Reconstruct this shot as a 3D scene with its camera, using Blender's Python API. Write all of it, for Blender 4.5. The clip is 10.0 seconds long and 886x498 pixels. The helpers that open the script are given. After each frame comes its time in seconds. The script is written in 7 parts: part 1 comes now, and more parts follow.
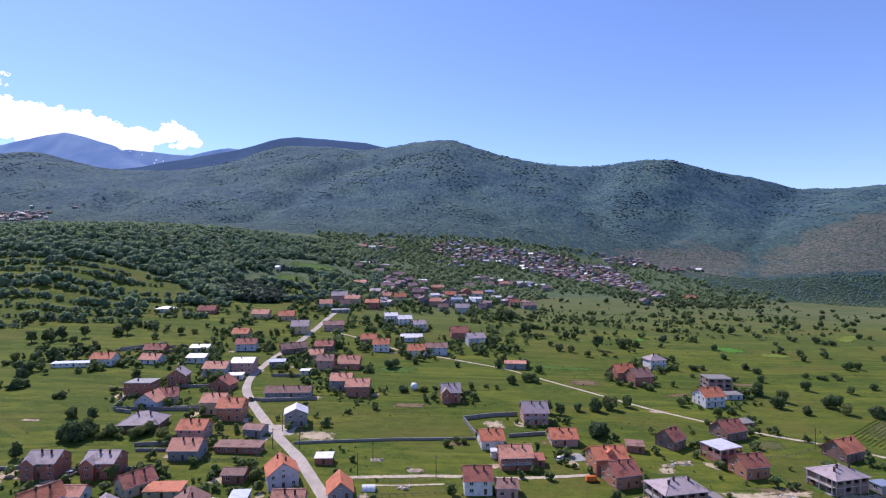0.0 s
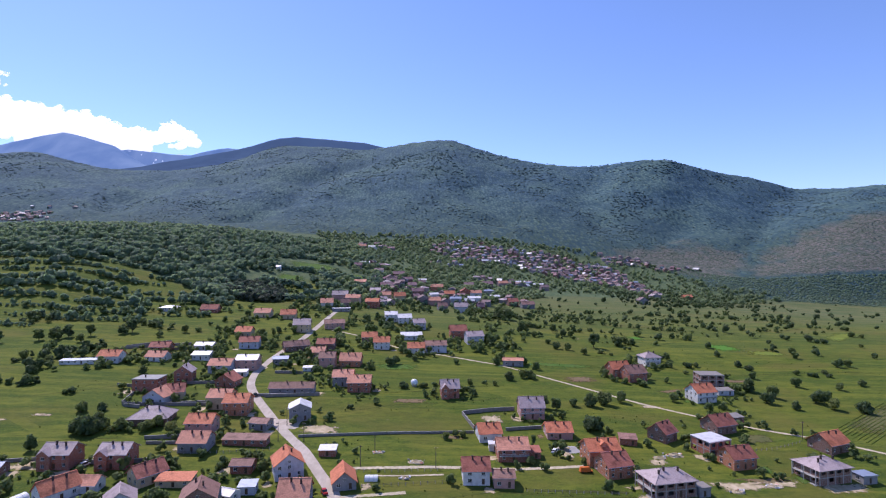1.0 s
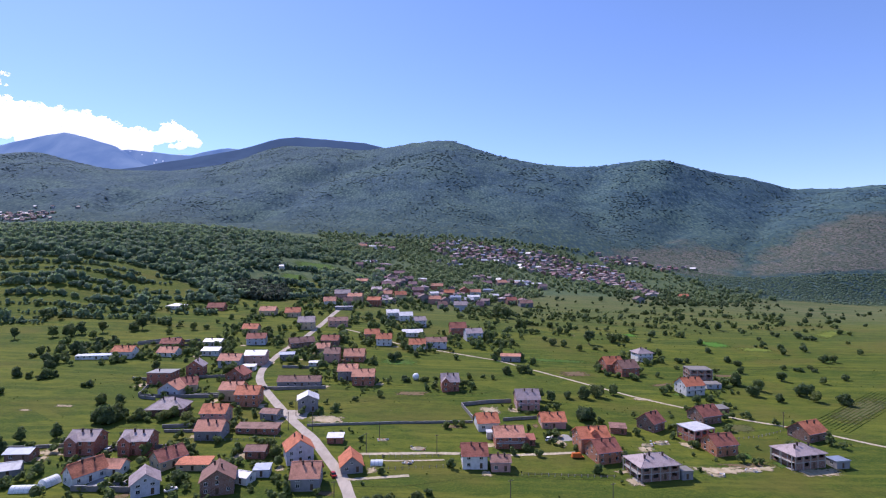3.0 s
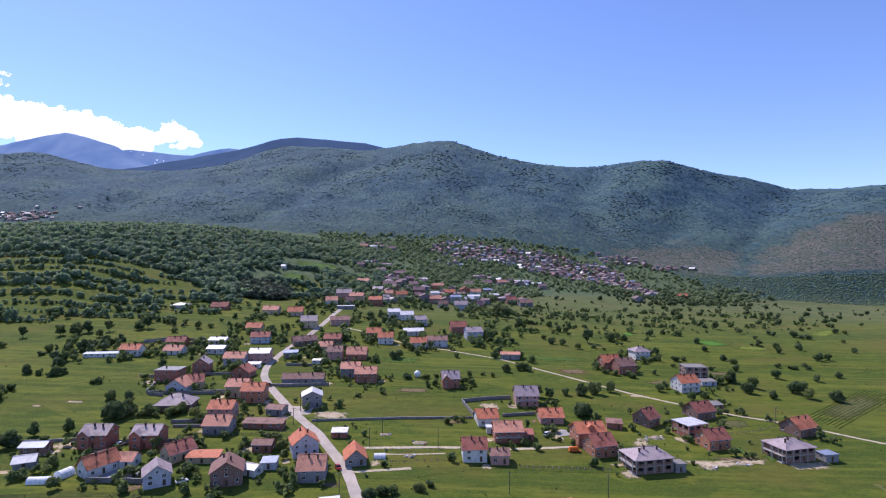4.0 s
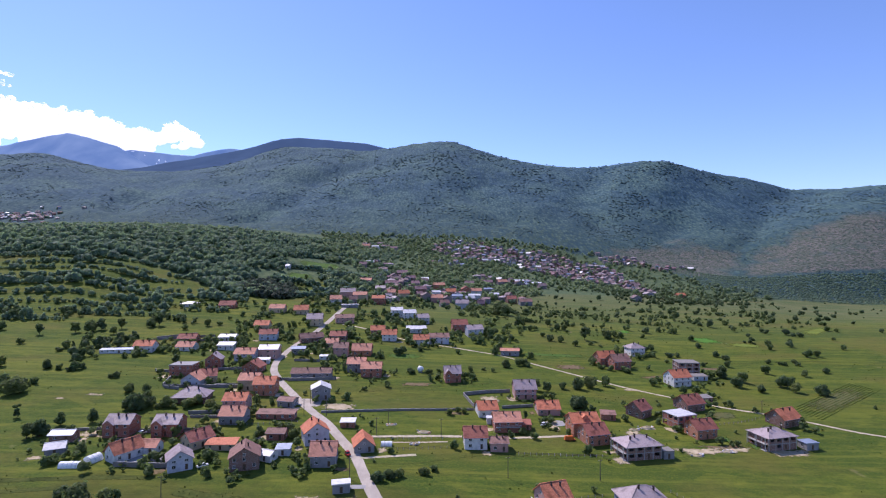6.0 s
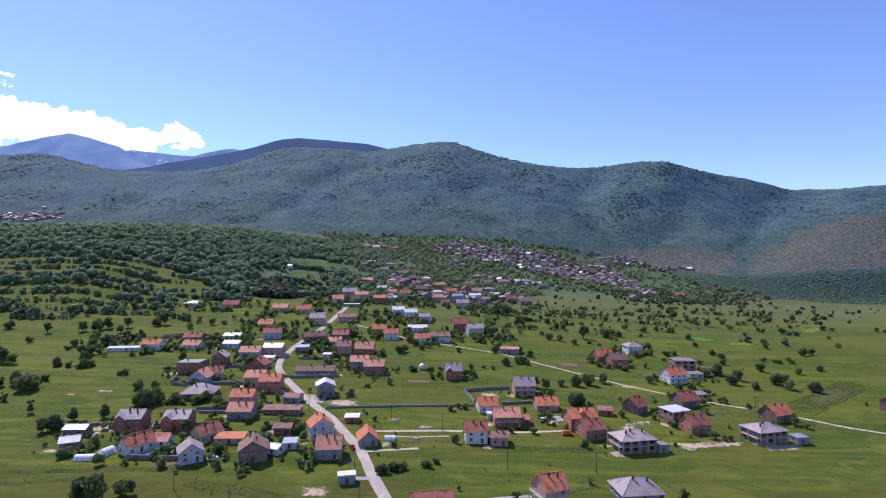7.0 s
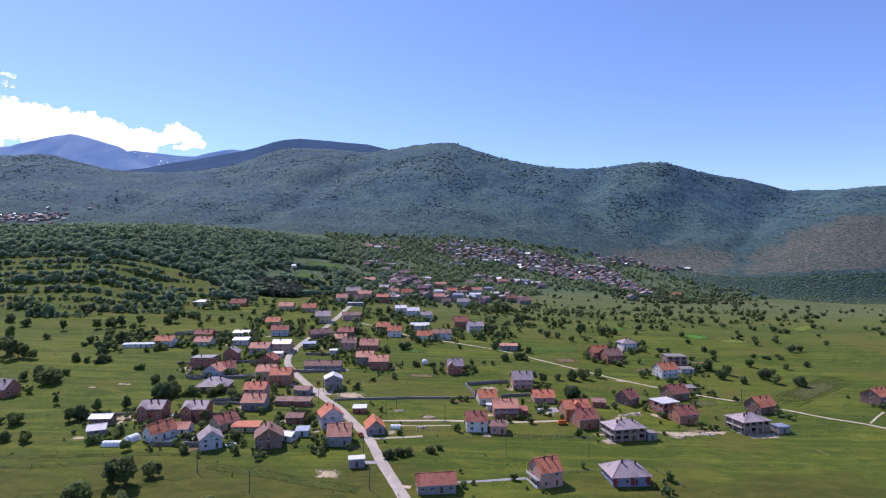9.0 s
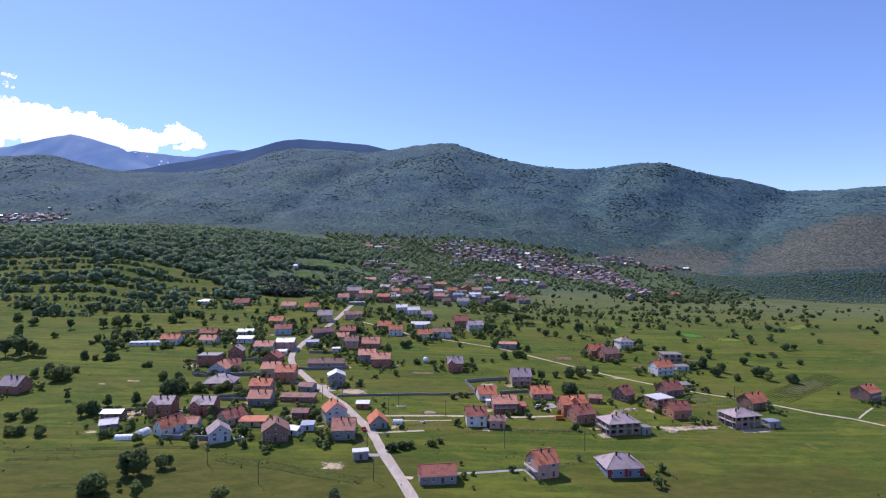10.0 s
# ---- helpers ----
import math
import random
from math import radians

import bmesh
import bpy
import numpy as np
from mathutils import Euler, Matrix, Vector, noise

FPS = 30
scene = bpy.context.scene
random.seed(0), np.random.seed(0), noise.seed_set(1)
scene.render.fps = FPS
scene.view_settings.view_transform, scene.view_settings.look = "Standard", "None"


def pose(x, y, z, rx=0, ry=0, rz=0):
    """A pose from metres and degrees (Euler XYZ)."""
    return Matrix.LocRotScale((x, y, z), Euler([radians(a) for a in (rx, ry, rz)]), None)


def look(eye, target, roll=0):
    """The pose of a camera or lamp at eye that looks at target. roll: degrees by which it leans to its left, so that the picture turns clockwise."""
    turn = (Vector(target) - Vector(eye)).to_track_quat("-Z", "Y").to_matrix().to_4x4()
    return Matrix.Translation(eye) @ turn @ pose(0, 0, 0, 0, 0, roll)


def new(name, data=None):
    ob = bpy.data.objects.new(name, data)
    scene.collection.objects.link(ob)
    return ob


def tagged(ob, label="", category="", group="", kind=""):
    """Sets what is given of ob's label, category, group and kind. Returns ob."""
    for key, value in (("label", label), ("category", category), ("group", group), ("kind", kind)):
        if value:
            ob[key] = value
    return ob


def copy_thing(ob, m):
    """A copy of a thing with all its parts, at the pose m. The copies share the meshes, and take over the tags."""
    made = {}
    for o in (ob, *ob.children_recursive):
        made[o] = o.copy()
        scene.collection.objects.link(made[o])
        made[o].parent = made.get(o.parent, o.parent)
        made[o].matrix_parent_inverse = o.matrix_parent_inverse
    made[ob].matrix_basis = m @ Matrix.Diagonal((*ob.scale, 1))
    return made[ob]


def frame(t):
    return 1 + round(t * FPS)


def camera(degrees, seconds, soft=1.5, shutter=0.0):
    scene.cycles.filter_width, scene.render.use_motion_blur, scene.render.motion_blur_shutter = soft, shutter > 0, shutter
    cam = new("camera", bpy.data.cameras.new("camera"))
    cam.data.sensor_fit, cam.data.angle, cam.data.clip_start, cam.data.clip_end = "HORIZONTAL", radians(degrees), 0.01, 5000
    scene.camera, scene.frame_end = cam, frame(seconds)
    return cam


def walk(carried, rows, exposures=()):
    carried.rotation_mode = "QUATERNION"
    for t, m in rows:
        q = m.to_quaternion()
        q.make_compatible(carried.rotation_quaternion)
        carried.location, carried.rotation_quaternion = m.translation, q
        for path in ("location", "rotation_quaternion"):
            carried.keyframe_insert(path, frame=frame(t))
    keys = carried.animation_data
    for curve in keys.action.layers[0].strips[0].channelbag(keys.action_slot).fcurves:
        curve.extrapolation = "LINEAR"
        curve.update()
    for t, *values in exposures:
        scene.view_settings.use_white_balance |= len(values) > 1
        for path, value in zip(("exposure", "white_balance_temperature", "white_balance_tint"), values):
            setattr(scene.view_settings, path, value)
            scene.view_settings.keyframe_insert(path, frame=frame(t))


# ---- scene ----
EXPOSURE = 0.39
cam = camera(80.0, 10.0, soft=1.15)
PATH = [
    (0.0, (0.287, 0.101, 106.288), (90.4996, 0.000, 0.167)),
    (0.5, (0.211, -3.822, 106.226), (90.4919, 0.000, 0.107)),
    (1.0, (0.142, -7.518, 106.178), (90.4845, 0.000, 0.066)),
    (1.5, (0.071, -11.041, 106.141), (90.4776, 0.000, 0.041)),
    (2.0, (-0.009, -14.438, 106.115), (90.4712, 0.000, 0.029)),
    (2.5, (-0.105, -17.753, 106.099), (90.4653, 0.000, 0.027)),
    (4.0, (-0.516, -27.519, 106.093), (90.4516, 0.000, 0.063)),
    (4.5, (-0.702, -30.798, 106.100), (90.4486, 0.000, 0.082)),
    (5.0, (-0.913, -34.120, 106.109), (90.4465, 0.000, 0.102)),
    (5.5, (-1.147, -37.493, 106.120), (90.4453, 0.000, 0.122)),
    (7.0, (-1.952, -47.989, 106.142), (90.4481, -0.000, 0.168)),
    (7.5, (-2.237, -51.618, 106.142), (90.4514, -0.000, 0.177)),
    (8.0, (-2.519, -55.307, 106.136), (90.4560, -0.000, 0.182)),
    (8.5, (-2.790, -59.051, 106.122), (90.4619, -0.000, 0.183)),
    (9.0, (-3.037, -62.844, 106.100), (90.4693, -0.000, 0.180)),
    (9.5, (-3.251, -66.677, 106.067), (90.4781, -0.000, 0.173)),
    (10.0, (-3.418, -70.542, 106.021), (90.4884, -0.000, 0.164)),
]
walk(cam, [(t, pose(*eye, *turn)) for t, eye, turn in PATH],
     exposures=[(0.0, EXPOSURE, 6200, 26), (7.5, EXPOSURE, 6200, 26), (10.0, EXPOSURE - 0.06, 6200, 26)])

# ---- sky, sun ----
world = bpy.data.worlds.new("sky")
scene.world = world
world.use_nodes = True
SUN_AZ, SUN_EL = -42.0, 52.0          # degrees right of straight ahead; above the horizon
wn = world.node_tree
sky = wn.nodes.new("ShaderNodeTexSky")
sky.sky_type = "NISHITA"
sky.sun_disc = False
sky.sun_elevation, sky.sun_rotation = radians(SUN_EL), radians(SUN_AZ)
sky.altitude, sky.air_density, sky.dust_density, sky.ozone_density = 700, 1.0, 0.25, 6.0
wn.nodes["Background"].inputs["Strength"].default_value = 0.13
tint = wn.nodes.new("ShaderNodeVectorMath")
tint.operation = "MULTIPLY"
tint.inputs[1].default_value = (0.985, 1.0, 1.10)
wn.links.new(sky.outputs["Color"], tint.inputs[0])
wn.links.new(tint.outputs["Vector"], wn.nodes["Background"].inputs["Color"])
sun = new("sun", bpy.data.lights.new("sun", "SUN"))
sun.data.energy, sun.data.angle, sun.data.color = 3.6, radians(0.53), (1.0, 0.95, 0.87)
sun_way = Vector((math.sin(radians(SUN_AZ)) * math.cos(radians(SUN_EL)), math.cos(radians(SUN_AZ)) * math.cos(radians(SUN_EL)), math.sin(radians(SUN_EL))))
sun.matrix_world = look(sun_way * 300, (0, 0, 0))


# ---- the lie of the land: valley floor, wooded hill, mountain front ----
def lattice(i, j, seed):
    h = np.sin(i * 127.1 + j * 311.7 + seed * 74.7) * 43758.5453
    return h - np.floor(h)


def soft_noise(x, y, seed=0):
    i, j = np.floor(x), np.floor(y)
    fx, fy = x - i, y - j
    fx, fy = fx * fx * (3 - 2 * fx), fy * fy * (3 - 2 * fy)
    a, b = lattice(i, j, seed), lattice(i + 1, j, seed)
    c, d = lattice(i, j + 1, seed), lattice(i + 1, j + 1, seed)
    return a + (b - a) * fx + (c - a) * fy + (a - b - c + d) * fx * fy


def rough(x, y, size, octaves=4, seed=0):
    """Fractal noise of about -1 to 1, largest swell of the given size in metres."""
    total, gain, norm = 0, 1.0, 0.0
    for k in range(octaves):
        total = total + gain * (2 * soft_noise(x / size * 2 ** k, y / size * 2 ** k, seed + k) - 1)
        norm += gain
        gain *= 0.5
    return total / norm


FLOOR_Y = (-400, 60, 110, 160, 205, 250, 300, 380, 600, 750, 1035, 1300, 2000)
FLOOR_Z = (6, 15.8, 17.8, 20.6, 23, 25.3, 27.8, 31.5, 38.5, 50, 85, 118, 180)
# heights along the valley beyond the near village: directions (x over y), distances, metres
FAR_U = (-0.9, -0.7, -0.5, -0.35, -0.2, -0.05, 0.1, 0.25, 0.4, 0.6, 0.8)
FAR_Y = (450, 600, 750, 900, 1020, 1120, 1250, 1450)
FAR_Z = (
    (64, 104, 140, 146, 138, 140, 156, 209),
    (65, 106, 141, 151, 145, 143, 158, 205),
    (51, 79, 129, 152, 153, 150, 161, 203),
    (45, 60, 103, 132, 146, 147, 164, 206),
    (44, 59, 81, 102, 116, 125, 148, 205),
    (41, 43, 56, 74, 90, 110, 141, 200),
    (39, 36, 43, 54, 67, 88, 131, 198),
    (36, 31, 37, 41, 50, 64, 101, 178),
    (31, 29, 32, 29, 36, 50, 79, 158),
    (28, 31, 25, 14, 16, 52, 85, 169),
    (29, 24, 14, 4, 2, 72, 136, 232),
)
CREST_U = (-0.84, -0.80, -0.775, -0.73, -0.655, -0.60, -0.52, -0.44, -0.38, -0.34, -0.31, -0.26, -0.2, -0.15, -0.11, -0.07, -0.025, 0.02, 0.06, 0.10, 0.15, 0.19, 0.25, 0.30, 0.34, 0.39, 0.425, 0.45, 0.5, 0.58, 0.63, 0.67, 0.72, 0.84)
CREST_T = (0.190, 0.192, 0.191, 0.180, 0.162, 0.156, 0.156, 0.165, 0.180, 0.194, 0.202, 0.2015, 0.199, 0.194, 0.199, 0.207, 0.213, 0.212, 0.199, 0.186, 0.175, 0.169, 0.164, 0.165, 0.171, 0.1755, 0.177, 0.170, 0.156, 0.142, 0.131, 0.12, 0.121, 0.129)
CREST_D_U = (-0.84, -0.6, -0.3, 0.0, 0.2, 0.42, 0.67, 0.84)
CREST_D = (2550, 2450, 2600, 2350, 2150, 1900, 2150, 1950)
# ravines down the mountain: direction and distance at the foot, at the head, depth, half width
RAVINES = ((-0.42, 1350, -0.15, 2250, 34, 60), (0.585, 1240, 0.655, 2050, 13, 36), (0.12, 1400, 0.045, 1900, 20, 45), (0.30, 1420, 0.27, 2000, 20, 50), (-0.66, 1500, -0.52, 2300, 28, 60), (0.43, 1350, 0.46, 1750, 14, 40))


def smooth_table(us, values, width):
    """Evenly spaced values of a rounded-off curve through the points."""
    fine = np.linspace(-1.5, 1.5, 1501)
    raw = np.interp(np.linspace(-1.8, 1.8, 1801), us, values)
    k = np.exp(-0.5 * (np.arange(-150, 151) * 0.002 / width) ** 2)
    return fine, np.convolve(raw, k / k.sum(), "valid")


TOP_T = smooth_table(CREST_U, CREST_T, 0.008)
TOP_D = smooth_table(CREST_D_U, CREST_D, 0.07)
FOOT_D = smooth_table((-0.8, -0.3, -0.1, 0.1, 0.3, 0.42, 0.5, 0.6, 0.8), (1330, 1220, 1240, 1265, 1250, 1190, 1050, 1015, 1005), 0.02)


def rise(s):
    s = np.clip(s, 0, 1)
    return s * s * (3 - 2 * s)


def rounded(a, width, axis):
    """A gently blurred copy of a table along one axis."""
    n = int(3 * width)
    k = np.exp(-0.5 * (np.arange(-n, n + 1) / width) ** 2)
    pad = [(n, n) if i == axis else (0, 0) for i in range(2)]
    return np.apply_along_axis(lambda v: np.convolve(v, k / k.sum(), "valid"), axis, np.pad(a, pad, "edge"))


def far_table():
    """The table of heights, filled in every 0.02 of direction and 10 m of distance, rounded off."""
    us, ys = np.arange(-1.5, 1.501, 0.02), np.arange(300, 1451, 10.0)
    by_y = np.array([np.interp(ys, FAR_Y, row) for row in FAR_Z])
    full = np.array([np.interp(us, FAR_U, by_y[:, j]) for j in range(len(ys))]).T
    return rounded(rounded(full, 2.2, 0), 3.0, 1)


FAR_TABLE = far_table()


def far_height(u, y):
    i = np.clip((u + 1.5) / 0.02, 0, FAR_TABLE.shape[0] - 1.001)
    j = np.clip((y - 300) / 10, 0, FAR_TABLE.shape[1] - 1.001)
    a, b = i.astype(int), j.astype(int)
    p, q = i - a, j - b
    t = FAR_TABLE
    return (t[a, b] * (1 - p) + t[a + 1, b] * p) * (1 - q) + (t[a, b + 1] * (1 - p) + t[a + 1, b + 1] * p) * q


def wooded_hill(x, y):
    dx = (x + 590) / np.where(x < -590, 1060.0, 354.0)
    dy = (y - 980) / 295.0
    return np.exp(-0.5 * (dx * dx + dy * dy))


PLAN = 1.18          # metres to a unit of the near plan


def land(x, y, detail=True):
    """Height of the ground in metres at x, y in metres (arrays or numbers)."""
    x, y = np.asarray(x, float), np.asarray(y, float)
    near = PLAN * (np.interp(y / PLAN, FLOOR_Y, FLOOR_Z) - 7.5 * np.tanh(x / PLAN / 300)) + 85 * wooded_hill(x, y)
    u = np.clip(x / np.maximum(y, 236), -1.5, 1.5)
    crest_t, crest_d = np.interp(u, *TOP_T), np.interp(u, *TOP_D)
    top = 106 + crest_t * (crest_d + 34)
    s = (y - 1450) / (crest_d - 1450)
    up = np.clip(s, 0, 1)
    low = far_height(u, y)
    far = low + (top - low) * (0.82 * up + 0.18 * rise(up))
    if detail:
        near = near + 0.6 * rough(x / PLAN, y / PLAN, 60, 2, 5)
        w = rise((y - 420) / 300)
        far = far + w * (2.2 * rough(x, y, 150, 3, 9) + 2.5 * wooded_hill(x, y) * rough(x, y, 60, 2, 3))
        mount = rise((y - 1260) / 260) * rise((crest_d - y) / 350)
        far = far + mount * (20 * rough(x + 0.3 * y, 0.55 * y, 420, 4, 21) + 11 * rough(x, y, 130, 3, 27)) + 5 * rise((y - 1300) / 300) * rough(x, y, 90, 3, 31)
        for ua, ya, ub, yb, deep, wide in RAVINES:
            t = (y - ya) / (yb - ya)
            mid = ua + (ub - ua) * t + 0.012 * np.sin(y / 70 + ua * 40)
            far = far - deep * np.exp(-0.5 * ((u - mid) * y / (wide * (0.6 + 0.6 * np.clip(t, 0, 1)))) ** 2) * rise(t * 5) * rise((1.05 - t) * 3)
    far = np.where(s > 1, top - (y - crest_d) * 0.35, far)
    blend = rise((y - np.interp(u, (-0.78, -0.6), (385, 480))) / 130)
    return np.maximum(near * (1 - blend) + far * blend, -60)


# ---- materials ----
class Nodes:
    """Short hand for a node material."""

    def __init__(self, name, roughness=0.8, metallic=0.0, specular=0.3):
        self.mat = bpy.data.materials.new(name)
        self.mat.use_nodes = True
        self.tree = self.mat.node_tree
        self.bsdf = self.tree.nodes["Principled BSDF"]
        self.bsdf.inputs["Roughness"].default_value = roughness
        self.bsdf.inputs["Metallic"].default_value = metallic
        self.bsdf.inputs["Specular IOR Level"].default_value = specular
        self.coords = {}

    def put(self, where, value):
        if isinstance(value, bpy.types.NodeSocket):
            self.tree.links.new(value, where)
        elif isinstance(value, tuple) and len(value) == 3 and where.type == "RGBA":
            where.default_value = (*value, 1)
        else:
            where.default_value = value

    def place(self, kind):
        if kind not in self.coords:
            if kind == "world":
                self.coords[kind] = self.tree.nodes.new("ShaderNodeNewGeometry").outputs["Position"]
            else:
                self.coords[kind] = self.tree.nodes.new("ShaderNodeTexCoord").outputs["Object"]
        return self.coords[kind]

    def noise(self, size, detail=3.0, kind="world", stretch=(1, 1, 1), rough_by=0.55):
        m = self.tree.nodes.new("ShaderNodeMapping")
        m.inputs["Scale"].default_value = [s / size for s in stretch]
        self.tree.links.new(self.place(kind), m.inputs["Vector"])
        n = self.tree.nodes.new("ShaderNodeTexNoise")
        n.inputs["Scale"].default_value, n.inputs["Detail"].default_value, n.inputs["Roughness"].default_value = 1.0, detail, rough_by
        self.tree.links.new(m.outputs["Vector"], n.inputs["Vector"])
        return n.outputs["Fac"]

    def ramp(self, fac, low, high):
        r = self.tree.nodes.new("ShaderNodeMapRange")
        self.put(r.inputs["Value"], fac)
        r.inputs["From Min"].default_value, r.inputs["From Max"].default_value = low, high
        return r.outputs["Result"]

    def mix(self, fac, a, b, blend="MIX"):
        m = self.tree.nodes.new("ShaderNodeMix")
        m.data_type, m.blend_type = "RGBA", blend
        for name, value in (("Factor_Float", fac), ("A_Color", a), ("B_Color", b)):
            self.put(next(s for s in m.inputs if s.identifier == name), value)
        return next(s for s in m.outputs if s.identifier == "Result_Color")

    def maths(self, op, a, b=0.0):
        m = self.tree.nodes.new("ShaderNodeMath")
        m.operation = op
        self.put(m.inputs[0], a)
        self.put(m.inputs[1], b)
        return m.outputs[0]

    def chance(self):
        return self.tree.nodes.new("ShaderNodeObjectInfo").outputs["Random"]

    def island(self):
        return self.tree.nodes.new("ShaderNodeNewGeometry").outputs["Random Per Island"]

    def attribute(self, name):
        a = self.tree.nodes.new("ShaderNodeAttribute")
        a.attribute_name = name
        return a.outputs["Fac"]

    def bump(self, height, strength=0.5, distance=0.05):
        b = self.tree.nodes.new("ShaderNodeBump")
        b.inputs["Strength"].default_value, b.inputs["Distance"].default_value = strength, distance
        self.put(b.inputs["Height"], height)
        self.tree.links.new(b.outputs["Normal"], self.bsdf.inputs["Normal"])

    def done(self, colour):
        self.put(self.bsdf.inputs["Base Color"], colour)
        return self.mat


def plaster(name, colour, roughness=0.85):
    n = Nodes(name, roughness)
    dark = tuple(c * 0.72 for c in colour)
    c = n.mix(n.ramp(n.noise(1.6, 4), 0.45, 0.75), colour, dark)
    c = n.mix(n.ramp(n.noise(0.5, 3, stretch=(1, 1, 0.15)), 0.6, 0.85), c, tuple(v * 0.6 for v in colour))
    n.bump(n.noise(0.06), 0.3, 0.01)
    return n.done(c)


def brickwork(name, colour):
    n = Nodes(name, 0.9)
    dark = tuple(c * 0.55 for c in colour)
    c = n.mix(n.ramp(n.noise(0.35, 2, stretch=(1, 1, 3)), 0.35, 0.7), colour, dark)
    c = n.mix(n.ramp(n.noise(2.5, 3), 0.5, 0.8), c, tuple(0.5 * v + 0.08 for v in colour))
    rows = n.tree.nodes.new("ShaderNodeTexWave")
    rows.bands_direction = "Z"
    rows.inputs["Scale"].default_value = 1.26
    n.tree.links.new(n.place("object"), rows.inputs["Vector"])
    c = n.mix(n.ramp(rows.outputs["Fac"], 0.9, 1.0), c, (0.42, 0.38, 0.35))
    n.bump(rows.outputs["Fac"], 0.4, -0.02)
    return n.done(c)


def tiles(name, colour, pale=None, roughness=0.75):
    n = Nodes(name, roughness)
    pale = pale or tuple(min(1, v * 1.35 + 0.03) for v in colour)
    c = n.mix(n.ramp(n.noise(0.45, 2), 0.35, 0.65), colour, pale)
    c = n.mix(n.ramp(n.noise(2.8, 4), 0.5, 0.72), c, tuple(v * 0.55 for v in colour))
    c = n.mix(n.ramp(n.chance(), 0.2, 2.6), c, tuple(v * 0.6 for v in colour))
    w = n.tree.nodes.new("ShaderNodeTexWave")
    w.bands_direction = "Z"
    w.inputs["Scale"].default_value, w.inputs["Distortion"].default_value = 2.0, 0.6
    n.tree.links.new(n.place("object"), w.inputs["Vector"])
    n.bump(w.outputs["Fac"], 0.5, 0.05)
    return n.done(c)


def sheet_metal(name, colour, roughness=0.45):
    n = Nodes(name, roughness, 0.25, 0.5)
    c = n.mix(n.ramp(n.noise(1.8, 4), 0.45, 0.75), colour, tuple(v * 0.72 for v in colour))
    c = n.mix(n.ramp(n.noise(0.6, 3), 0.62, 0.8), c, (0.3, 0.24, 0.2))
    return n.done(c)


def leaves(name, colour, tip):
    n = Nodes(name, 0.7, 0, 0.25)
    c = n.mix(n.island(), colour, tip)
    c = n.mix(n.ramp(n.noise(1.7, 2), 0.4, 0.65), c, tuple(v * 0.6 for v in colour))
    c = n.mix(n.ramp(n.chance(), 0.3, 1.5), c, (tip[0] * 1.3, tip[1] * 1.02, tip[2] * 0.7))
    n.done(c)
    thin = n.tree.nodes.new("ShaderNodeBsdfTranslucent")
    n.put(thin.inputs["Color"], n.mix(0.5, c, (tip[0] * 1.5, tip[1] * 1.5, tip[2])))
    both = n.tree.nodes.new("ShaderNodeMixShader")
    both.inputs[0].default_value = 0.5
    n.tree.links.new(n.bsdf.outputs[0], both.inputs[1])
    n.tree.links.new(thin.outputs[0], both.inputs[2])
    n.tree.links.new(both.outputs[0], n.tree.nodes["Material Output"].inputs["Surface"])
    return n.mat


def plain(name, colour, roughness=0.6, metallic=0.0):
    n = Nodes(name, roughness, metallic)
    return n.done(n.mix(n.ramp(n.noise(0.4), 0.4, 0.8), colour, tuple(v * 0.7 for v in colour)))


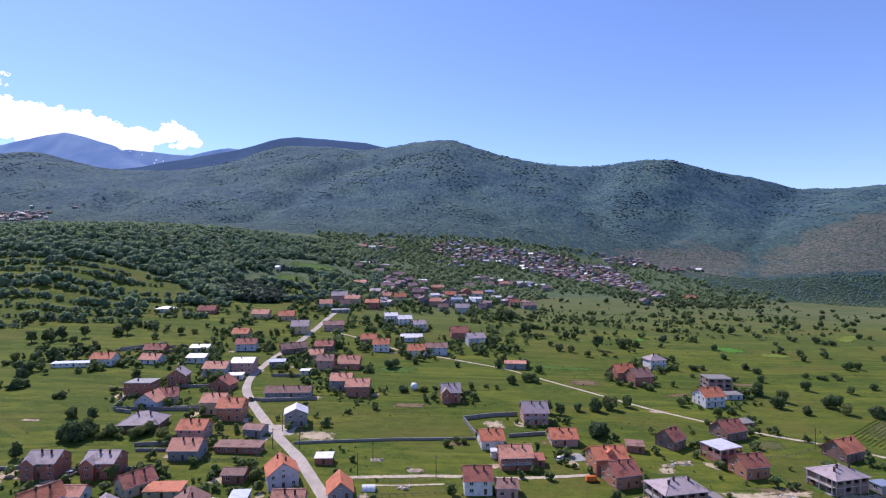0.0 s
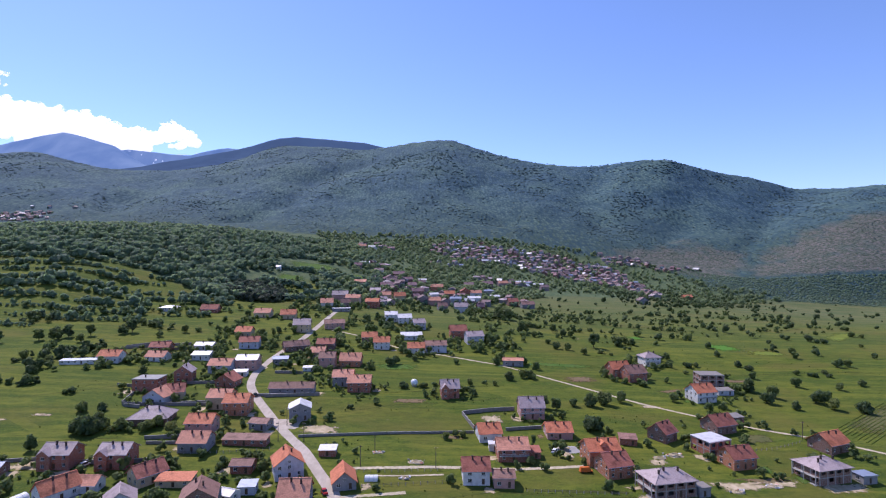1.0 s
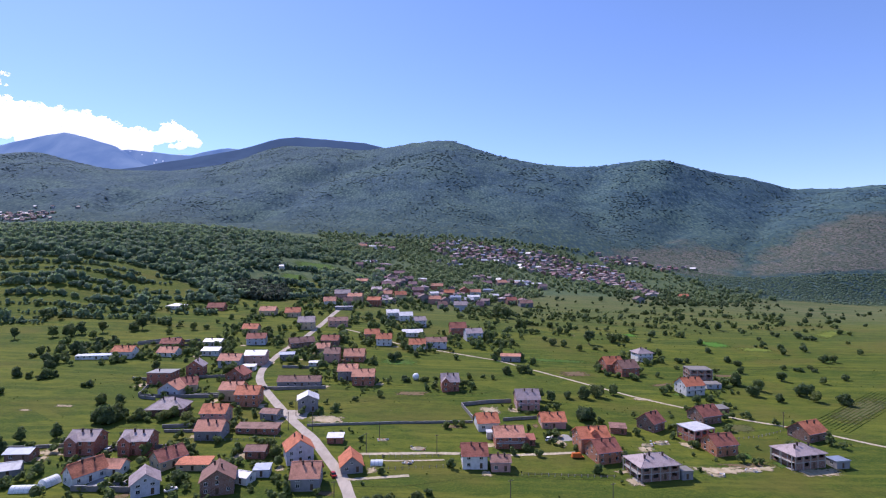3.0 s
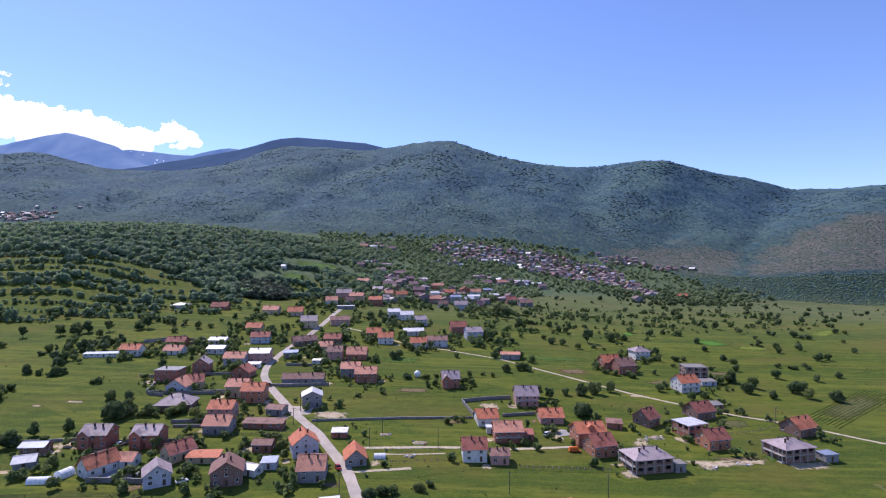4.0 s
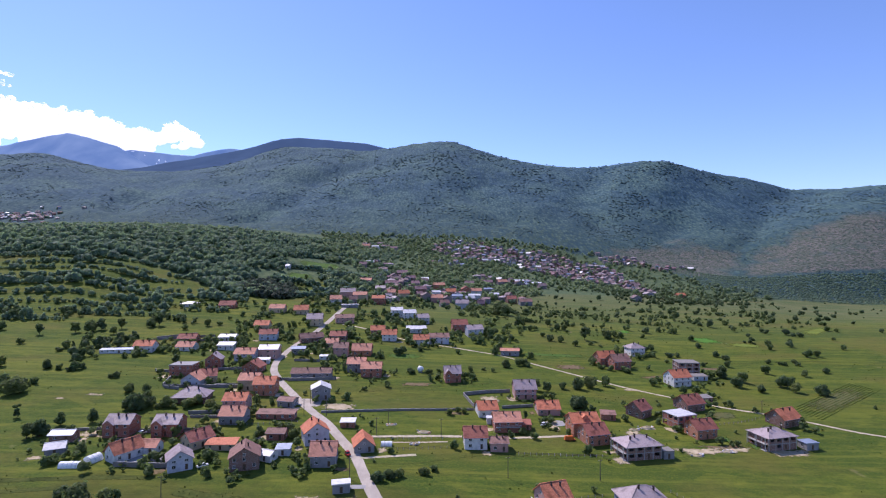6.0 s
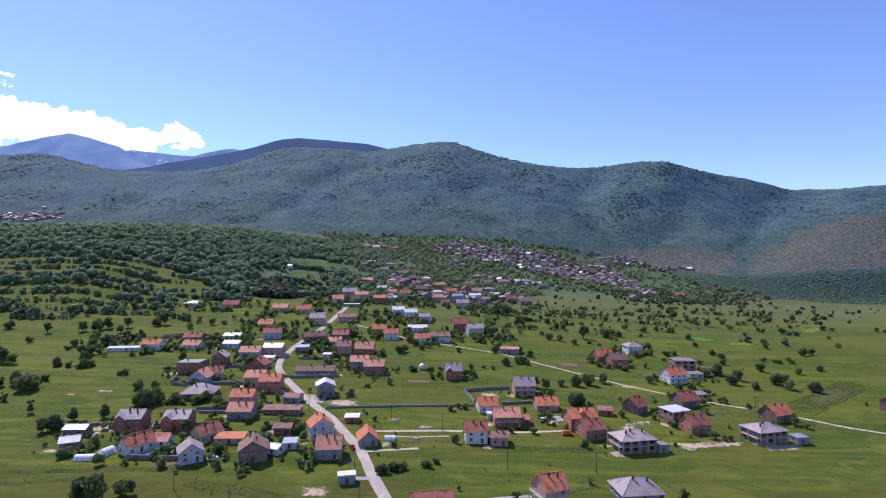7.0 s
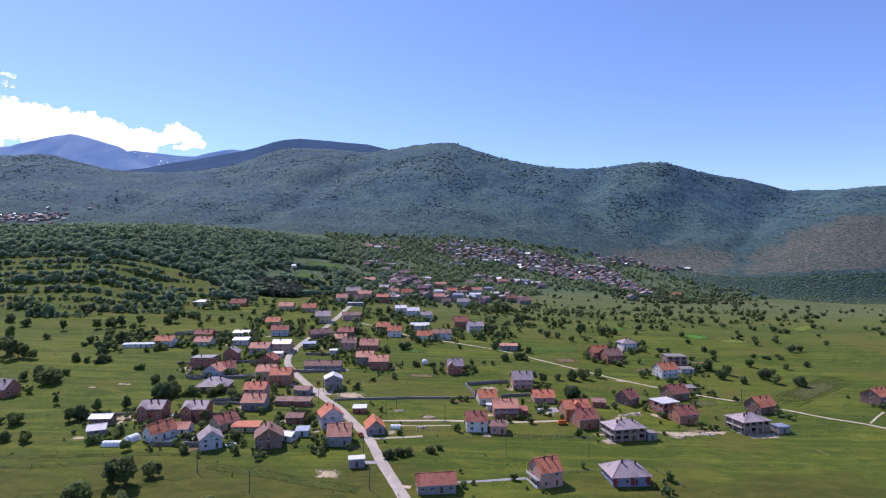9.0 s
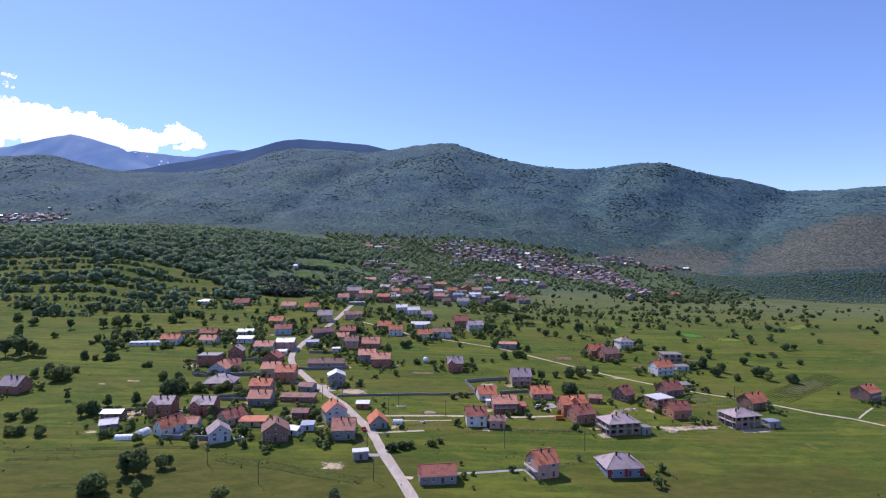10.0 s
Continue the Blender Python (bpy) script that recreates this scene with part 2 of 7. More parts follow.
def land_cover():
    n = Nodes("meadow_scrub_and_rock", 0.95, 0, 0.1)
    grass = n.mix(n.ramp(n.noise(26, 5), 0.38, 0.62), (0.062, 0.100, 0.012), (0.112, 0.143, 0.019))
    grass = n.mix(n.ramp(n.noise(60, 4, stretch=(0.6, 1.3, 1)), 0.42, 0.60), grass, (0.050, 0.092, 0.013))
    grass = n.mix(n.maths("MULTIPLY", n.ramp(n.noise(2.0, 6, rough_by=0.7), 0.40, 0.66), 0.8), grass, (0.032, 0.060, 0.012))
    grass = n.mix(n.maths("MULTIPLY", n.ramp(n.noise(38, 5, stretch=(0.7, 1.5, 1)), 0.55, 0.68), 0.6), grass, (0.095, 0.088, 0.020))
    grass = n.mix(n.ramp(n.noise(7, 6, stretch=(0.6, 1.4, 1), rough_by=0.65), 0.46, 0.74), grass, (0.150, 0.160, 0.024))
    grass = n.mix(n.ramp(n.noise(14, 5, stretch=(1, 0.6, 1)), 0.69, 0.76), grass, (0.24, 0.19, 0.10))
    spin = n.tree.nodes.new("ShaderNodeMapping")
    spin.inputs["Rotation"].default_value = (0, 0, radians(-24))
    spin.inputs["Scale"].default_value = (1 / 60, 1 / 17, 0)
    n.tree.links.new(n.place("world"), spin.inputs["Vector"])
    cell = n.tree.nodes.new("ShaderNodeTexVoronoi")
    cell.distance = "CHEBYCHEV"
    cell.inputs["Scale"].default_value = 1.0
    n.tree.links.new(spin.outputs["Vector"], cell.inputs["Vector"])
    tone = n.tree.nodes.new("ShaderNodeSeparateColor")
    n.tree.links.new(cell.outputs["Color"], tone.inputs[0])
    grass = n.mix(n.ramp(tone.outputs[0], 0.40, 1.35), grass, (0.152, 0.162, 0.023))
    grass = n.mix(n.ramp(tone.outputs[1], 0.4, 1.15), grass, (0.044, 0.080, 0.013))
    drag = n.tree.nodes.new("ShaderNodeMapping")
    drag.inputs["Rotation"].default_value = (0, 0, radians(-20))
    drag.inputs["Scale"].default_value = (1 / 80, 1 / 4.5, 0)
    n.tree.links.new(n.place("world"), drag.inputs["Vector"])
    swath = n.tree.nodes.new("ShaderNodeTexNoise")
    swath.inputs["Scale"].default_value, swath.inputs["Detail"].default_value = 1.0, 4
    n.tree.links.new(drag.outputs["Vector"], swath.inputs["Vector"])
    grass = n.mix(n.maths("MULTIPLY", n.ramp(swath.outputs["Fac"], 0.52, 0.68), 0.7), grass, (0.040, 0.074, 0.013))
    grass = n.mix(n.maths("MULTIPLY", n.ramp(swath.outputs["Fac"], 0.46, 0.32), 0.6), grass, (0.165, 0.175, 0.027))
    grass = n.mix(n.ramp(n.noise(0.9, 5, rough_by=0.7), 0.46, 0.85), grass, (0.150, 0.162, 0.021))
    grass = n.mix(n.maths("MULTIPLY", n.ramp(n.noise(48, 5, stretch=(0.8, 1.3, 1)), 0.52, 0.66), 0.65), grass, (0.125, 0.115, 0.026))
    grass = n.mix(n.maths("MULTIPLY", n.ramp(n.noise(3.6, 6, stretch=(0.5, 1.5, 1), rough_by=0.72), 0.50, 0.68), 0.6), grass, (0.045, 0.070, 0.013))
    # The far meadow's paler, bluer tone is distance haze put into the grass.
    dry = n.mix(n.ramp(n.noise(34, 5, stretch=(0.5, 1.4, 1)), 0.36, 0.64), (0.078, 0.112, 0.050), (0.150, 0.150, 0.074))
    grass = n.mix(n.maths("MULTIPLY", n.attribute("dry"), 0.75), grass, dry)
    coarse = n.mix(n.ramp(n.noise(5, 5, stretch=(0.6, 1.4, 1), rough_by=0.65), 0.4, 0.62), (0.058, 0.064, 0.013), (0.105, 0.098, 0.022))
    edge_of = n.ramp(n.maths("ADD", n.attribute("coarse"), n.maths("MULTIPLY", n.maths("SUBTRACT", n.noise(22, 5), 0.5), 1.6)), 0.35, 0.75)
    grass = n.mix(n.maths("MULTIPLY", edge_of, 0.7), grass, coarse)
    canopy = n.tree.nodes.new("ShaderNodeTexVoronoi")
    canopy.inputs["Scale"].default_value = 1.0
    # Cells drawn out uphill so that they look round from the camera.
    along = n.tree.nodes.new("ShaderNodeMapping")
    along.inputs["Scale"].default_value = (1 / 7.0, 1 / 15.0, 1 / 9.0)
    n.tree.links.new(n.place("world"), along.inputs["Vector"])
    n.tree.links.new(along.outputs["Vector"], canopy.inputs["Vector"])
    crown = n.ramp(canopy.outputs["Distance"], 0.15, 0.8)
    # Distance haze is put into the blue of the scrub colours.
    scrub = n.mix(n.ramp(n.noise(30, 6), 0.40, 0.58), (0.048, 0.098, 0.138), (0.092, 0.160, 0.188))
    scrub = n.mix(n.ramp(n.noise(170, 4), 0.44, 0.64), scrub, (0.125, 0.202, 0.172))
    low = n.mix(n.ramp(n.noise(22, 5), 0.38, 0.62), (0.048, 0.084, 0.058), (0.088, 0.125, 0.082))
    # Greener low down; the painted haze ramps in farther up the slope.
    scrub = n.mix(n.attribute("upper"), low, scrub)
    kind = n.tree.nodes.new("ShaderNodeSeparateColor")
    n.tree.links.new(canopy.outputs["Color"], kind.inputs[0])
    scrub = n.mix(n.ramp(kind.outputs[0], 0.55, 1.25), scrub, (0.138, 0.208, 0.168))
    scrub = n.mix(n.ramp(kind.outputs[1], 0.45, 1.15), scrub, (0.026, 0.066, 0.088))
    # Shade between tree crowns is painted in as dark cell rims.
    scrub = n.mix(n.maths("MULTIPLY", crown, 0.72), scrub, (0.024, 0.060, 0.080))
    # Grove ground is made bluer, with distance haze put into its green.
    grove = n.mix(n.ramp(n.noise(10, 5), 0.4, 0.62), (0.066, 0.104, 0.054), (0.108, 0.142, 0.066))
    in_grove = n.ramp(n.maths("ADD", n.attribute("grove"), n.maths("MULTIPLY", n.maths("SUBTRACT", n.noise(25, 5), 0.5), 0.9)), 0.3, 0.6)
    grass = n.mix(in_grove, grass, grove)
    stone = n.mix(n.ramp(n.noise(22, 5), 0.4, 0.62), (0.165, 0.152, 0.135), (0.108, 0.124, 0.100))
    stone = n.mix(n.ramp(n.noise(6, 4, stretch=(1, 1, 2.5)), 0.44, 0.6), stone, (0.048, 0.068, 0.045))
    edge = n.maths("ADD", n.attribute("wood"), n.maths("MULTIPLY", n.maths("SUBTRACT", n.noise(45, 5), 0.5), 1.3))
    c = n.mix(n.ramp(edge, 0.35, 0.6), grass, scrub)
    bare = n.maths("ADD", n.attribute("bare"), n.maths("MULTIPLY", n.maths("SUBTRACT", n.noise(60, 5), 0.5), 1.5))
    c = n.mix(n.ramp(bare, 0.4, 0.75), c, stone)
    lump = n.mix(n.ramp(edge, 0.35, 0.6), n.maths("MULTIPLY", n.noise(2.2, 6, rough_by=0.68), 0.34), n.maths("MULTIPLY", n.maths("SUBTRACT", 1.0, crown), 0.3))
    n.bump(lump, 0.8, 1.7)
    return n.done(c)


def patchwork(name, a, b, size=2.0, stretch=(1, 1, 1), ragged=False):
    n = Nodes(name, 0.95, 0, 0.1)
    c = n.mix(n.ramp(n.noise(size, 4, stretch=stretch), 0.38, 0.65), a, b)
    c = n.mix(n.ramp(n.noise(size * 6, 4), 0.5, 0.7), c, tuple(0.75 * v for v in a))
    n.bump(n.noise(0.5), 0.6, 0.1)
    n.done(c)
    if ragged:
        # thins out into the grass towards its rim
        gone = n.ramp(n.maths("ADD", n.attribute("rim"), n.maths("MULTIPLY", n.maths("SUBTRACT", n.noise(2.4, 6, rough_by=0.7), 0.5), 1.7)), 0.30, 0.62)
        gap = n.tree.nodes.new("ShaderNodeBsdfTransparent")
        both = n.tree.nodes.new("ShaderNodeMixShader")
        n.put(both.inputs[0], gone)
        n.tree.links.new(n.bsdf.outputs[0], both.inputs[1])
        n.tree.links.new(gap.outputs[0], both.inputs[2])
        n.tree.links.new(both.outputs[0], n.tree.nodes["Material Output"].inputs["Surface"])
    return n.mat


def glass_pane():
    n = Nodes("window_glass", 0.08, 0, 0.6)
    return n.done(n.mix(n.chance(), (0.012, 0.014, 0.018), (0.05, 0.055, 0.06)))


M = dict(
    land=land_cover(),
    asphalt=patchwork("pale_worn_asphalt", (0.50, 0.435, 0.365), (0.40, 0.35, 0.295), 1.5, (1, 0.3, 1)),
    dirt=patchwork("pale_dirt_track", (0.55, 0.47, 0.35), (0.38, 0.33, 0.21), 1.2, ragged=True),
    soil=patchwork("bare_brown_soil", (0.21, 0.145, 0.085), (0.13, 0.11, 0.05), 2.0, ragged=True),
    sand=patchwork("trodden_sandy_ground", (0.52, 0.42, 0.29), (0.31, 0.26, 0.14), 2.5, ragged=True),
    crop=patchwork("bright_green_crop", (0.07, 0.2, 0.025), (0.085, 0.17, 0.03), 3.0, ragged=True),
    rape=patchwork("yellowing_meadow", (0.17, 0.2, 0.03), (0.12, 0.17, 0.035), 5.0, ragged=True),
    lush=patchwork("mown_green_plot", (0.075, 0.15, 0.025), (0.075, 0.115, 0.028), 3.0, ragged=True),
    plough=patchwork("dry_tilled_soil", (0.12, 0.115, 0.045), (0.085, 0.10, 0.036), 3.0, ragged=True),
    concrete=plaster("grey_concrete", (0.33, 0.32, 0.31)),
    block=plaster("grey_block_wall", (0.235, 0.215, 0.20)),
    white=plaster("white_render", (0.68, 0.66, 0.64)),
    cream=plaster("cream_render", (0.55, 0.42, 0.28)),
    pink=plaster("pinkish_render", (0.50, 0.29, 0.25)),
    bluish=plaster("pale_blue_render", (0.48, 0.49, 0.55)),
    steel=plaster("blue_grey_render", (0.20, 0.23, 0.32)),
    grey=plaster("grey_render", (0.26, 0.25, 0.26)),
    brick=brickwork("red_clay_block", (0.40, 0.125, 0.07)),
    brown=brickwork("brown_clay_block", (0.25, 0.125, 0.09)),
    orange=brickwork("orange_clay_block", (0.52, 0.19, 0.09)),
    red=tiles("orange_red_roof_tile", (0.51, 0.162, 0.078)),
    salmon=tiles("salmon_roof_tile", (0.56, 0.245, 0.155)),
    maroon=tiles("weathered_red_roof_tile", (0.31, 0.100, 0.065)),
    umber=tiles("brown_roof_tile", (0.24, 0.125, 0.095)),
    # Muted, bluer paints: distance haze put into the far village's colours.
    old_red=tiles("muted_far_red_tile", (0.225, 0.125, 0.130)),
    old_brown=tiles("muted_far_brown_tile", (0.19, 0.125, 0.12)),
    old_wall=plaster("muted_far_mauve_render", (0.30, 0.235, 0.235)),
    slate=tiles("mauve_grey_roof_tile", (0.35, 0.275, 0.275), (0.45, 0.36, 0.36), 0.6),
    tin=sheet_metal("white_sheet_metal", (0.60, 0.59, 0.60), 0.65),
    tinblue=sheet_metal("blue_grey_sheet_metal", (0.28, 0.32, 0.40)),
    soot=plain("dark_chimney_brick", (0.07, 0.05, 0.045), 0.9),
    frame=plain("white_window_frame", (0.7, 0.7, 0.68), 0.4),
    door=plain("dark_wooden_door", (0.10, 0.06, 0.035), 0.5),
    redpanel=plain("dark_red_cladding", (0.28, 0.035, 0.03), 0.6),
    glass=glass_pane(),
    weed=patchwork("coarse_grass", (0.065, 0.10, 0.016), (0.115, 0.14, 0.025), 1.0),
    film=plain("white_greenhouse_film", (0.8, 0.82, 0.82), 0.35),
    bark=plain("grey_brown_bark", (0.09, 0.065, 0.045), 0.9),
    pole=plain("weathered_pole_wood", (0.12, 0.10, 0.085), 0.85),
    leaf=leaves("green_leaves", (0.105, 0.165, 0.065), (0.175, 0.235, 0.09)),
    leaf_deep=leaves("deep_green_leaves", (0.080, 0.130, 0.062), (0.135, 0.19, 0.082)),
    leaf_pale=leaves("pale_green_leaves", (0.12, 0.18, 0.065), (0.17, 0.22, 0.082)),
    # Hill and far garden leaves carry distance haze as a paler, bluer green.
    leaf_hill=leaves("hazed_hill_leaves", (0.118, 0.198, 0.160), (0.230, 0.325, 0.185)),
    leaf_stand=leaves("dark_stand_leaves", (0.040, 0.066, 0.066), (0.068, 0.102, 0.088)),
    # Mountain leaves made bluer and paler, with distance haze in their colour.
    leaf_far=leaves("hazed_mountain_leaves", (0.088, 0.152, 0.192), (0.150, 0.230, 0.230)),
    rough=patchwork("dark_rough_grass", (0.052, 0.070, 0.014), (0.088, 0.100, 0.021), 1.6, ragged=True),
    car_red=plain("red_car_paint", (0.45, 0.03, 0.02), 0.3),
    car_white=plain("white_car_paint", (0.75, 0.75, 0.75), 0.3),
    car_orange=plain("orange_van_paint", (0.65, 0.15, 0.03), 0.35),
    rubber=plain("black_rubber", (0.02, 0.02, 0.02), 0.8),
)


# ---- mesh helpers ----
def mesh_of(name, verts, faces, material, smooth=False):
    me = bpy.data.meshes.new(name)
    me.from_pydata([tuple(v) for v in verts], [], faces)
    me.materials.append(material)
    if smooth:
        me.polygons.foreach_set("use_smooth", [True] * len(me.polygons))
    me.update()
    return me


class Shape:
    """Gathers corners and faces of one mesh."""

    def __init__(self):
        self.v, self.f = [], []

    def face(self, *points):
        k = len(self.v)
        self.v += [tuple(p) for p in points]
        self.f.append(tuple(range(k, k + len(points))))

    def box(self, x0, x1, y0, y1, z0, z1, m=None):
        c = [(x, y, z) for z in (z0, z1) for y in (y0, y1) for x in (x0, x1)]
        self.hull(c, m)

    def hull(self, c, m=None):
        """Eight corners, lower four then upper four, each x fastest then y."""
        k = len(self.v)
        self.v += [tuple(m @ Vector(p)) if m else tuple(p) for p in c]
        for q in ((0, 2, 3, 1), (4, 5, 7, 6), (0, 1, 5, 4), (1, 3, 7, 5), (3, 2, 6, 7), (2, 0, 4, 6)):
            self.f.append(tuple(k + i for i in q))

    def slab(self, quad, thick):
        """A sheet of that thickness below a face of three or four corners."""
        k, n = len(self.v), len(quad)
        self.v += [tuple(p) for p in quad] + [(p[0], p[1], p[2] - thick) for p in quad]
        self.f.append(tuple(range(k, k + n)))
        self.f.append(tuple(range(k + 2 * n - 1, k + n - 1, -1)))
        for i in range(n):
            j = (i + 1) % n
            self.f.append((k + i, k + n + i, k + n + j, k + j))

    def tube(self, a, b, ra, rb, sides=6):
        a, b = Vector(a), Vector(b)
        turn = (b - a).to_track_quat("Z", "Y").to_matrix()
        k = len(self.v)
        for p, r in ((a, ra), (b, rb)):
            for i in range(sides):
                w = 2 * math.pi * i / sides
                self.v.append(tuple(p + turn @ Vector((r * math.cos(w), r * math.sin(w), 0))))
        for i in range(sides):
            j = (i + 1) % sides
            self.f.append((k + i, k + j, k + sides + j, k + sides + i))
        self.f.append(tuple(range(k + 2 * sides - 1, k + sides - 1, -1))[::-1])

    def mesh(self, name, material, smooth=False):
        return mesh_of(name, self.v, self.f, material, smooth)


def part(name, shape, material, parent, label="", at=None, smooth=False):
    data = shape if isinstance(shape, bpy.types.Mesh) else shape.mesh(name, material, smooth)
    ob = new(name, data)
    ob.parent = parent
    if at is not None:
        ob.matrix_basis = at
    if label:
        ob["label"] = label
    return ob


def thing(name, x, y, yaw, label, category, group="", sink=0.0, z=None):
    root = new(name)
    root.empty_display_size = 0.5
    root.matrix_basis = pose(x, y, (float(land(x, y)) if z is None else z) - sink, 0, 0, yaw)
    return tagged(root, label, category, group)


# ---- ground ----
def dry_slope(u, y, foot):
    """How bare the stony lower slope is, 0 to 1, above its wooded scarp."""
    low = np.interp(u, (0.25, 0.4, 0.5, 0.8), (1260, 1190, 1115, 1110))
    high = np.interp(u, (0.25, 0.45, 0.6, 0.8), (1330, 1400, 1330, 1480))
    return 0.85 * np.clip((y - low) / 25, 0, 1) * np.clip((high - y) / 170 + 0.45, 0, 1) * np.clip((u - 0.27) * 9, 0, 1) * (1 - 0.55 * np.exp(-0.5 * ((u - 0.585 - (y - 1230) * 0.00008) / 0.02) ** 2))


def wood_edge(u):
    """How far off the closed woodland on the hill begins, by direction."""
    return np.interp(u, (-1, -0.85, -0.7, -0.58, -0.5, -0.4, -0.34, -0.315, -0.29, -0.25, -0.2, 0), (610, 605, 610, 590, 560, 535, 560, 640, 760, 780, 800, 900))


def make_ground():
    ys = list(np.arange(-306, 377, 3.5))
    while ys[-1] < 4900:
        ys.append(ys[-1] + max(3.5, (ys[-1] - 118) * 0.0110))
    ys = np.array(ys)
    ss = np.linspace(-1.4, 1.4, 301)
    reach = np.maximum(ys, 354.0)
    X = ss[None, :] * reach[:, None]
    Y = np.repeat(ys[:, None], len(ss), 1)
    rows, cols = X.shape
    me = bpy.data.meshes.new("ground")
    idx = np.arange(rows * cols).reshape(rows, cols)
    quads = np.stack([idx[:-1, :-1], idx[:-1, 1:], idx[1:, 1:], idx[1:, :-1]], -1).reshape(-1, 4)
    me.from_pydata(np.stack([X, Y, land(X, Y)], -1).reshape(-1, 3).tolist(), [], quads.tolist())
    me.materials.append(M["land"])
    me.polygons.foreach_set("use_smooth", [True] * len(me.polygons))
    u = X / np.maximum(Y, 236)
    foot = np.interp(u, *FOOT_D)
    wood = np.clip((Y - foot + 25) / 70, 0, 1) * 0.95
    grove = np.clip((Y - wood_edge(u)) / 40 + 0.3, 0, 1) * np.clip((-0.1 - u) * 8, 0, 1)
    grove = np.maximum(grove, 0.85 * np.clip((Y - 700 - 0.42 * (X - 47)) / 90, 0, 1) * np.clip((X + 500) / 230, 0, 1))
    bare = dry_slope(u, Y, foot)
    bare = bare + 0.22 * np.clip(1 - np.abs(Y - foot - 70) / 130, 0, 1) * np.clip((u + 0.2) * 8, 0, 1) * np.clip((0.42 - u) * 8, 0, 1)
    # The dry and upper masks ramp the painted distance haze in along Y.
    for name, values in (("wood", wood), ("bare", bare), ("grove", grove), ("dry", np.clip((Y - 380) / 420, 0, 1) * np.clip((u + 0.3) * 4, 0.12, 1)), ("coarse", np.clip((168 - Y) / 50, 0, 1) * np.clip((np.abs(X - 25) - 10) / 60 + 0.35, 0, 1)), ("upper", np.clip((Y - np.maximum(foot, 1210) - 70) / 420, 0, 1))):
        layer = me.attributes.new(name, "FLOAT", "POINT")
        layer.data.foreach_set("value", np.ascontiguousarray(values.reshape(-1), dtype=np.float32))
    return tagged(new("ground", me), "green valley meadows rising to scrub-covered mountain slopes", "ground", kind="structure")


make_ground()


def ridge_sheet(name, label, material, us, ts, dist, base_t, depth, jag):
    """A far mountain ridge: a slope that climbs to a crest and falls away behind it."""
    uu = np.linspace(us[0], us[-1], 220)
    tt = np.interp(uu, us, ts) + jag * rough(uu * 900, uu * 0 + 3, 40, 4, 41)
    steps = np.linspace(0, 1, 26)
    verts, faces = [], []
    for j, s in enumerate(steps):
        d = dist - depth * (1 - s)
        z = 106 + d * (base_t + (tt - base_t) * (s ** 0.9)) + (0 if s == 1 else 55 * s * (1 - s)) * rough(uu * d / 160, uu * 0 + s * 3.5, 1.0, 4, 47)
        verts += list(zip(uu * d, uu * 0 + d, z))
    verts += list(zip(uu * (dist + 250), uu * 0 + dist + 250, 106 + dist * base_t + uu * 0))
    n = len(uu)
    for j in range(len(steps)):
        faces += [(j * n + i, j * n + i + 1, (j + 1) * n + i + 1, (j + 1) * n + i) for i in range(n - 1)]
    return tagged(new(name, mesh_of(name, verts, faces, material, True)), label, "mountain", kind="structure")


# Distance haze is put in as a blue glow of the ridge itself.
def haze_blue(deep=(0.11, 0.205, 0.45), light=(0.185, 0.29, 0.54), glow=0.75, name="distant_mountain_haze"):
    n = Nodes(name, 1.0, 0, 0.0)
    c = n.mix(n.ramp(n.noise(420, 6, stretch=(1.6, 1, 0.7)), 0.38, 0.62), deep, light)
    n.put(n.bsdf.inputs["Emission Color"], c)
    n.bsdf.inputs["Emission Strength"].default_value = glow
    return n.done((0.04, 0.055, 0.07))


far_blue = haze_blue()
far_ridge = haze_blue((0.036, 0.078, 0.19), (0.052, 0.105, 0.235), 0.55, "distant_wooded_ridge_haze")
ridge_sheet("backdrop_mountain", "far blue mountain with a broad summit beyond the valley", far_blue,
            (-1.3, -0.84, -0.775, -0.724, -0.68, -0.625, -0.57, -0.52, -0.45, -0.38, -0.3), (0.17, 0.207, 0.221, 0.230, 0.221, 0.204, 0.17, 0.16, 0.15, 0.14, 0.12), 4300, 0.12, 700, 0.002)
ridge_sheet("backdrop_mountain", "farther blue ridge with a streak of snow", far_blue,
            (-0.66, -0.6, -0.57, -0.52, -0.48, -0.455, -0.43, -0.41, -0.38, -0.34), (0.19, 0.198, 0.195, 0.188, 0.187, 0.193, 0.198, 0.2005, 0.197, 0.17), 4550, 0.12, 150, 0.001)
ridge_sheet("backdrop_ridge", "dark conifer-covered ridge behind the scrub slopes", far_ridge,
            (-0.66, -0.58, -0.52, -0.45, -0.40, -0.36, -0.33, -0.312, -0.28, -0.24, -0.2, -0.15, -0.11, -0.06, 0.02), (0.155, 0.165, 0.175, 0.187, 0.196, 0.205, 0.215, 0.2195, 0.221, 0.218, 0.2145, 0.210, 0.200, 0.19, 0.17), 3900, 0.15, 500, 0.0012)


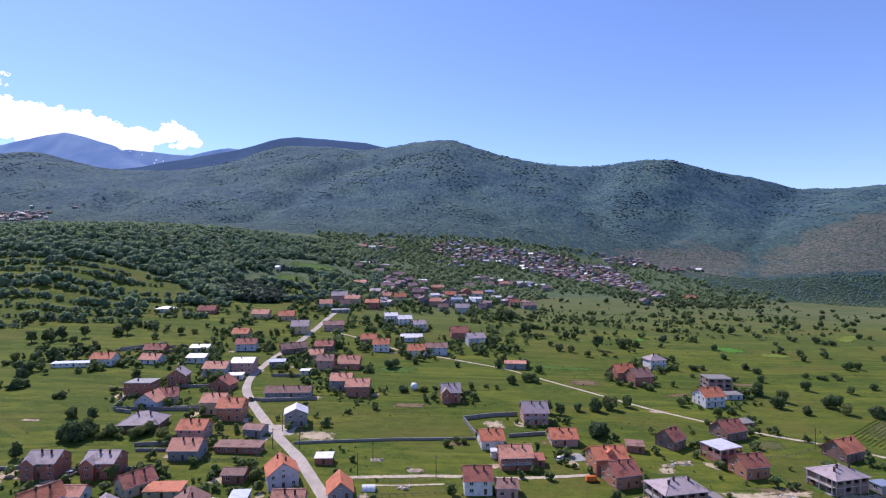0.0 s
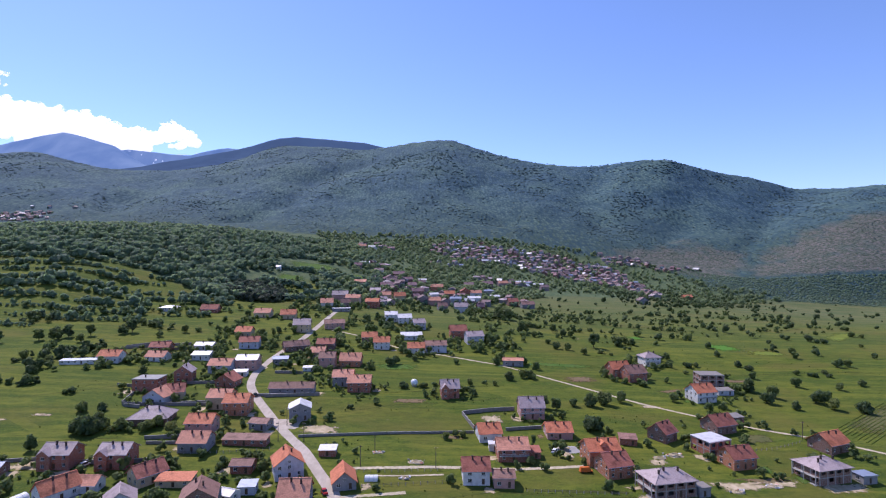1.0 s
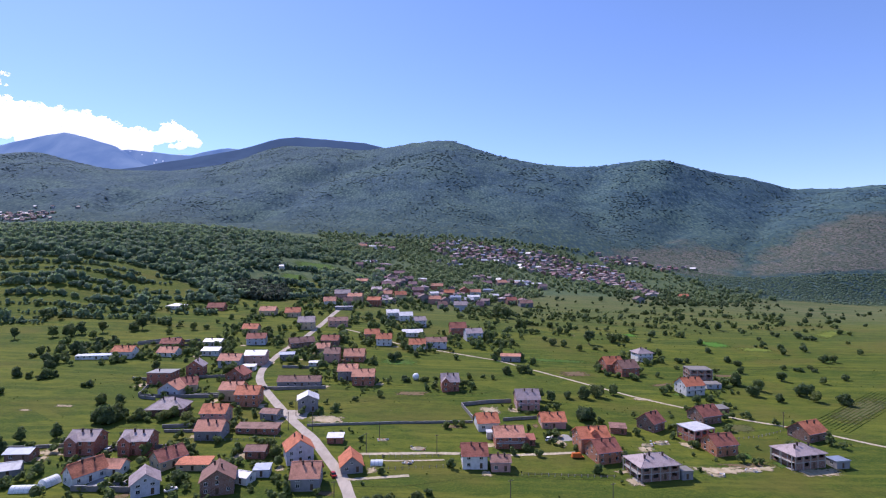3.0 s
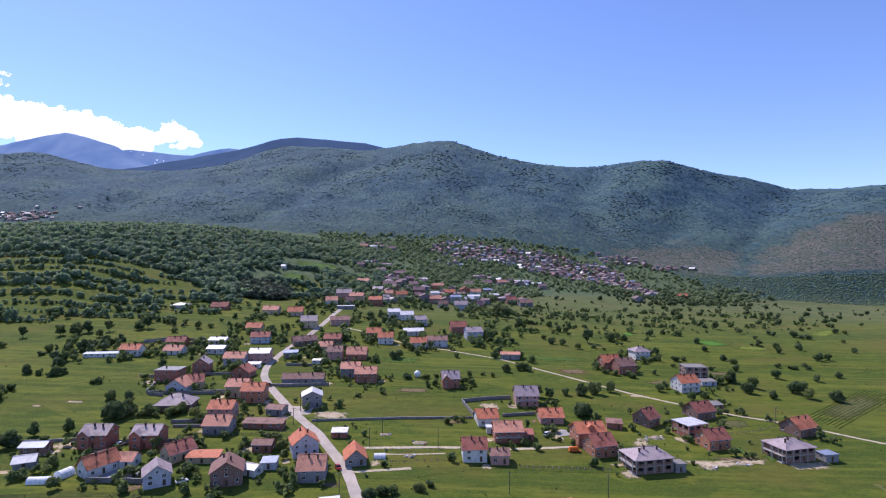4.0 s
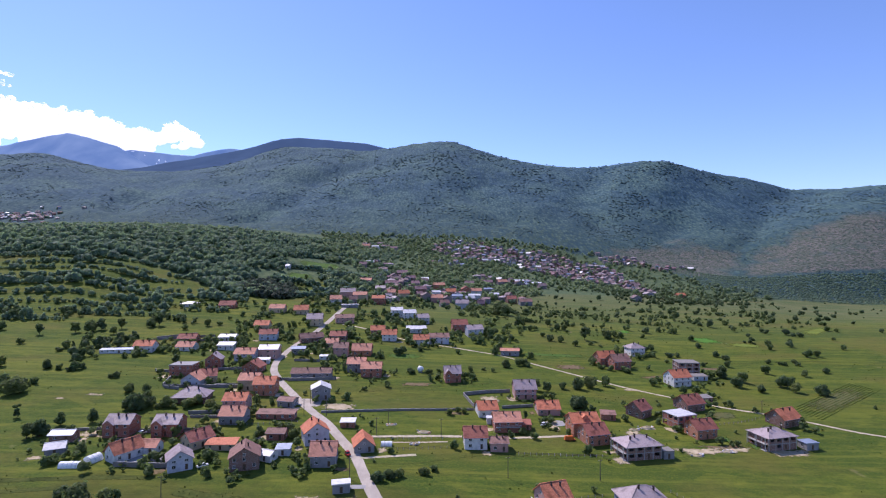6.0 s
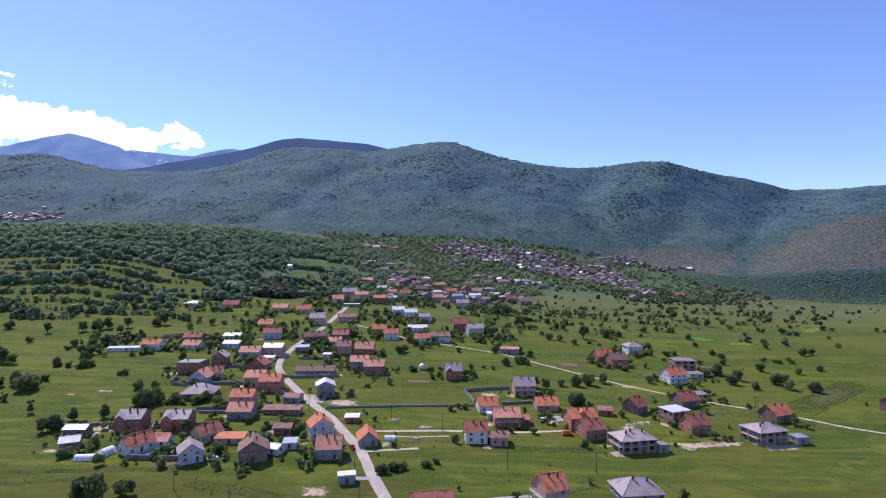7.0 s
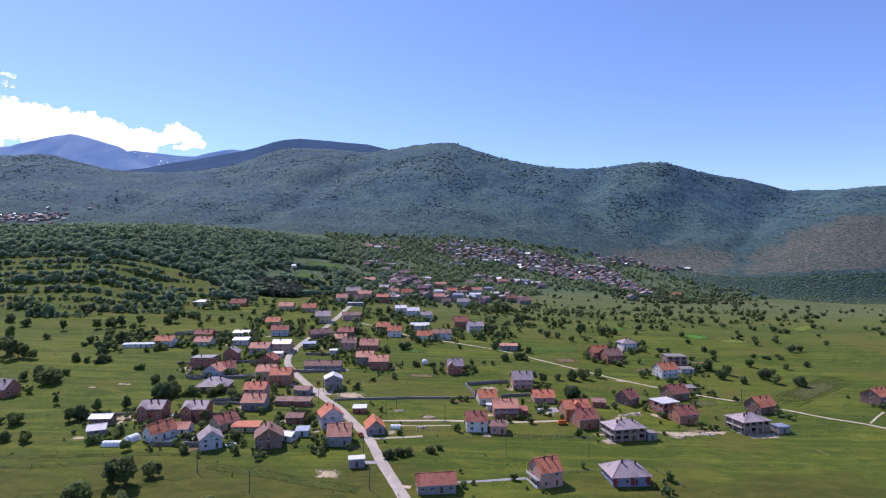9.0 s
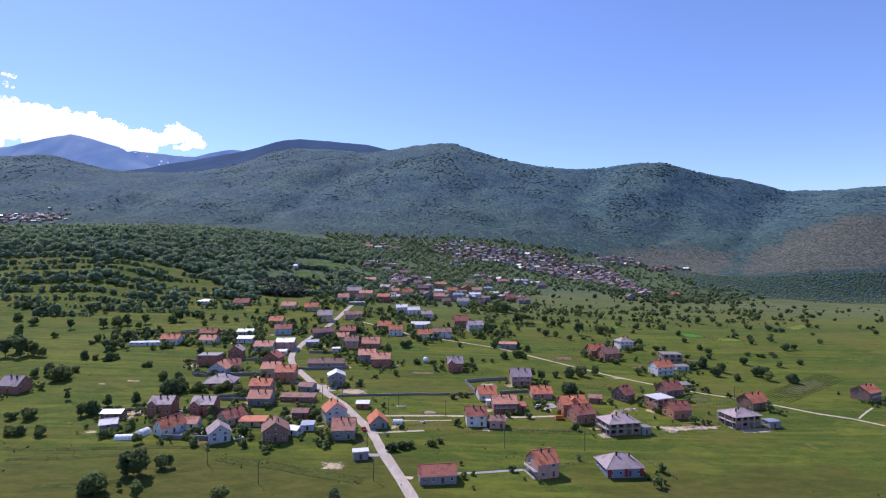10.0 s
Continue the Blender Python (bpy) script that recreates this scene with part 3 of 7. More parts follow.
def snow_patches():
    """Old snow lying in the gullies below the farther crest."""
    rnd = random.Random(21)
    n = Nodes("old_snow", 0.9, 0, 0.1)
    # The snow gets a faint added glow to brighten it.
    n.bsdf.inputs["Emission Color"].default_value = (0.8, 0.87, 1.0, 1)
    n.bsdf.inputs["Emission Strength"].default_value = 0.35
    white = n.done(n.mix(n.noise(40, 3), (0.8, 0.82, 0.86), (0.7, 0.74, 0.8)))
    verts, faces = [], []
    for u, t, wide, tall in ((-0.548, 0.178, 7, 8), (-0.552, 0.172, 5, 5), (-0.535, 0.176, 4, 6), (-0.503, 0.188, 22, 2.4), (-0.492, 0.1885, 20, 2.2), (-0.47, 0.191, 12, 2.0), (-0.598, 0.195, 14, 2.0), (-0.575, 0.188, 5, 4)):
        d = 4385.0
        k = len(verts)
        ring = [(math.cos(a) * wide * rnd.uniform(0.6, 1.2), math.sin(a) * tall * rnd.uniform(0.6, 1.2)) for a in np.linspace(0, 6.283, 12)[:-1]]
        verts += [(u * d + x + 0.3 * z, d, 106 + t * d + z) for x, z in ring] + [(u * d + x + 0.3 * z, d + 8, 106 + t * d + z) for x, z in ring]
        m = len(ring)
        faces += [tuple(range(k, k + m))] + [(k + i, k + (i + 1) % m, k + m + (i + 1) % m, k + m + i) for i in range(m)]
    tagged(new("backdrop_snow", mesh_of("backdrop_snow", verts, faces, white)), "patches of old snow below the far ridge", "snow", kind="structure")


snow_patches()


# ---- cloud bank over the far mountain ----
def cloud_stuff(name, porous):
    n = Nodes(name, 1.0, 0, 0)
    # A glow is added to lift the cloud to sunlit white.
    n.bsdf.inputs["Emission Color"].default_value = (1, 1, 1, 1)
    n.bsdf.inputs["Emission Strength"].default_value = 0.6
    mat = n.done(n.mix(n.ramp(n.noise(250, 4), 0.35, 0.7), (0.85, 0.86, 0.88), (0.75, 0.77, 0.82)))
    if porous:
        gap = n.tree.nodes.new("ShaderNodeBsdfTransparent")
        both = n.tree.nodes.new("ShaderNodeMixShader")
        n.put(both.inputs[0], n.ramp(n.noise(45, 6, rough_by=0.75), 0.42, 0.54))
        n.tree.links.new(n.bsdf.outputs[0], both.inputs[1])
        n.tree.links.new(gap.outputs[0], both.inputs[2])
        n.tree.links.new(both.outputs[0], n.tree.nodes["Material Output"].inputs["Surface"])
    return mat


def make_clouds():
    rnd = random.Random(4)
    bm = bmesh.new()
    bmesh.ops.create_icosphere(bm, subdivisions=3, radius=1)
    ball = np.array([v.co for v in bm.verts])
    tri = [[v.index for v in f.verts] for f in bm.faces]
    bm.free()
    d = 4850.0
    bank, veil = ([], []), ([], [])
    for i in range(360):
        u = rnd.uniform(-1.0, -0.465)
        top = float(np.interp(u, (-1.0, -0.84, -0.77, -0.70, -0.66, -0.60, -0.55, -0.525, -0.50, -0.475, -0.465), (0.31, 0.299, 0.284, 0.274, 0.262, 0.240, 0.232, 0.252, 0.248, 0.226, 0.218)))
        low = float(np.interp(u, (-1.0, -0.84, -0.7, -0.6, -0.5, -0.465), (0.18, 0.19, 0.205, 0.19, 0.19, 0.212)))
        loose = i % 3 == 0
        top = top + 0.004 if loose else top - 0.005
        r = rnd.uniform(0.006, 0.016) * (0.6 if loose else 1.0) * (1.0 if u < -0.6 else 0.62)
        t = low + r + (top - 1.9 * r - low) * rnd.random() ** (0.25 if loose else 0.6) if top - low > 2 * r else top - r
        if i >= 351:
            # loose wisp above the bank
            u, r, t = rnd.gauss(-0.834, 0.006), rnd.uniform(0.002, 0.004), rnd.choice((0.322, 0.344)) + rnd.gauss(0, 0.003)
        p = ball * (1 + 0.34 * rough(ball[:, 0] * 2 + i, ball[:, 2] * 2 + ball[:, 1], 1.0, 4, i)[:, None])
        p = p * np.array((r * d * 1.6, r * d * 0.4, r * d)) + np.array((u * d, d - rnd.uniform(0, 60), 106 + t * d))
        verts, faces = veil if i >= 351 or i % 3 == 0 else bank
        faces += [[a + len(verts) for a in f] for f in tri]
        verts += p.tolist()
    for (verts, faces), name, porous, words in ((bank, "backdrop_cloud", False, "bright white cloud bank above the far mountain"), (veil, "backdrop_cloud_wisps", True, "thin white cloud wisps along the cloud bank")):
        tagged(new(name, mesh_of(name, verts, faces, cloud_stuff(name + "_white", porous), True)), words, "cloud", kind="structure")


make_clouds()


# ---- roads, tracks and plots: thin sheets on the ground ----
def ribbon(name, label, material, points, width, lift=0.10, category="road", kind="structure"):
    """A way through the given points, smoothed, laid over the ground."""
    p = np.array(points, float)
    s = np.concatenate([[0], np.cumsum(np.hypot(*np.diff(p, axis=0).T))])
    fine = np.arange(0, s[-1], 2.5)
    xy = np.stack([np.interp(fine, s, p[:, 0]), np.interp(fine, s, p[:, 1])], 1)
    for _ in range(10):
        xy[1:-1] = 0.25 * xy[:-2] + 0.5 * xy[1:-1] + 0.25 * xy[2:]
    way = np.gradient(xy, axis=0)
    way /= np.linalg.norm(way, axis=1)[:, None]
    side = np.stack([-way[:, 1], way[:, 0]], 1)
    cross = np.linspace(-0.5, 0.5, 7)
    verts, n = [], len(cross)
    for i, (c, w) in enumerate(zip(xy, side)):
        wide = width * (1 + 0.10 * float(rough(fine[i], 7.0, 9, 3, 3)))
        for q in cross:
            x, y = c + w * q * wide
            verts.append((x, y, float(land(x, y)) + lift - 0.06 * (abs(q) == 0.5)))
    faces = [(i * n + j, i * n + j + 1, (i + 1) * n + j + 1, (i + 1) * n + j) for i in range(len(xy) - 1) for j in range(n - 1)]
    me = mesh_of(name, verts, [f[::-1] for f in faces], material, True)
    rim = me.attributes.new("rim", "FLOAT", "POINT")
    rim.data.foreach_set("value", [max(0.0, abs(q) * 4 - 1) for _ in xy for q in cross])
    return tagged(new(name, me), label, category, kind=kind)


def plot(name, label, material, x, y, w, d, yaw=0.0, ragged=0.12, lift=0.09, category="field", seed=1):
    """A patch of other cover on the ground, with an uneven outline."""
    verts, faces = [], []
    n, rings = 40, 9
    c, s = math.cos(radians(yaw)), math.sin(radians(yaw))
    for k in range(rings + 1):
        for i in range(n):
            a = 2 * math.pi * i / n
            e = 5.0
            r = (abs(math.cos(a)) ** e + abs(math.sin(a)) ** e) ** (-1 / e)
            r *= (1 + ragged * float(rough(math.cos(a) * 3 + seed * 9.1, math.sin(a) * 3, 1.0, 3, seed))) * k / rings
            px, py = r * math.cos(a) * w / 2, r * math.sin(a) * d / 2
            X, Y = x + px * c - py * s, y + px * s + py * c
            verts.append((X, Y, float(land(X, Y)) + (lift if k < rings else 0.0)))
    for k in range(rings):
        faces += [(k * n + i, (k + 1) * n + i, (k + 1) * n + (i + 1) % n, k * n + (i + 1) % n) for i in range(n)]
    me = mesh_of(name, verts, faces, material, True)
    rim = me.attributes.new("rim", "FLOAT", "POINT")
    rim.data.foreach_set("value", [max(0.0, k / rings - 0.15) / 0.85 for k in range(rings + 1) for i in range(n)])
    return tagged(new(name, me), label, category, kind="structure")


# ---- houses ----
WINDOWS = {}
HOMES = []


def window_meshes(w, h):
    key = (round(w, 2), round(h, 2))
    if key not in WINDOWS:
        f = Shape()
        b = 0.09
        f.box(-w / 2, -w / 2 + b, -0.04, 0.04, 0, h)
        f.box(w / 2 - b, w / 2, -0.04, 0.04, 0, h)
        f.box(-w / 2 + b, w / 2 - b, -0.04, 0.04, 0, b)
        f.box(-w / 2 + b, w / 2 - b, -0.04, 0.04, h - b, h)
        f.box(-0.035, 0.035, -0.035, 0.035, b, h - b)
        g = Shape()
        g.box(-w / 2 + b, w / 2 - b, 0.0, 0.02, b, h - b)
        s = Shape()
        s.box(-w / 2 - 0.12, w / 2 + 0.12, -0.2, 0.02, -0.08, 0)
        WINDOWS[key] = (f.mesh("window_frame", M["frame"]), g.mesh("pane", M["glass"]), s.mesh("window_sill", M["concrete"]))
    return WINDOWS[key]


def pierced(shape, m, length, z0, z1, holes, deep=0.22):
    """A wall face along local x, from -length/2, with openings (x, z, w, h) and their reveals."""
    xs = sorted({-length / 2, length / 2, *[q for x, z, w, h in holes for q in (x - w / 2, x + w / 2)]})
    zs = sorted({z0, z1, *[q for x, z, w, h in holes for q in (z, z + h)]})
    for xa, xb in zip(xs, xs[1:]):
        for za, zb in zip(zs, zs[1:]):
            cx, cz = (xa + xb) / 2, (za + zb) / 2
            if not any(abs(cx - x) < w / 2 and z < cz < z + h for x, z, w, h in holes):
                shape.face(*[m @ Vector(p) for p in ((xa, 0, za), (xb, 0, za), (xb, 0, zb), (xa, 0, zb))])
    for x, z, w, h in holes:
        a, b, c, d = x - w / 2, x + w / 2, z, z + h
        for p, q in (((a, c), (b, c)), ((b, c), (b, d)), ((b, d), (a, d)), ((a, d), (a, c))):
            shape.face(*[m @ Vector(v) for v in ((p[0], 0, p[1]), (p[0], deep, p[1]), (q[0], deep, q[1]), (q[0], 0, q[1]))])


ROOF_WORDS = dict(old_red="muted red tiled", old_brown="muted brown tiled", red="orange-red tiled", salmon="faded salmon tiled", maroon="weathered dark red tiled", umber="brown tiled", slate="mauve-grey tiled", tin="white sheet-metal", tinblue="blue-grey metal", concrete="flat concrete", block="grey concrete")
WALL_WORDS = dict(old_wall="muted mauve rendered", brick="red block", brown="brown block", orange="orange block", white="white rendered", cream="cream rendered", pink="pinkish rendered", bluish="pale blue rendered", steel="blue-grey rendered", grey="grey rendered", block="grey block", redpanel="red clad")
SHAPE_WORDS = dict(g="gabled", x="gabled", b="cross-gabled", h="hipped", f="flat", s="lean-to")


def gable_roof(shape, w, d, eave, rise_by, over, thick=0.2):
    """Ridge along x."""
    hx, hy = w / 2 + over, d / 2 + over
    drop = rise_by * over / (d / 2)
    top, low = eave + rise_by + thick, eave - drop + thick
    for sgn in (-1, 1):
        q = [(-hx, sgn * hy, low), (hx, sgn * hy, low), (hx, 0, top), (-hx, 0, top)]
        shape.slab(q if sgn < 0 else q[::-1], thick)


def house(x, y, yaw, w, d, eave, rise_by, roof="g", walls="white", cover="red", chimneys=2, windows=True, frames=True, balcony=False, skeleton=False, dormer=False, panels=False, side_balcony=False):
    """A village house with its front towards -y before turning by yaw."""
    storeys = max(1, int(round(eave / 2.75)))
    size = "single-storey" if storeys == 1 else "two-storey"
    words = f"{size} {WALL_WORDS[walls]} house with {SHAPE_WORDS[roof]} {ROOF_WORDS[cover]} roof" + (", unfinished" if skeleton else "")
    root = thing("house" if d > 5.5 else "shed", x, y, yaw, words, "house" if d > 5.5 else "shed", "village houses")
    over = 0.55 if d > 5.5 else 0.3
    HOMES.append((x, y, max(w, d)))
    body, rnd = Shape(), random.Random(int(abs(x) * 31 + abs(y) * 7))
    high = 3.0 if eave / storeys > 3 else eave / storeys
    sides = [("front", w, pose(0, -d / 2, 0)), ("right", d, pose(w / 2, 0, 0, 0, 0, 90)), ("back", w, pose(0, d / 2, 0, 0, 0, 180)), ("left", d, pose(-w / 2, 0, 0, 0, 0, 270))]
    fittings = []
    for side, length, m in sides:
        holes = []
        if windows:
            count = max(1, int(length / 3.3))
            for level in range(storeys):
                base = level * (eave / storeys) + 0.95
                for i in range(count):
                    ww, hh = (2.1, 1.6) if skeleton else (1.15 + 0.25 * (count < 3), 1.25)
                    px = (i + 0.5) * length / count - length / 2
                    pz = base
                    if base + hh > eave - 0.15:
                        hh = eave - 0.25 - base
                    if side == "front" and level == 0 and i == count // 2:
                        pz, hh, ww = 0.05, min(2.1, eave - 0.4), 1.0
                    elif rnd.random() < (0.12 if side == "front" else 0.3):
                        continue
                    if hh < 0.4:
                        continue
                    holes.append((px, pz, ww, hh))
                    fittings.append((m, px, pz, ww, hh, pz < 0.2))
        pierced(body, m, length, -1.6, eave, holes)
        ridge_x = roof in "gb"
        if roof in "gxb" and ((ridge_x and side in ("left", "right")) or (not ridge_x and side in ("front", "back"))):
            body.face(*[m @ Vector(p) for p in ((-length / 2, 0, eave), (length / 2, 0, eave), (0, 0, eave + rise_by))])
            fittings.append((m, 0, eave + rise_by * 0.12, 0.9, min(1.0, rise_by * 0.4), None)) if rise_by > 2.4 and windows else None
        if roof == "s" and side == "back":
            body.face(*[m @ Vector(p) for p in ((-length / 2, 0, eave), (length / 2, 0, eave), (length / 2, 0, eave + rise_by), (-length / 2, 0, eave + rise_by))])
        if roof == "s" and side in ("left", "right"):
            tall = length / 2 if side == "right" else -length / 2
            body.face(*[m @ Vector(p) for p in ((-length / 2, 0, eave), (length / 2, 0, eave), (tall, 0, eave + rise_by))])
    lower = Shape()
    lower.box(-w / 2 + 0.2, w / 2 - 0.2, -d / 2 + 0.2, d / 2 - 0.2, -0.1, 0)
    part("wall", body, M[walls], root)
    part("floor_slab", lower, M["concrete"], root)
    # roof
    cap, seam = Shape(), Shape()
    if roof in "gxb":
        if roof == "x":
            gable_roof(cap, d, w, eave, rise_by, over)
            cap.v = [(-py, px, pz) for px, py, pz in cap.v]
            seam.box(-0.14, 0.14, -d / 2 - over, d / 2 + over, eave + rise_by + 0.1, eave + rise_by + 0.27)
        else:
            gable_roof(cap, w, d, eave, rise_by, over)
            seam.box(-w / 2 - over, w / 2 + over, -0.14, 0.14, eave + rise_by + 0.1, eave + rise_by + 0.27)
    elif roof == "h":
        hx, hy, flat = w / 2 + 0.8, d / 2 + 0.8, max(0.3, (w - d) / 2)
        low, top = eave - 0.1, eave + rise_by
        a, b, c, e = (-hx, -hy, low), (hx, -hy, low), (hx, hy, low), (-hx, hy, low)
        p, q = (-flat, 0, top), (flat, 0, top)
        for f in ((a, b, q, p), (b, c, q), (c, e, p, q), (e, a, p)):
            cap.slab(f, 0.2)
        for s0, s1 in ((a, p), (b, q), (c, q), (e, p), (p, q)):
            seam.tube(s0, s1, 0.13, 0.13, 5)
    elif roof == "f":
        cap.box(-w / 2 - 0.3, w / 2 + 0.3, -d / 2 - 0.3, d / 2 + 0.3, eave, eave + 0.25)
        seam.box(-w / 2 - 0.3, w / 2 + 0.3, -d / 2 - 0.3, -d / 2 - 0.15, eave + 0.25, eave + 0.25 + 0.12)
    else:
        o = 0.3
        cap.slab([(-w / 2 - o, -d / 2 - o, eave + 0.1), (w / 2 + o, -d / 2 - o, eave + 0.1), (w / 2 + o, d / 2 + o, eave + rise_by + 0.25), (-w / 2 - o, d / 2 + o, eave + rise_by + 0.25)], 0.14)
    top_part = part("roof", cap, M[cover], root)
    if seam.v:
        part("ridge_cap" if roof != "f" else "parapet", seam, M[cover], top_part)
    # gutters along the eaves
    if roof in "gb" and d > 5.5:
        g = Shape()
        gz = eave - rise_by * over / (d / 2) + 0.08
        g.tube((-w / 2 - over, -d / 2 - over - 0.05, gz), (w / 2 + over, -d / 2 - over - 0.05, gz), 0.08, 0.08, 6)
        part("gutter", g, M["tinblue"], root)
    # chimneys
    for i in range(chimneys):
        if roof == "x":
            cx, cy = (1 if i else -1) * w * 0.12, (0.2 - 0.34 * i) * d
            cz = eave + rise_by * (1 - abs(cx) / (w / 2))
        else:
            cx, cy = (-0.12, 0.22, -0.29)[i] * w, -d * (0.10 + 0.05 * i)
            cz = eave + rise_by * (1 - abs(cy) / (d / 2)) if roof != "f" else eave
        c = Shape()
        c.box(cx - 0.26, cx + 0.26, cy - 0.26, cy + 0.26, cz - 0.5, cz + 1.35)
        c.box(cx - 0.36, cx + 0.36, cy - 0.36, cy + 0.36, cz + 1.35, cz + 1.5)
        part("chimney", c, M["soot"], root, "dark brick chimney")
    # projecting bay with its own gable
    if roof == "b":
        bw, out = w * 0.42, 1.3
        bx = -w / 2 + bw / 2
        bay, br = Shape(), Shape()
        mm = pose(bx, -d / 2 - out, 0)
        holes = [(0, k * eave / storeys + 0.95, 1.3, 1.2) for k in range(storeys)]
        pierced(bay, mm, bw, -1.6, eave, holes)
        fittings += [(mm, *h, False) for h in holes]
        for sx in (-1, 1):
            pierced(bay, pose(bx + sx * bw / 2, -d / 2 - out / 2, 0, 0, 0, 90 * sx), out, -1.6, eave, [])
        peak = rise_by * 0.62
        bay.face((bx - bw / 2, -d / 2 - out, eave), (bx + bw / 2, -d / 2 - out, eave), (bx, -d / 2 - out, eave + peak))
        part("bay", bay, M[walls], root)
        back = -d / 2 * (1 - peak / rise_by)
        for sx in (-1, 1):
            e0, e1 = (bx + sx * (bw / 2 + 0.4), -d / 2 - out - 0.4, eave - 0.25), (bx, -d / 2 - out - 0.4, eave + peak + 0.22)
            e2, e3 = (bx, back + 0.2, eave + peak + 0.22), (bx + sx * (bw / 2 + 0.4), -d / 2, eave - 0.2)
            br.slab((e0, e1, e2, e3) if sx < 0 else (e1, e0, e3, e2), 0.18)
        part("bay_roof", br, M[cover], root)
    if dormer:
        dm, dr = Shape(), Shape()
        dz, dy = eave + rise_by * 0.25, -d / 2 * 0.75
        dm.box(-1.2, 1.2, dy, dy + 2.2, dz, dz + 1.3)
        dm.face((-1.2, dy - 0.003, dz + 1.3), (1.2, dy - 0.003, dz + 1.3), (0, dy - 0.003, dz + 2.2))
        part("dormer", dm, M[walls], root)
        for sx in (-1, 1):
            q = [(sx * 1.6, dy - 0.3, dz + 1.1), (0, dy - 0.3, dz + 2.35), (0, dy + 3.2, dz + 2.35), (sx * 1.6, dy + 2.4, dz + 1.1)]
            dr.slab(q if sx < 0 else [q[1], q[0], q[3], q[2]], 0.15)
        part("dormer_roof", dr, M[cover], root)
    if panels:
        for px in (-w * 0.44, 0.02 * w, w * 0.44):
            s = Shape()
            s.box(px - 0.75, px + 0.75, -d / 2 - 0.05, -d / 2 - 0.004, 0.0, eave)
            part("cladding_panel", s, M["redpanel"], root, "dark red cladding panel")
    if side_balcony:
        for level in range(storeys):
            z = level * eave / storeys
            s, r = Shape(), Shape()
            s.box(-w / 2 - 1.5, -w / 2 - 0.003, -d / 2 + 0.4, d / 2 - 0.6, z - 0.14, z + 0.04)
            slab = part("balcony", s, M["concrete"], root, "pale concrete side balcony")
            if skeleton:
                for py in (-d / 2 + 0.5, -0.1, d / 2 - 0.7):
                    c = Shape()
                    c.box(-w / 2 - 1.48, -w / 2 - 1.22, py - 0.13, py + 0.13, z + 0.04 if level else -1.2, z + eave / storeys - 0.14)
                    part("post", c, M["concrete"], root, "bare concrete balcony post")
                continue
            r.box(-w / 2 - 1.5, -w / 2 - 1.38, -d / 2 + 0.4, d / 2 - 0.6, z + 0.04, z + 0.95)
            part("parapet", r, M["white"], slab)
    if balcony:
        bs = Shape()
        bz = eave / storeys
        bs.box(-w / 2 + 0.3, w / 2 - 0.3, -d / 2 - 1.3, -d / 2, bz - 0.12, bz + 0.05)
        slab = part("balcony", bs, M["concrete"], root)
        rail = Shape()
        rail.box(-w / 2 + 0.3, w / 2 - 0.3, -d / 2 - 1.3, -d / 2 - 1.24, bz + 0.9, bz + 0.98)
        k = 0
        while k * 0.5 < w - 0.6:
            rail.box(-w / 2 + 0.3 + k * 0.5, -w / 2 + 0.36 + k * 0.5, -d / 2 - 1.3, -d / 2 - 1.24, bz + 0.05, bz + 0.9)
            k += 1
        part("balcony_rail", rail, M["frame"], slab)
    if skeleton:
        for level in range(1, storeys + 1):
            z = level * eave / storeys
            b = Shape()
            b.box(-w / 2 - 0.06, w / 2 + 0.06, -d / 2 - 0.06, d / 2 + 0.06, z - 0.32, z - 0.02)
            part("ring_beam", b, M["concrete"], root, "grey concrete ring beam")
        n = max(2, int(w / 3.6))
        for i in range(n + 1):
            px = -w / 2 + i * w / n
            for py in (-d / 2, d / 2):
                c = Shape()
                c.box(px - 0.17, px + 0.17, py - 0.07, py + 0.07, -1.2, eave - 0.3)
                part("column", c, M["concrete"], root)
        for py in (-d / 6, d / 6):
            c = Shape()
            c.box(-w / 2 - 0.07, -w / 2 + 0.07, py - 0.17, py + 0.17, -1.2, eave - 0.3)
            part("column", c, M["concrete"], root)
    for m, px, pz, ww, hh, door in fittings:
        at = m @ pose(px, 0.12, pz)
        if door is None:
            at = m @ pose(px, -0.03, pz)
        if door:
            ds = Shape()
            ds.box(-ww / 2, ww / 2, 0, 0.06, 0, hh)
            part("door", ds, M["door"], root, at=at)
        elif (frames and not skeleton) or door is None:
            f, g, s = window_meshes(ww, hh)
            win = part("window", f, None, root, at=at)
            part("pane", g, None, win)
            if door is not None and y < 300:
                part("sill", s, None, win, at=pose(0, -0.12, 0))
    return root


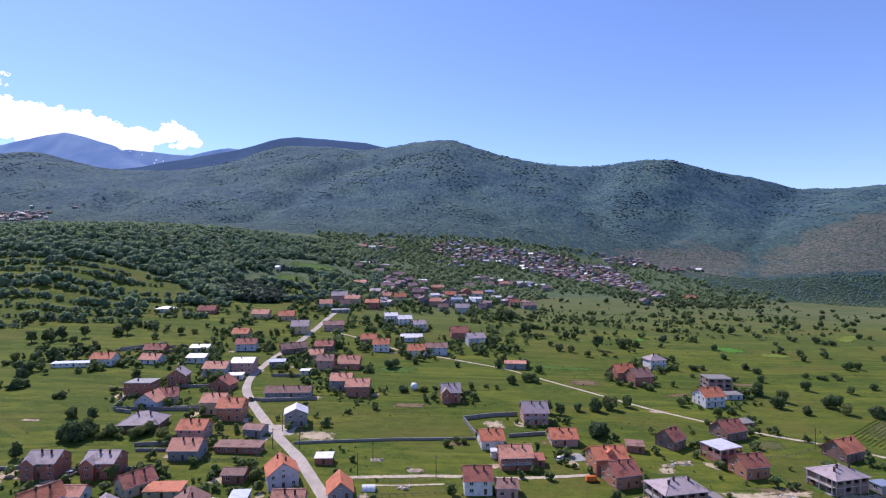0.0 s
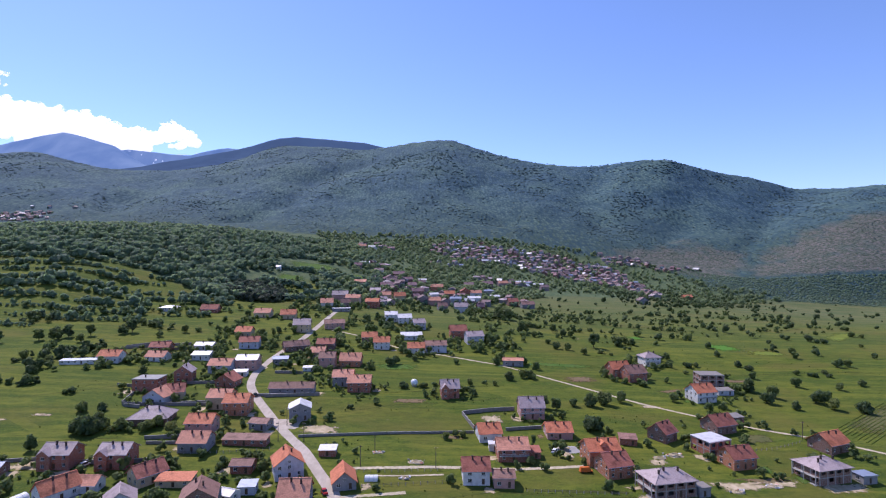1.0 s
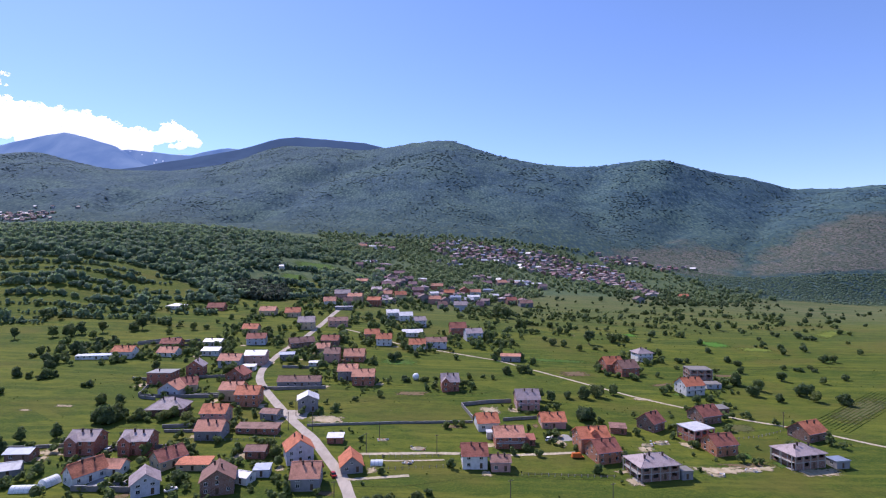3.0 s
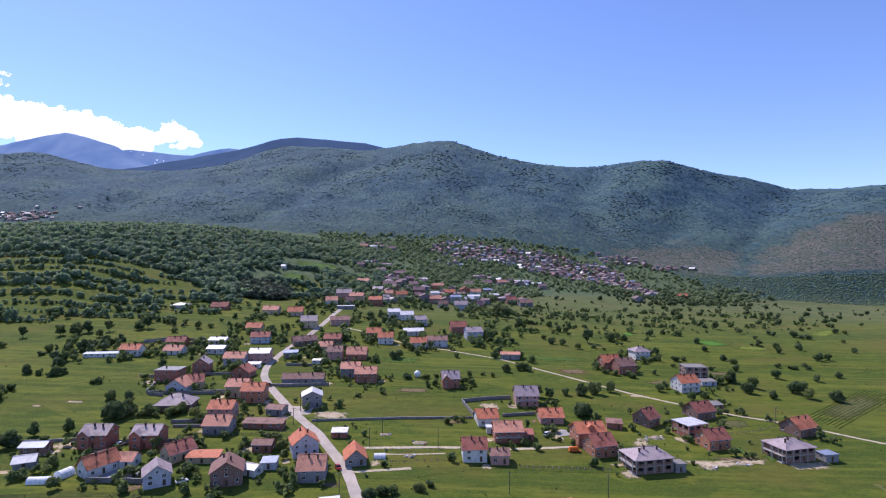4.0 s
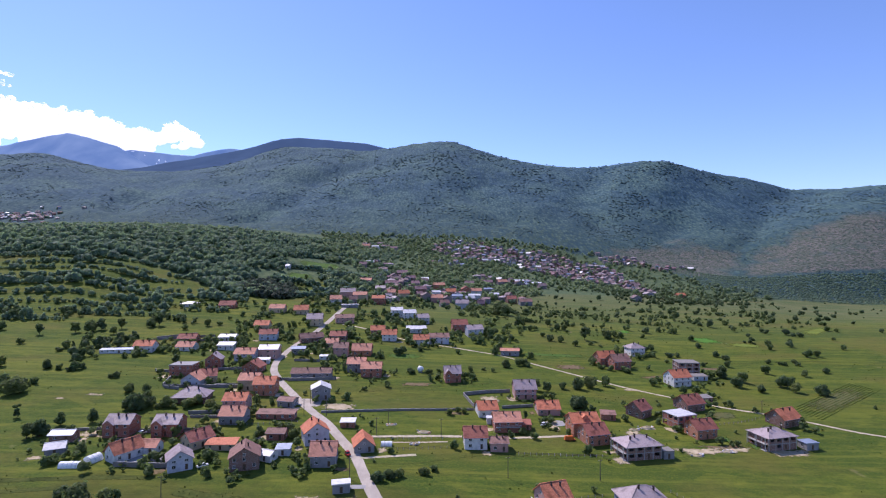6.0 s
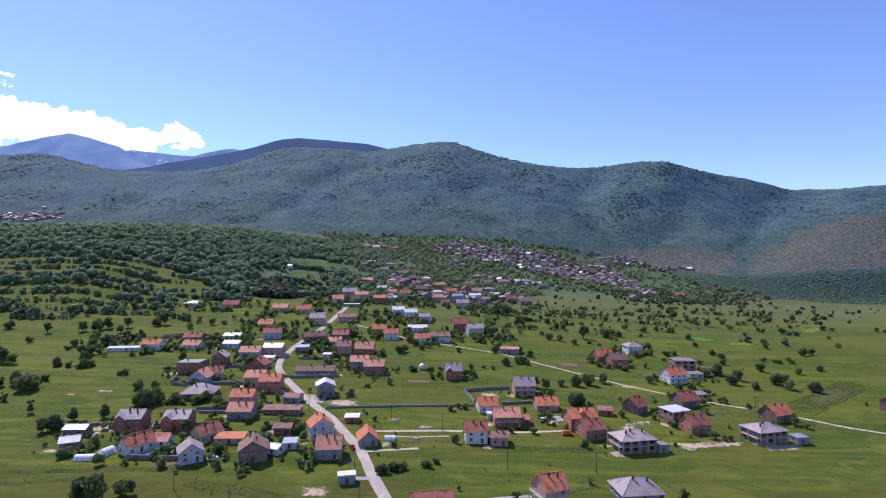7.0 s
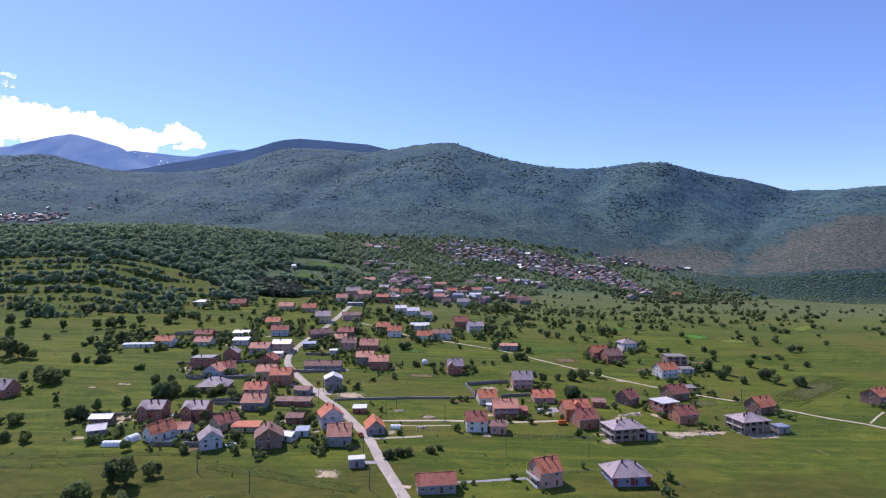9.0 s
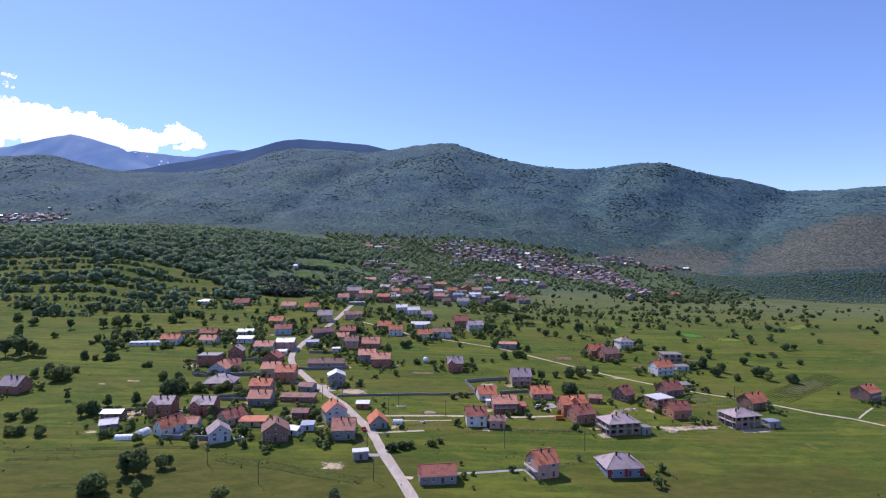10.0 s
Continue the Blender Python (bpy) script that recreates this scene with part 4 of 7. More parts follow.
def yard_wall(points, height=1.6, thick=0.25, cover="block", label="grey concrete block yard wall"):
    """A wall through the points, stepping with the ground, with a coping."""
    root = thing("yard_wall", points[0][0], points[0][1], 0, label, "wall")
    base = root.matrix_basis.inverted()
    for (xa, ya), (xb, yb) in zip(points, points[1:]):
        length = math.hypot(xb - xa, yb - ya)
        n = max(1, int(length / 4))
        ang = math.degrees(math.atan2(yb - ya, xb - xa))
        for i in range(n):
            t = (i + 0.5) / n
            x, y = xa + (xb - xa) * t, ya + (yb - ya) * t
            s, c = Shape(), Shape()
            s.box(-length / n / 2, length / n / 2, -thick / 2, thick / 2, -0.8, height)
            c.box(-length / n / 2 - 0.01, length / n / 2 + 0.01, -thick / 2 - 0.06, thick / 2 + 0.06, height, height + 0.08)
            at = base @ pose(x, y, float(land(x, y)), 0, 0, ang)
            panel = part("wall_panel", s, M[cover], root, at=at)
            part("coping", c, M["concrete"], panel)
    return root


# ---- trees ----
def core_ball():
    bm = bmesh.new()
    bmesh.ops.create_icosphere(bm, subdivisions=1, radius=1)
    v, f = np.array([p.co for p in bm.verts]), [tuple(q.index for q in t.verts) for t in bm.faces]
    bm.free()
    return v, f


CORE_V, CORE_F = core_ball()


def crown_points(rnd, lumps, leaves_n, r, h, leaf, low, tilt=0.33):
    """Leaf quads over lumps that fill a crown of radius r, from height low to h."""
    verts, faces = [], []
    cz, rz = (low + h) / 2, (h - low) / 2
    for k in range(lumps):
        a, q, e = rnd.uniform(0, 6.283), rnd.uniform(0, 0.62) ** 0.8, rnd.uniform(-0.72, 0.52)
        c = np.array((math.cos(a) * q * r, math.sin(a) * q * r, cz + e * rz))
        lr = rnd.uniform(0.40, 0.62) * min(r, rz * 1.1)
        k0 = len(verts)
        swell = np.array([rnd.uniform(0.7, 1.0) for _ in CORE_V])[:, None]
        verts += [tuple(q) for q in c + CORE_V * swell * lr * 0.92]
        faces += [tuple(k0 + i for i in f) for f in CORE_F]
        for i in range(leaves_n):
            n = np.array([rnd.gauss(0, 1) for _ in range(3)])
            n /= np.linalg.norm(n)
            if n[2] < -0.5:
                n[2] *= -0.4
            p = c + n * lr * rnd.uniform(0.72, 1.1)
            n = n + np.array([rnd.gauss(0, tilt) for _ in range(3)])
            n /= np.linalg.norm(n)
            t = np.cross(n, (0.3, 0.2, 0.9))
            t /= np.linalg.norm(t)
            b = np.cross(n, t)
            s = leaf * rnd.uniform(0.6, 1.3)
            k0 = len(verts)
            verts += [tuple(p + s * (t * u + b * v)) for u, v in ((-0.5, -0.45), (0.55, -0.35), (0.45, 0.5), (-0.4, 0.4))]
            faces.append((k0, k0 + 1, k0 + 2, k0 + 3))
    return verts, faces


def trunk_shape(rnd, h, r, low, reach):
    s = Shape()
    s.tube((0, 0, -0.4), (0.1 * r, 0, low), 0.09 * r + 0.04, 0.07 * r + 0.03, 7)
    s.tube((0.1 * r, 0, low), (0.05, 0.1, h * 0.75), 0.07 * r + 0.03, 0.03, 6)
    for i in range(5):
        a = rnd.uniform(0, 6.283)
        z = low + (h - low) * rnd.uniform(0.0, 0.45)
        s.tube((0.08 * r, 0, z), (math.cos(a) * reach * 0.7, math.sin(a) * reach * 0.7, z + (h - low) * 0.3), 0.05 * r, 0.02, 5)
    return s


TREES = {}


def tree_kinds():
    rnd = random.Random(12)
    plan = dict(round=(3.1, 6.0, 0.35, 0.62, 15, 62), tall=(2.9, 8.6, 0.7, 0.64, 18, 62), bush=(2.3, 2.7, 0.0, 0.46, 12, 56), poplar=(1.5, 7.5, 0.5, 0.5, 13, 54))
    for kind, (r, h, low, leaf, lumps, n) in plan.items():
        for v in range(4):
            for tone in ("leaf", "leaf_deep", "leaf_pale"):
                if tone != "leaf" and v > 1:
                    continue
                verts, faces = crown_points(rnd, lumps, n, r, h, leaf, low * 0.8)
                crown = mesh_of("crown", verts, faces, M[tone])
                stem = trunk_shape(rnd, h, r, low, r).mesh("trunk", M["bark"], True)
                TREES.setdefault((kind, tone), []).append((crown, stem))


tree_kinds()
TREE_WORDS = dict(round="rounded broadleaf tree standing in grass", tall="tall broadleaf tree with a full crown", bush="low dense shrub growing in the meadow", poplar="slender upright tree in a village garden")
TONE_WORDS = dict(leaf="green", leaf_deep="dark green", leaf_pale="pale green")
tree_rnd = random.Random(77)


def tree(x, y, kind="round", tone="leaf", size=1.0):
    root = thing("shrub" if kind == "bush" else "tree", x, y, tree_rnd.uniform(0, 360), f"{TONE_WORDS[tone]} {TREE_WORDS[kind]}", "shrub" if kind == "bush" else "tree", "shrubs and trees")
    k = size * tree_rnd.uniform(0.9, 1.1)
    root.scale = (k, k, k * tree_rnd.uniform(0.88, 1.12))
    crown, stem = tree_rnd.choice(TREES[(kind, tone)])
    part("trunk", stem, None, root)
    part("crown", crown, None, root)
    return root


def blob_templates(seed, count, quads, r, h, leaf):
    rnd = random.Random(seed)
    out = []
    for _ in range(count):
        lumps = 5 if quads > 40 else 2 if quads > 13 else 1
        v, f = crown_points(rnd, lumps, quads // lumps, r, h, leaf, 0.0, 0.2)
        f = [t if len(t) == 4 else (*t, -1) for t in f]
        out.append((np.array(v, np.float32), np.array(f, np.int32)))
    return out


def crown_templates(seed, count, r, h, leaf, leaves_n):
    """Full rounded crowns seen from afar: one large and two lesser lumps, with leaf tufts close over them."""
    rnd = random.Random(seed)
    out = []
    for _ in range(count):
        v, f = [], []
        tilt = rnd.uniform(0, 6.283)
        for k, (size, off, up) in enumerate(((0.86, 0.12, 0.50), (0.58, 0.55, 0.36), (0.50, 0.55, 0.66))):
            a = tilt + 2.4 * k
            c = np.array((off * r * math.cos(a), off * r * math.sin(a), up * h))
            way = np.array((r * size, r * size, h * 0.5 * size))
            k0 = len(v)
            v += [tuple(c + np.array(p) * rnd.uniform(0.82, 1.08) * way) for p in CORE_V]
            f += [(*[k0 + i for i in t], -1) for t in CORE_F]
            for _ in range(leaves_n if k == 0 else leaves_n // 2):
                n = np.array([rnd.gauss(0, 1) for _ in range(3)])
                n /= np.linalg.norm(n)
                n[2] = abs(n[2]) if n[2] < -0.3 else n[2]
                p = c + n * way * rnd.uniform(0.92, 1.06)
                n = n + np.array([rnd.gauss(0, 0.16) for _ in range(3)])
                n /= np.linalg.norm(n)
                t = np.cross(n, (0.3, 0.2, 0.9))
                t /= np.linalg.norm(t)
                b, w, k0 = np.cross(n, t), leaf * rnd.uniform(0.6, 1.3), len(v)
                v += [tuple(p + w * (t * a + b * e)) for a, e in ((-0.5, -0.45), (0.55, -0.35), (0.45, 0.5), (-0.4, 0.4))]
                f.append((k0, k0 + 1, k0 + 2, k0 + 3))
        out.append((np.array(v, np.float32), np.array(f, np.int32)))
    return out


def dome_templates(seed, count, r, h, sunk):
    """Uneven rounded crowns for far slopes; sunk: how deep the middle lies, as a share of the height."""
    rnd = random.Random(seed)
    out = []
    for _ in range(count):
        v = [tuple(np.array(p) * rnd.uniform(0.75, 1.15) * (r, r, h) - (0, 0, h * sunk)) for p in CORE_V]
        out.append((np.array(v, np.float32), np.array([(*t, -1) for t in CORE_F], np.int32)))
    return out


def scatter(name, label, category, places, templates, material, seed):
    """Many crowns joined into one object. places: rows of x, y in metres and size."""
    rng = np.random.default_rng(seed)
    places = np.asarray(places, float)
    z = land(places[:, 0], places[:, 1])
    vs, fs, k = [], [], 0
    for (x, y, s), zz in zip(places, z):
        v, f = templates[rng.integers(len(templates))]
        a = rng.uniform(0, 6.283)
        c, n = math.cos(a), math.sin(a)
        stretch = s * rng.uniform(0.8, 1.25)
        p = np.stack([(v[:, 0] * c - v[:, 1] * n) * s + x, (v[:, 0] * n + v[:, 1] * c) * s + y, v[:, 2] * stretch + zz - 0.15 * s], 1)
        vs.append(p)
        fs.append(np.where(f < 0, -1, f + k))
        k += len(v)
    vs, fs = np.concatenate(vs).astype(np.float32), np.concatenate(fs)
    me = bpy.data.meshes.new(name)
    me.vertices.add(len(vs))
    me.vertices.foreach_set("co", vs.reshape(-1))
    corners = fs.reshape(-1)
    corners = corners[corners >= 0].astype(np.int32)
    count = (fs >= 0).sum(1)
    me.loops.add(len(corners))
    me.loops.foreach_set("vertex_index", corners)
    me.polygons.add(len(fs))
    me.polygons.foreach_set("loop_start", np.concatenate([[0], np.cumsum(count)[:-1]]).astype(np.int32))
    me.materials.append(material)
    me.polygons.foreach_set("use_smooth", [True] * len(me.polygons))
    me.update(calc_edges=True)
    return tagged(new(name, me), label, category, kind="stuff")


# ---- smaller things ----
def utility_pole(x, y, h):
    root = thing("utility_pole", x, y, 20, "weathered wooden utility pole with a crossarm", "pole", "utility poles")
    s, a = Shape(), Shape()
    s.tube((0, 0, -0.6), (0, 0, h), 0.16, 0.11, 8)
    part("post", s, M["pole"], root)
    a.box(-0.9, 0.9, -0.06, 0.06, h - 0.6, h - 0.48)
    part("crossarm", a, M["pole"], root)
    for px in (-0.75, 0.0, 0.75):
        i = Shape()
        i.tube((px, 0, h - 0.48), (px, 0, h - 0.28), 0.05, 0.03, 6)
        part("insulator", i, M["frame"], root)


def polytunnel(x, y, w, d, yaw):
    root = thing("polytunnel", x, y, yaw, "white plastic film polytunnel greenhouse on grass", "greenhouse")
    s = Shape()
    n = 12
    ring = [(math.cos(math.pi * i / n) * d / 2, math.sin(math.pi * i / n) * d * 0.55) for i in range(n + 1)]
    for (ya, za), (yb, zb) in zip(ring, ring[1:]):
        s.face((-w / 2, ya, za), (w / 2, ya, za), (w / 2, yb, zb), (-w / 2, yb, zb))
    for sx in (-1, 1):
        s.face(*[(sx * w / 2, a, b) for a, b in ring])
    part("film_cover", s, M["film"], root)
    k = int(w / 1.5)
    for i in range(k + 1):
        h = Shape()
        px = -w / 2 + i * w / k
        for (ya, za), (yb, zb) in zip(ring, ring[1:]):
            h.tube((px, ya * 1.01, za * 1.01), (px, yb * 1.01, zb * 1.01), 0.035, 0.035, 4)
        part("hoop", h, M["tinblue"], root)


def round_tank(x, y, r):
    root = thing("water_tank", x, y, 0, "round white water tank standing on a low base", "tank")
    s = Shape()
    n, m = 16, 9
    for j in range(m):
        for i in range(n):
            q = []
            for jj, ii in ((j, i), (j, i + 1), (j + 1, i + 1), (j + 1, i)):
                e, a = math.pi * (jj / m - 0.5), 2 * math.pi * ii / n
                q.append((r * math.cos(e) * math.cos(a), r * math.cos(e) * math.sin(a), r * 0.95 + r * math.sin(e)))
            s.face(*q)
    part("shell", s, M["film"], root, smooth=True)
    b = Shape()
    b.box(-r * 0.6, r * 0.6, -r * 0.6, r * 0.6, -0.5, 0.25)
    part("base", b, M["concrete"], root)


def vehicle(x, y, yaw, paint, label, length=4.2, tall=1.45):
    root = thing("van" if tall > 1.7 else "car", x, y, yaw, label, "van" if tall > 1.7 else "car")
    root.location.z += 0.12
    w, L = 1.75, length
    b = Shape()
    k = 0.55 if tall > 1.7 else 0.75
    b.hull([(-L / 2, -w / 2, 0.3), (L / 2, -w / 2, 0.3), (-L / 2, w / 2, 0.3), (L / 2, w / 2, 0.3), (-L / 2 + 0.06, -w / 2 + 0.05, k + 0.1), (L / 2 - 0.15, -w / 2 + 0.05, k), (-L / 2 + 0.06, w / 2 - 0.05, k + 0.1), (L / 2 - 0.15, w / 2 - 0.05, k)])
    c0, c1 = (-L / 2 + 0.1, L * 0.36) if tall > 1.7 else (-L * 0.42, L * 0.24)
    b.hull([(c0 + 0.3, -w / 2 + 0.2, tall - 0.02), (c1 - 0.45, -w / 2 + 0.2, tall - 0.02), (c0 + 0.3, w / 2 - 0.2, tall - 0.02), (c1 - 0.45, w / 2 - 0.2, tall - 0.02), (c0 + 0.35, -w / 2 + 0.25, tall + 0.05), (c1 - 0.5, -w / 2 + 0.25, tall + 0.05), (c0 + 0.35, w / 2 - 0.25, tall + 0.05), (c1 - 0.5, w / 2 - 0.25, tall + 0.05)])
    part("body", b, M[paint], root)
    g = Shape()
    g.hull([(c0, -w / 2 + 0.06, k + 0.06), (c1, -w / 2 + 0.06, k + 0.04), (c0, w / 2 - 0.06, k + 0.06), (c1, w / 2 - 0.06, k + 0.04), (c0 + 0.3, -w / 2 + 0.2, tall - 0.02), (c1 - 0.45, -w / 2 + 0.2, tall - 0.02), (c0 + 0.3, w / 2 - 0.2, tall - 0.02), (c1 - 0.45, w / 2 - 0.2, tall - 0.02)])
    part("windows", g, M["glass"] if tall < 1.7 else M[paint], root)
    for px in (-L * 0.31, L * 0.31):
        for py in (-w / 2, w / 2):
            t, r = Shape(), Shape()
            t.tube((px, py - 0.1, 0.31), (px, py + 0.1, 0.31), 0.31, 0.31, 14)
            wheel = part("wheel", t, M["rubber"], root)
            r.tube((px, py - 0.115, 0.31), (px, py + 0.115, 0.31), 0.17, 0.17, 8)
            part("rim", r, M["tinblue"], wheel)


def rubble_heap(x, y, w, d, h):
    rnd = random.Random(int(abs(x * 13 + y)))
    root = thing("rubble_heap", x, y, 0, "heap of pale building rubble and sand", "heap")
    n, m = 18, 6
    verts = [(0, 0, h)]
    faces = []
    for j in range(1, m + 1):
        for i in range(n):
            a = 2 * math.pi * i / n
            r = j / m * (1 + rnd.uniform(-0.15, 0.15))
            verts.append((math.cos(a) * r * w / 2, math.sin(a) * r * d / 2, h * (1 - (j / m) ** 1.3) * rnd.uniform(0.75, 1.15) - (0.3 if j == m else 0)))
    faces += [(0, 1 + i, 1 + (i + 1) % n) for i in range(n)]
    for j in range(m - 1):
        faces += [(1 + j * n + i, 1 + (j + 1) * n + i, 1 + (j + 1) * n + (i + 1) % n, 1 + j * n + (i + 1) % n) for i in range(n)]
    part("heap", mesh_of("heap", verts, faces, M["sand"]), None, root)
    for _ in range(14):
        s = Shape()
        k = rnd.uniform(0.15, 0.5)
        s.box(-k, k, -k * 0.6, k * 0.6, -0.2, k * 0.7, pose(rnd.uniform(-w / 2, w / 2), rnd.uniform(-d / 2, d / 2), h * 0.3, rnd.uniform(-20, 20), rnd.uniform(-20, 20), rnd.uniform(0, 180)))
        part("debris", s, M[rnd.choice(("concrete", "white", "salmon", "tin"))], root)


def crop_rows(x, y, w, d, yaw):
    """Low rows of young plants on a tilled field."""
    rnd = random.Random(8)
    s = Shape()
    rows = int(w / 1.6)
    for i in range(rows):
        px = -w / 2 + (i + 0.5) * w / rows
        py = -d / 2
        while py < d / 2 - 1:
            step = rnd.uniform(1.2, 2.6)
            if rnd.random() < 0.85:
                X = x + px * math.cos(radians(yaw)) - (py + step / 2) * math.sin(radians(yaw))
                Y = y + px * math.sin(radians(yaw)) + (py + step / 2) * math.cos(radians(yaw))
                k = rnd.uniform(0.18, 0.34)
                z = float(land(X, Y))
                m = pose(X, Y, z, 0, 0, yaw + rnd.uniform(-4, 4))
                s.hull([(-k, -step / 2, 0), (k, -step / 2, 0), (-k, step / 2, 0), (k, step / 2, 0), (-k * 0.5, -step / 2.4, 0.26), (k * 0.5, -step / 2.4, 0.22), (-k * 0.5, step / 2.4, 0.24), (k * 0.5, step / 2.4, 0.28)], m)
            py += step
    tagged(new("crop_rows", s.mesh("crop_rows", M["weed"])), "rows of young green crop on tilled soil", "crop", kind="stuff")


def post_fence(points, height=1.1):
    """Pale posts with two rails along a garden edge."""
    root = thing("fence", points[0][0], points[0][1], 0, "pale post-and-rail garden fence on grass", "fence")
    base = root.matrix_basis.inverted()
    for (xa, ya), (xb, yb) in zip(points, points[1:]):
        n = max(1, int(math.hypot(xb - xa, yb - ya) / 2.4))
        for i in range(n):
            p, q = [Vector((xa + (xb - xa) * k / n, ya + (yb - ya) * k / n, 0)) for k in (i, i + 1)]
            p.z, q.z = float(land(p.x, p.y)), float(land(q.x, q.y))
            p, q = base @ p, base @ q
            s = Shape()
            s.box(p.x - 0.08, p.x + 0.08, p.y - 0.08, p.y + 0.08, p.z - 0.4, p.z + height)
            part("post", s, M["concrete"], root)
            for z in (0.5, 0.95):
                r = Shape()
                r.tube(p + Vector((0, 0, z)), q + Vector((0, 0, z)), 0.04, 0.04, 4)
                part("rail", r, M["pole"], root)


# ---- roads, tracks, plots ----
ROAD = [(-102.3, 524.8), (-104.2, 479.4), (-104.6, 428.7), (-106.5, 389.2), (-110.1, 353.8), (-111.5, 330.2), (-111.3, 303.7), (-106.0, 281.9), (-94.5, 261.3), (-81.6, 240.7), (-66.5, 218.3), (-55.6, 204.2), (-45.5, 185.9), (-37.0, 172.0), (-29.2, 149.6), (-23.1, 134.9), (-19.3, 126.0), (-14.5, 113.1), (6.2, 56.7)]


def road_free(x, y):
    """True where a place keeps clear of the main road."""
    gap = np.full(len(x), 1e9)
    for (xa, ya), (xb, yb) in zip(ROAD, ROAD[1:]):
        t = np.clip(((x - xa) * (xb - xa) + (y - ya) * (yb - ya)) / ((xb - xa) ** 2 + (yb - ya) ** 2), 0, 1)
        gap = np.minimum(gap, np.hypot(x - xa - t * (xb - xa), y - ya - t * (yb - ya)))
    return gap > 5.5


ribbon("road", "pale worn asphalt village road winding between the houses", M["asphalt"], ROAD, 4.4)
ribbon("track", "pale dirt track across the meadows", M["dirt"], [(-90.3, 422.3), (-78.5, 417.0), (-58.5, 402.3), (-34.8, 378.2), (1.5, 358.9), (37.8, 340.1), (58.9, 317.2), (82.6, 293.1), (105.1, 270.7), (126.1, 254.9), (145.4, 242.0), (162.4, 233.2), (163.2, 233.9), (182.5, 218.6), (193.9, 208.6), (207.6, 203.4), (216.1, 193.4), (225.6, 181.6)], 2.6)
ribbon("track", "narrow concrete lane beside the last gardens", M["dirt"], [(-34.8, 169.0), (-25.8, 170.8), (-10.4, 174.4)], 2.6)
ribbon("track", "dirt lane in front of the houses", M["dirt"], [(-38.6, 189.7), (-27.6, 190.9), (-5.3, 193.9), (8.8, 193.9), (22.8, 192.8), (43.0, 195.8), (57.7, 198.2)], 3.0)
ribbon("track", "narrow garden path", M["dirt"], [(-27.1, 185.0), (-16.2, 185.6), (0.3, 188.0)], 1.4)
ribbon("path", "white concrete garden path to the house", M["concrete"], [(0.5, 132.0), (10.3, 133.2), (21.6, 136.2), (29.5, 137.4)], 1.6, category="path")
ribbon("path", "worn foot path to a farm track", M["dirt"], [(210.5, 203.4), (219.6, 211.3), (232.2, 221.2)], 1.4, category="path")
ribbon("path", "paved drive to the white hut", M["concrete"], [(-35.5, 146.0), (-32.0, 144.3), (-29.1, 146.6)], 3.0, category="path")
ribbon("path", "sandy drive to the house by the road", M["dirt"], [(-20.1, 128.4), (-16.7, 127.8), (-13.7, 126.6)], 3.0, category="path")
plot("field", "trodden sandy forecourt by the road", M["sand"], -54.3, 225.4, 26, 14, -5, ragged=0.3, seed=11)
plot("field", "pale paved forecourt beside the road", M["asphalt"], -70.3, 230.7, 12, 10, 0, ragged=0.3, lift=0.07, seed=12)
plot("field", "bare tilled strip in the meadow", M["soil"], -17.3, 266.2, 26, 9, 2, seed=13)
plot("field", "bare brown garden bed", M["soil"], 3.4, 222.1, 15, 6, 0, seed=14)
plot("field", "rubble-strewn bare ground by the building site", M["sand"], 108.0, 185.2, 34, 9, 6, ragged=0.7, seed=15)
plot("field", "patchy trampled earth by the building site", M["soil"], 121.0, 189.5, 30, 8, 10, ragged=0.8, lift=0.06, seed=45)
plot("field", "pale strewn rubble by the building site", M["sand"], 124.0, 187.0, 18, 6, 8, ragged=0.8, lift=0.12, seed=46)
plot("field", "trodden building site ground", M["sand"], 146.2, 185.5, 27, 10, 4, ragged=0.3, seed=16)
plot("field", "bare trodden strip", M["sand"], 70.1, 181.7, 14, 4, 4, ragged=0.3, seed=17)
plot("field", "bare sandy farmyard", M["sand"], -150.2, 186.2, 26, 14, 0, ragged=0.35, seed=18)
plot("field", "sandy drive between brick houses", M["sand"], -132.4, 189.2, 6, 18, 0, ragged=0.35, seed=19)
plot("field", "patch of dry bare earth in the meadow", M["sand"], -46.8, 136.0, 13, 9, 0, ragged=0.35, seed=20)
plot("field", "bare earth by the sheds", M["sand"], -134.0, 180.5, 16, 8, 0, ragged=0.3, seed=21)
plot("field", "pale paved courtyard", M["concrete"], -116.1, 162.9, 13, 7, 3, lift=0.12, seed=22)
plot("field", "pale gravelled yard inside walls", M["sand"], 23.3, 244.5, 15, 14, 4, ragged=0.25, seed=23)
plot("field", "gravelled drive beside the houses", M["sand"], 50.3, 210.4, 7, 18, 0, ragged=0.3, seed=24)
plot("field", "pale paved yard", M["concrete"], 52.0, 212.8, 9, 7, 10, seed=25)
plot("field", "bare tilled soil plot", M["soil"], 83.2, 313.1, 28, 16, 6, ragged=0.2, seed=26)
plot("field", "dry tilled field in rows", M["plough"], 220, 258, 21, 96, -54, ragged=.06, seed=3)
plot("field", "bright green crop plot", M["crop"], 220.5, 410.3, 32, 34, 12, seed=28)
plot("field", "yellowing strip of meadow", M["rape"], 246.0, 395.0, 42, 20, 0, ragged=0.35, seed=29)
plot("field", "yellowing strip of meadow", M["rape"], 355.7, 467.3, 22, 90, -52, ragged=0.3, seed=30)
plot("field", "bright green crop plot", M["crop"], 161.1, 439.0, 16, 20, 10, seed=31)
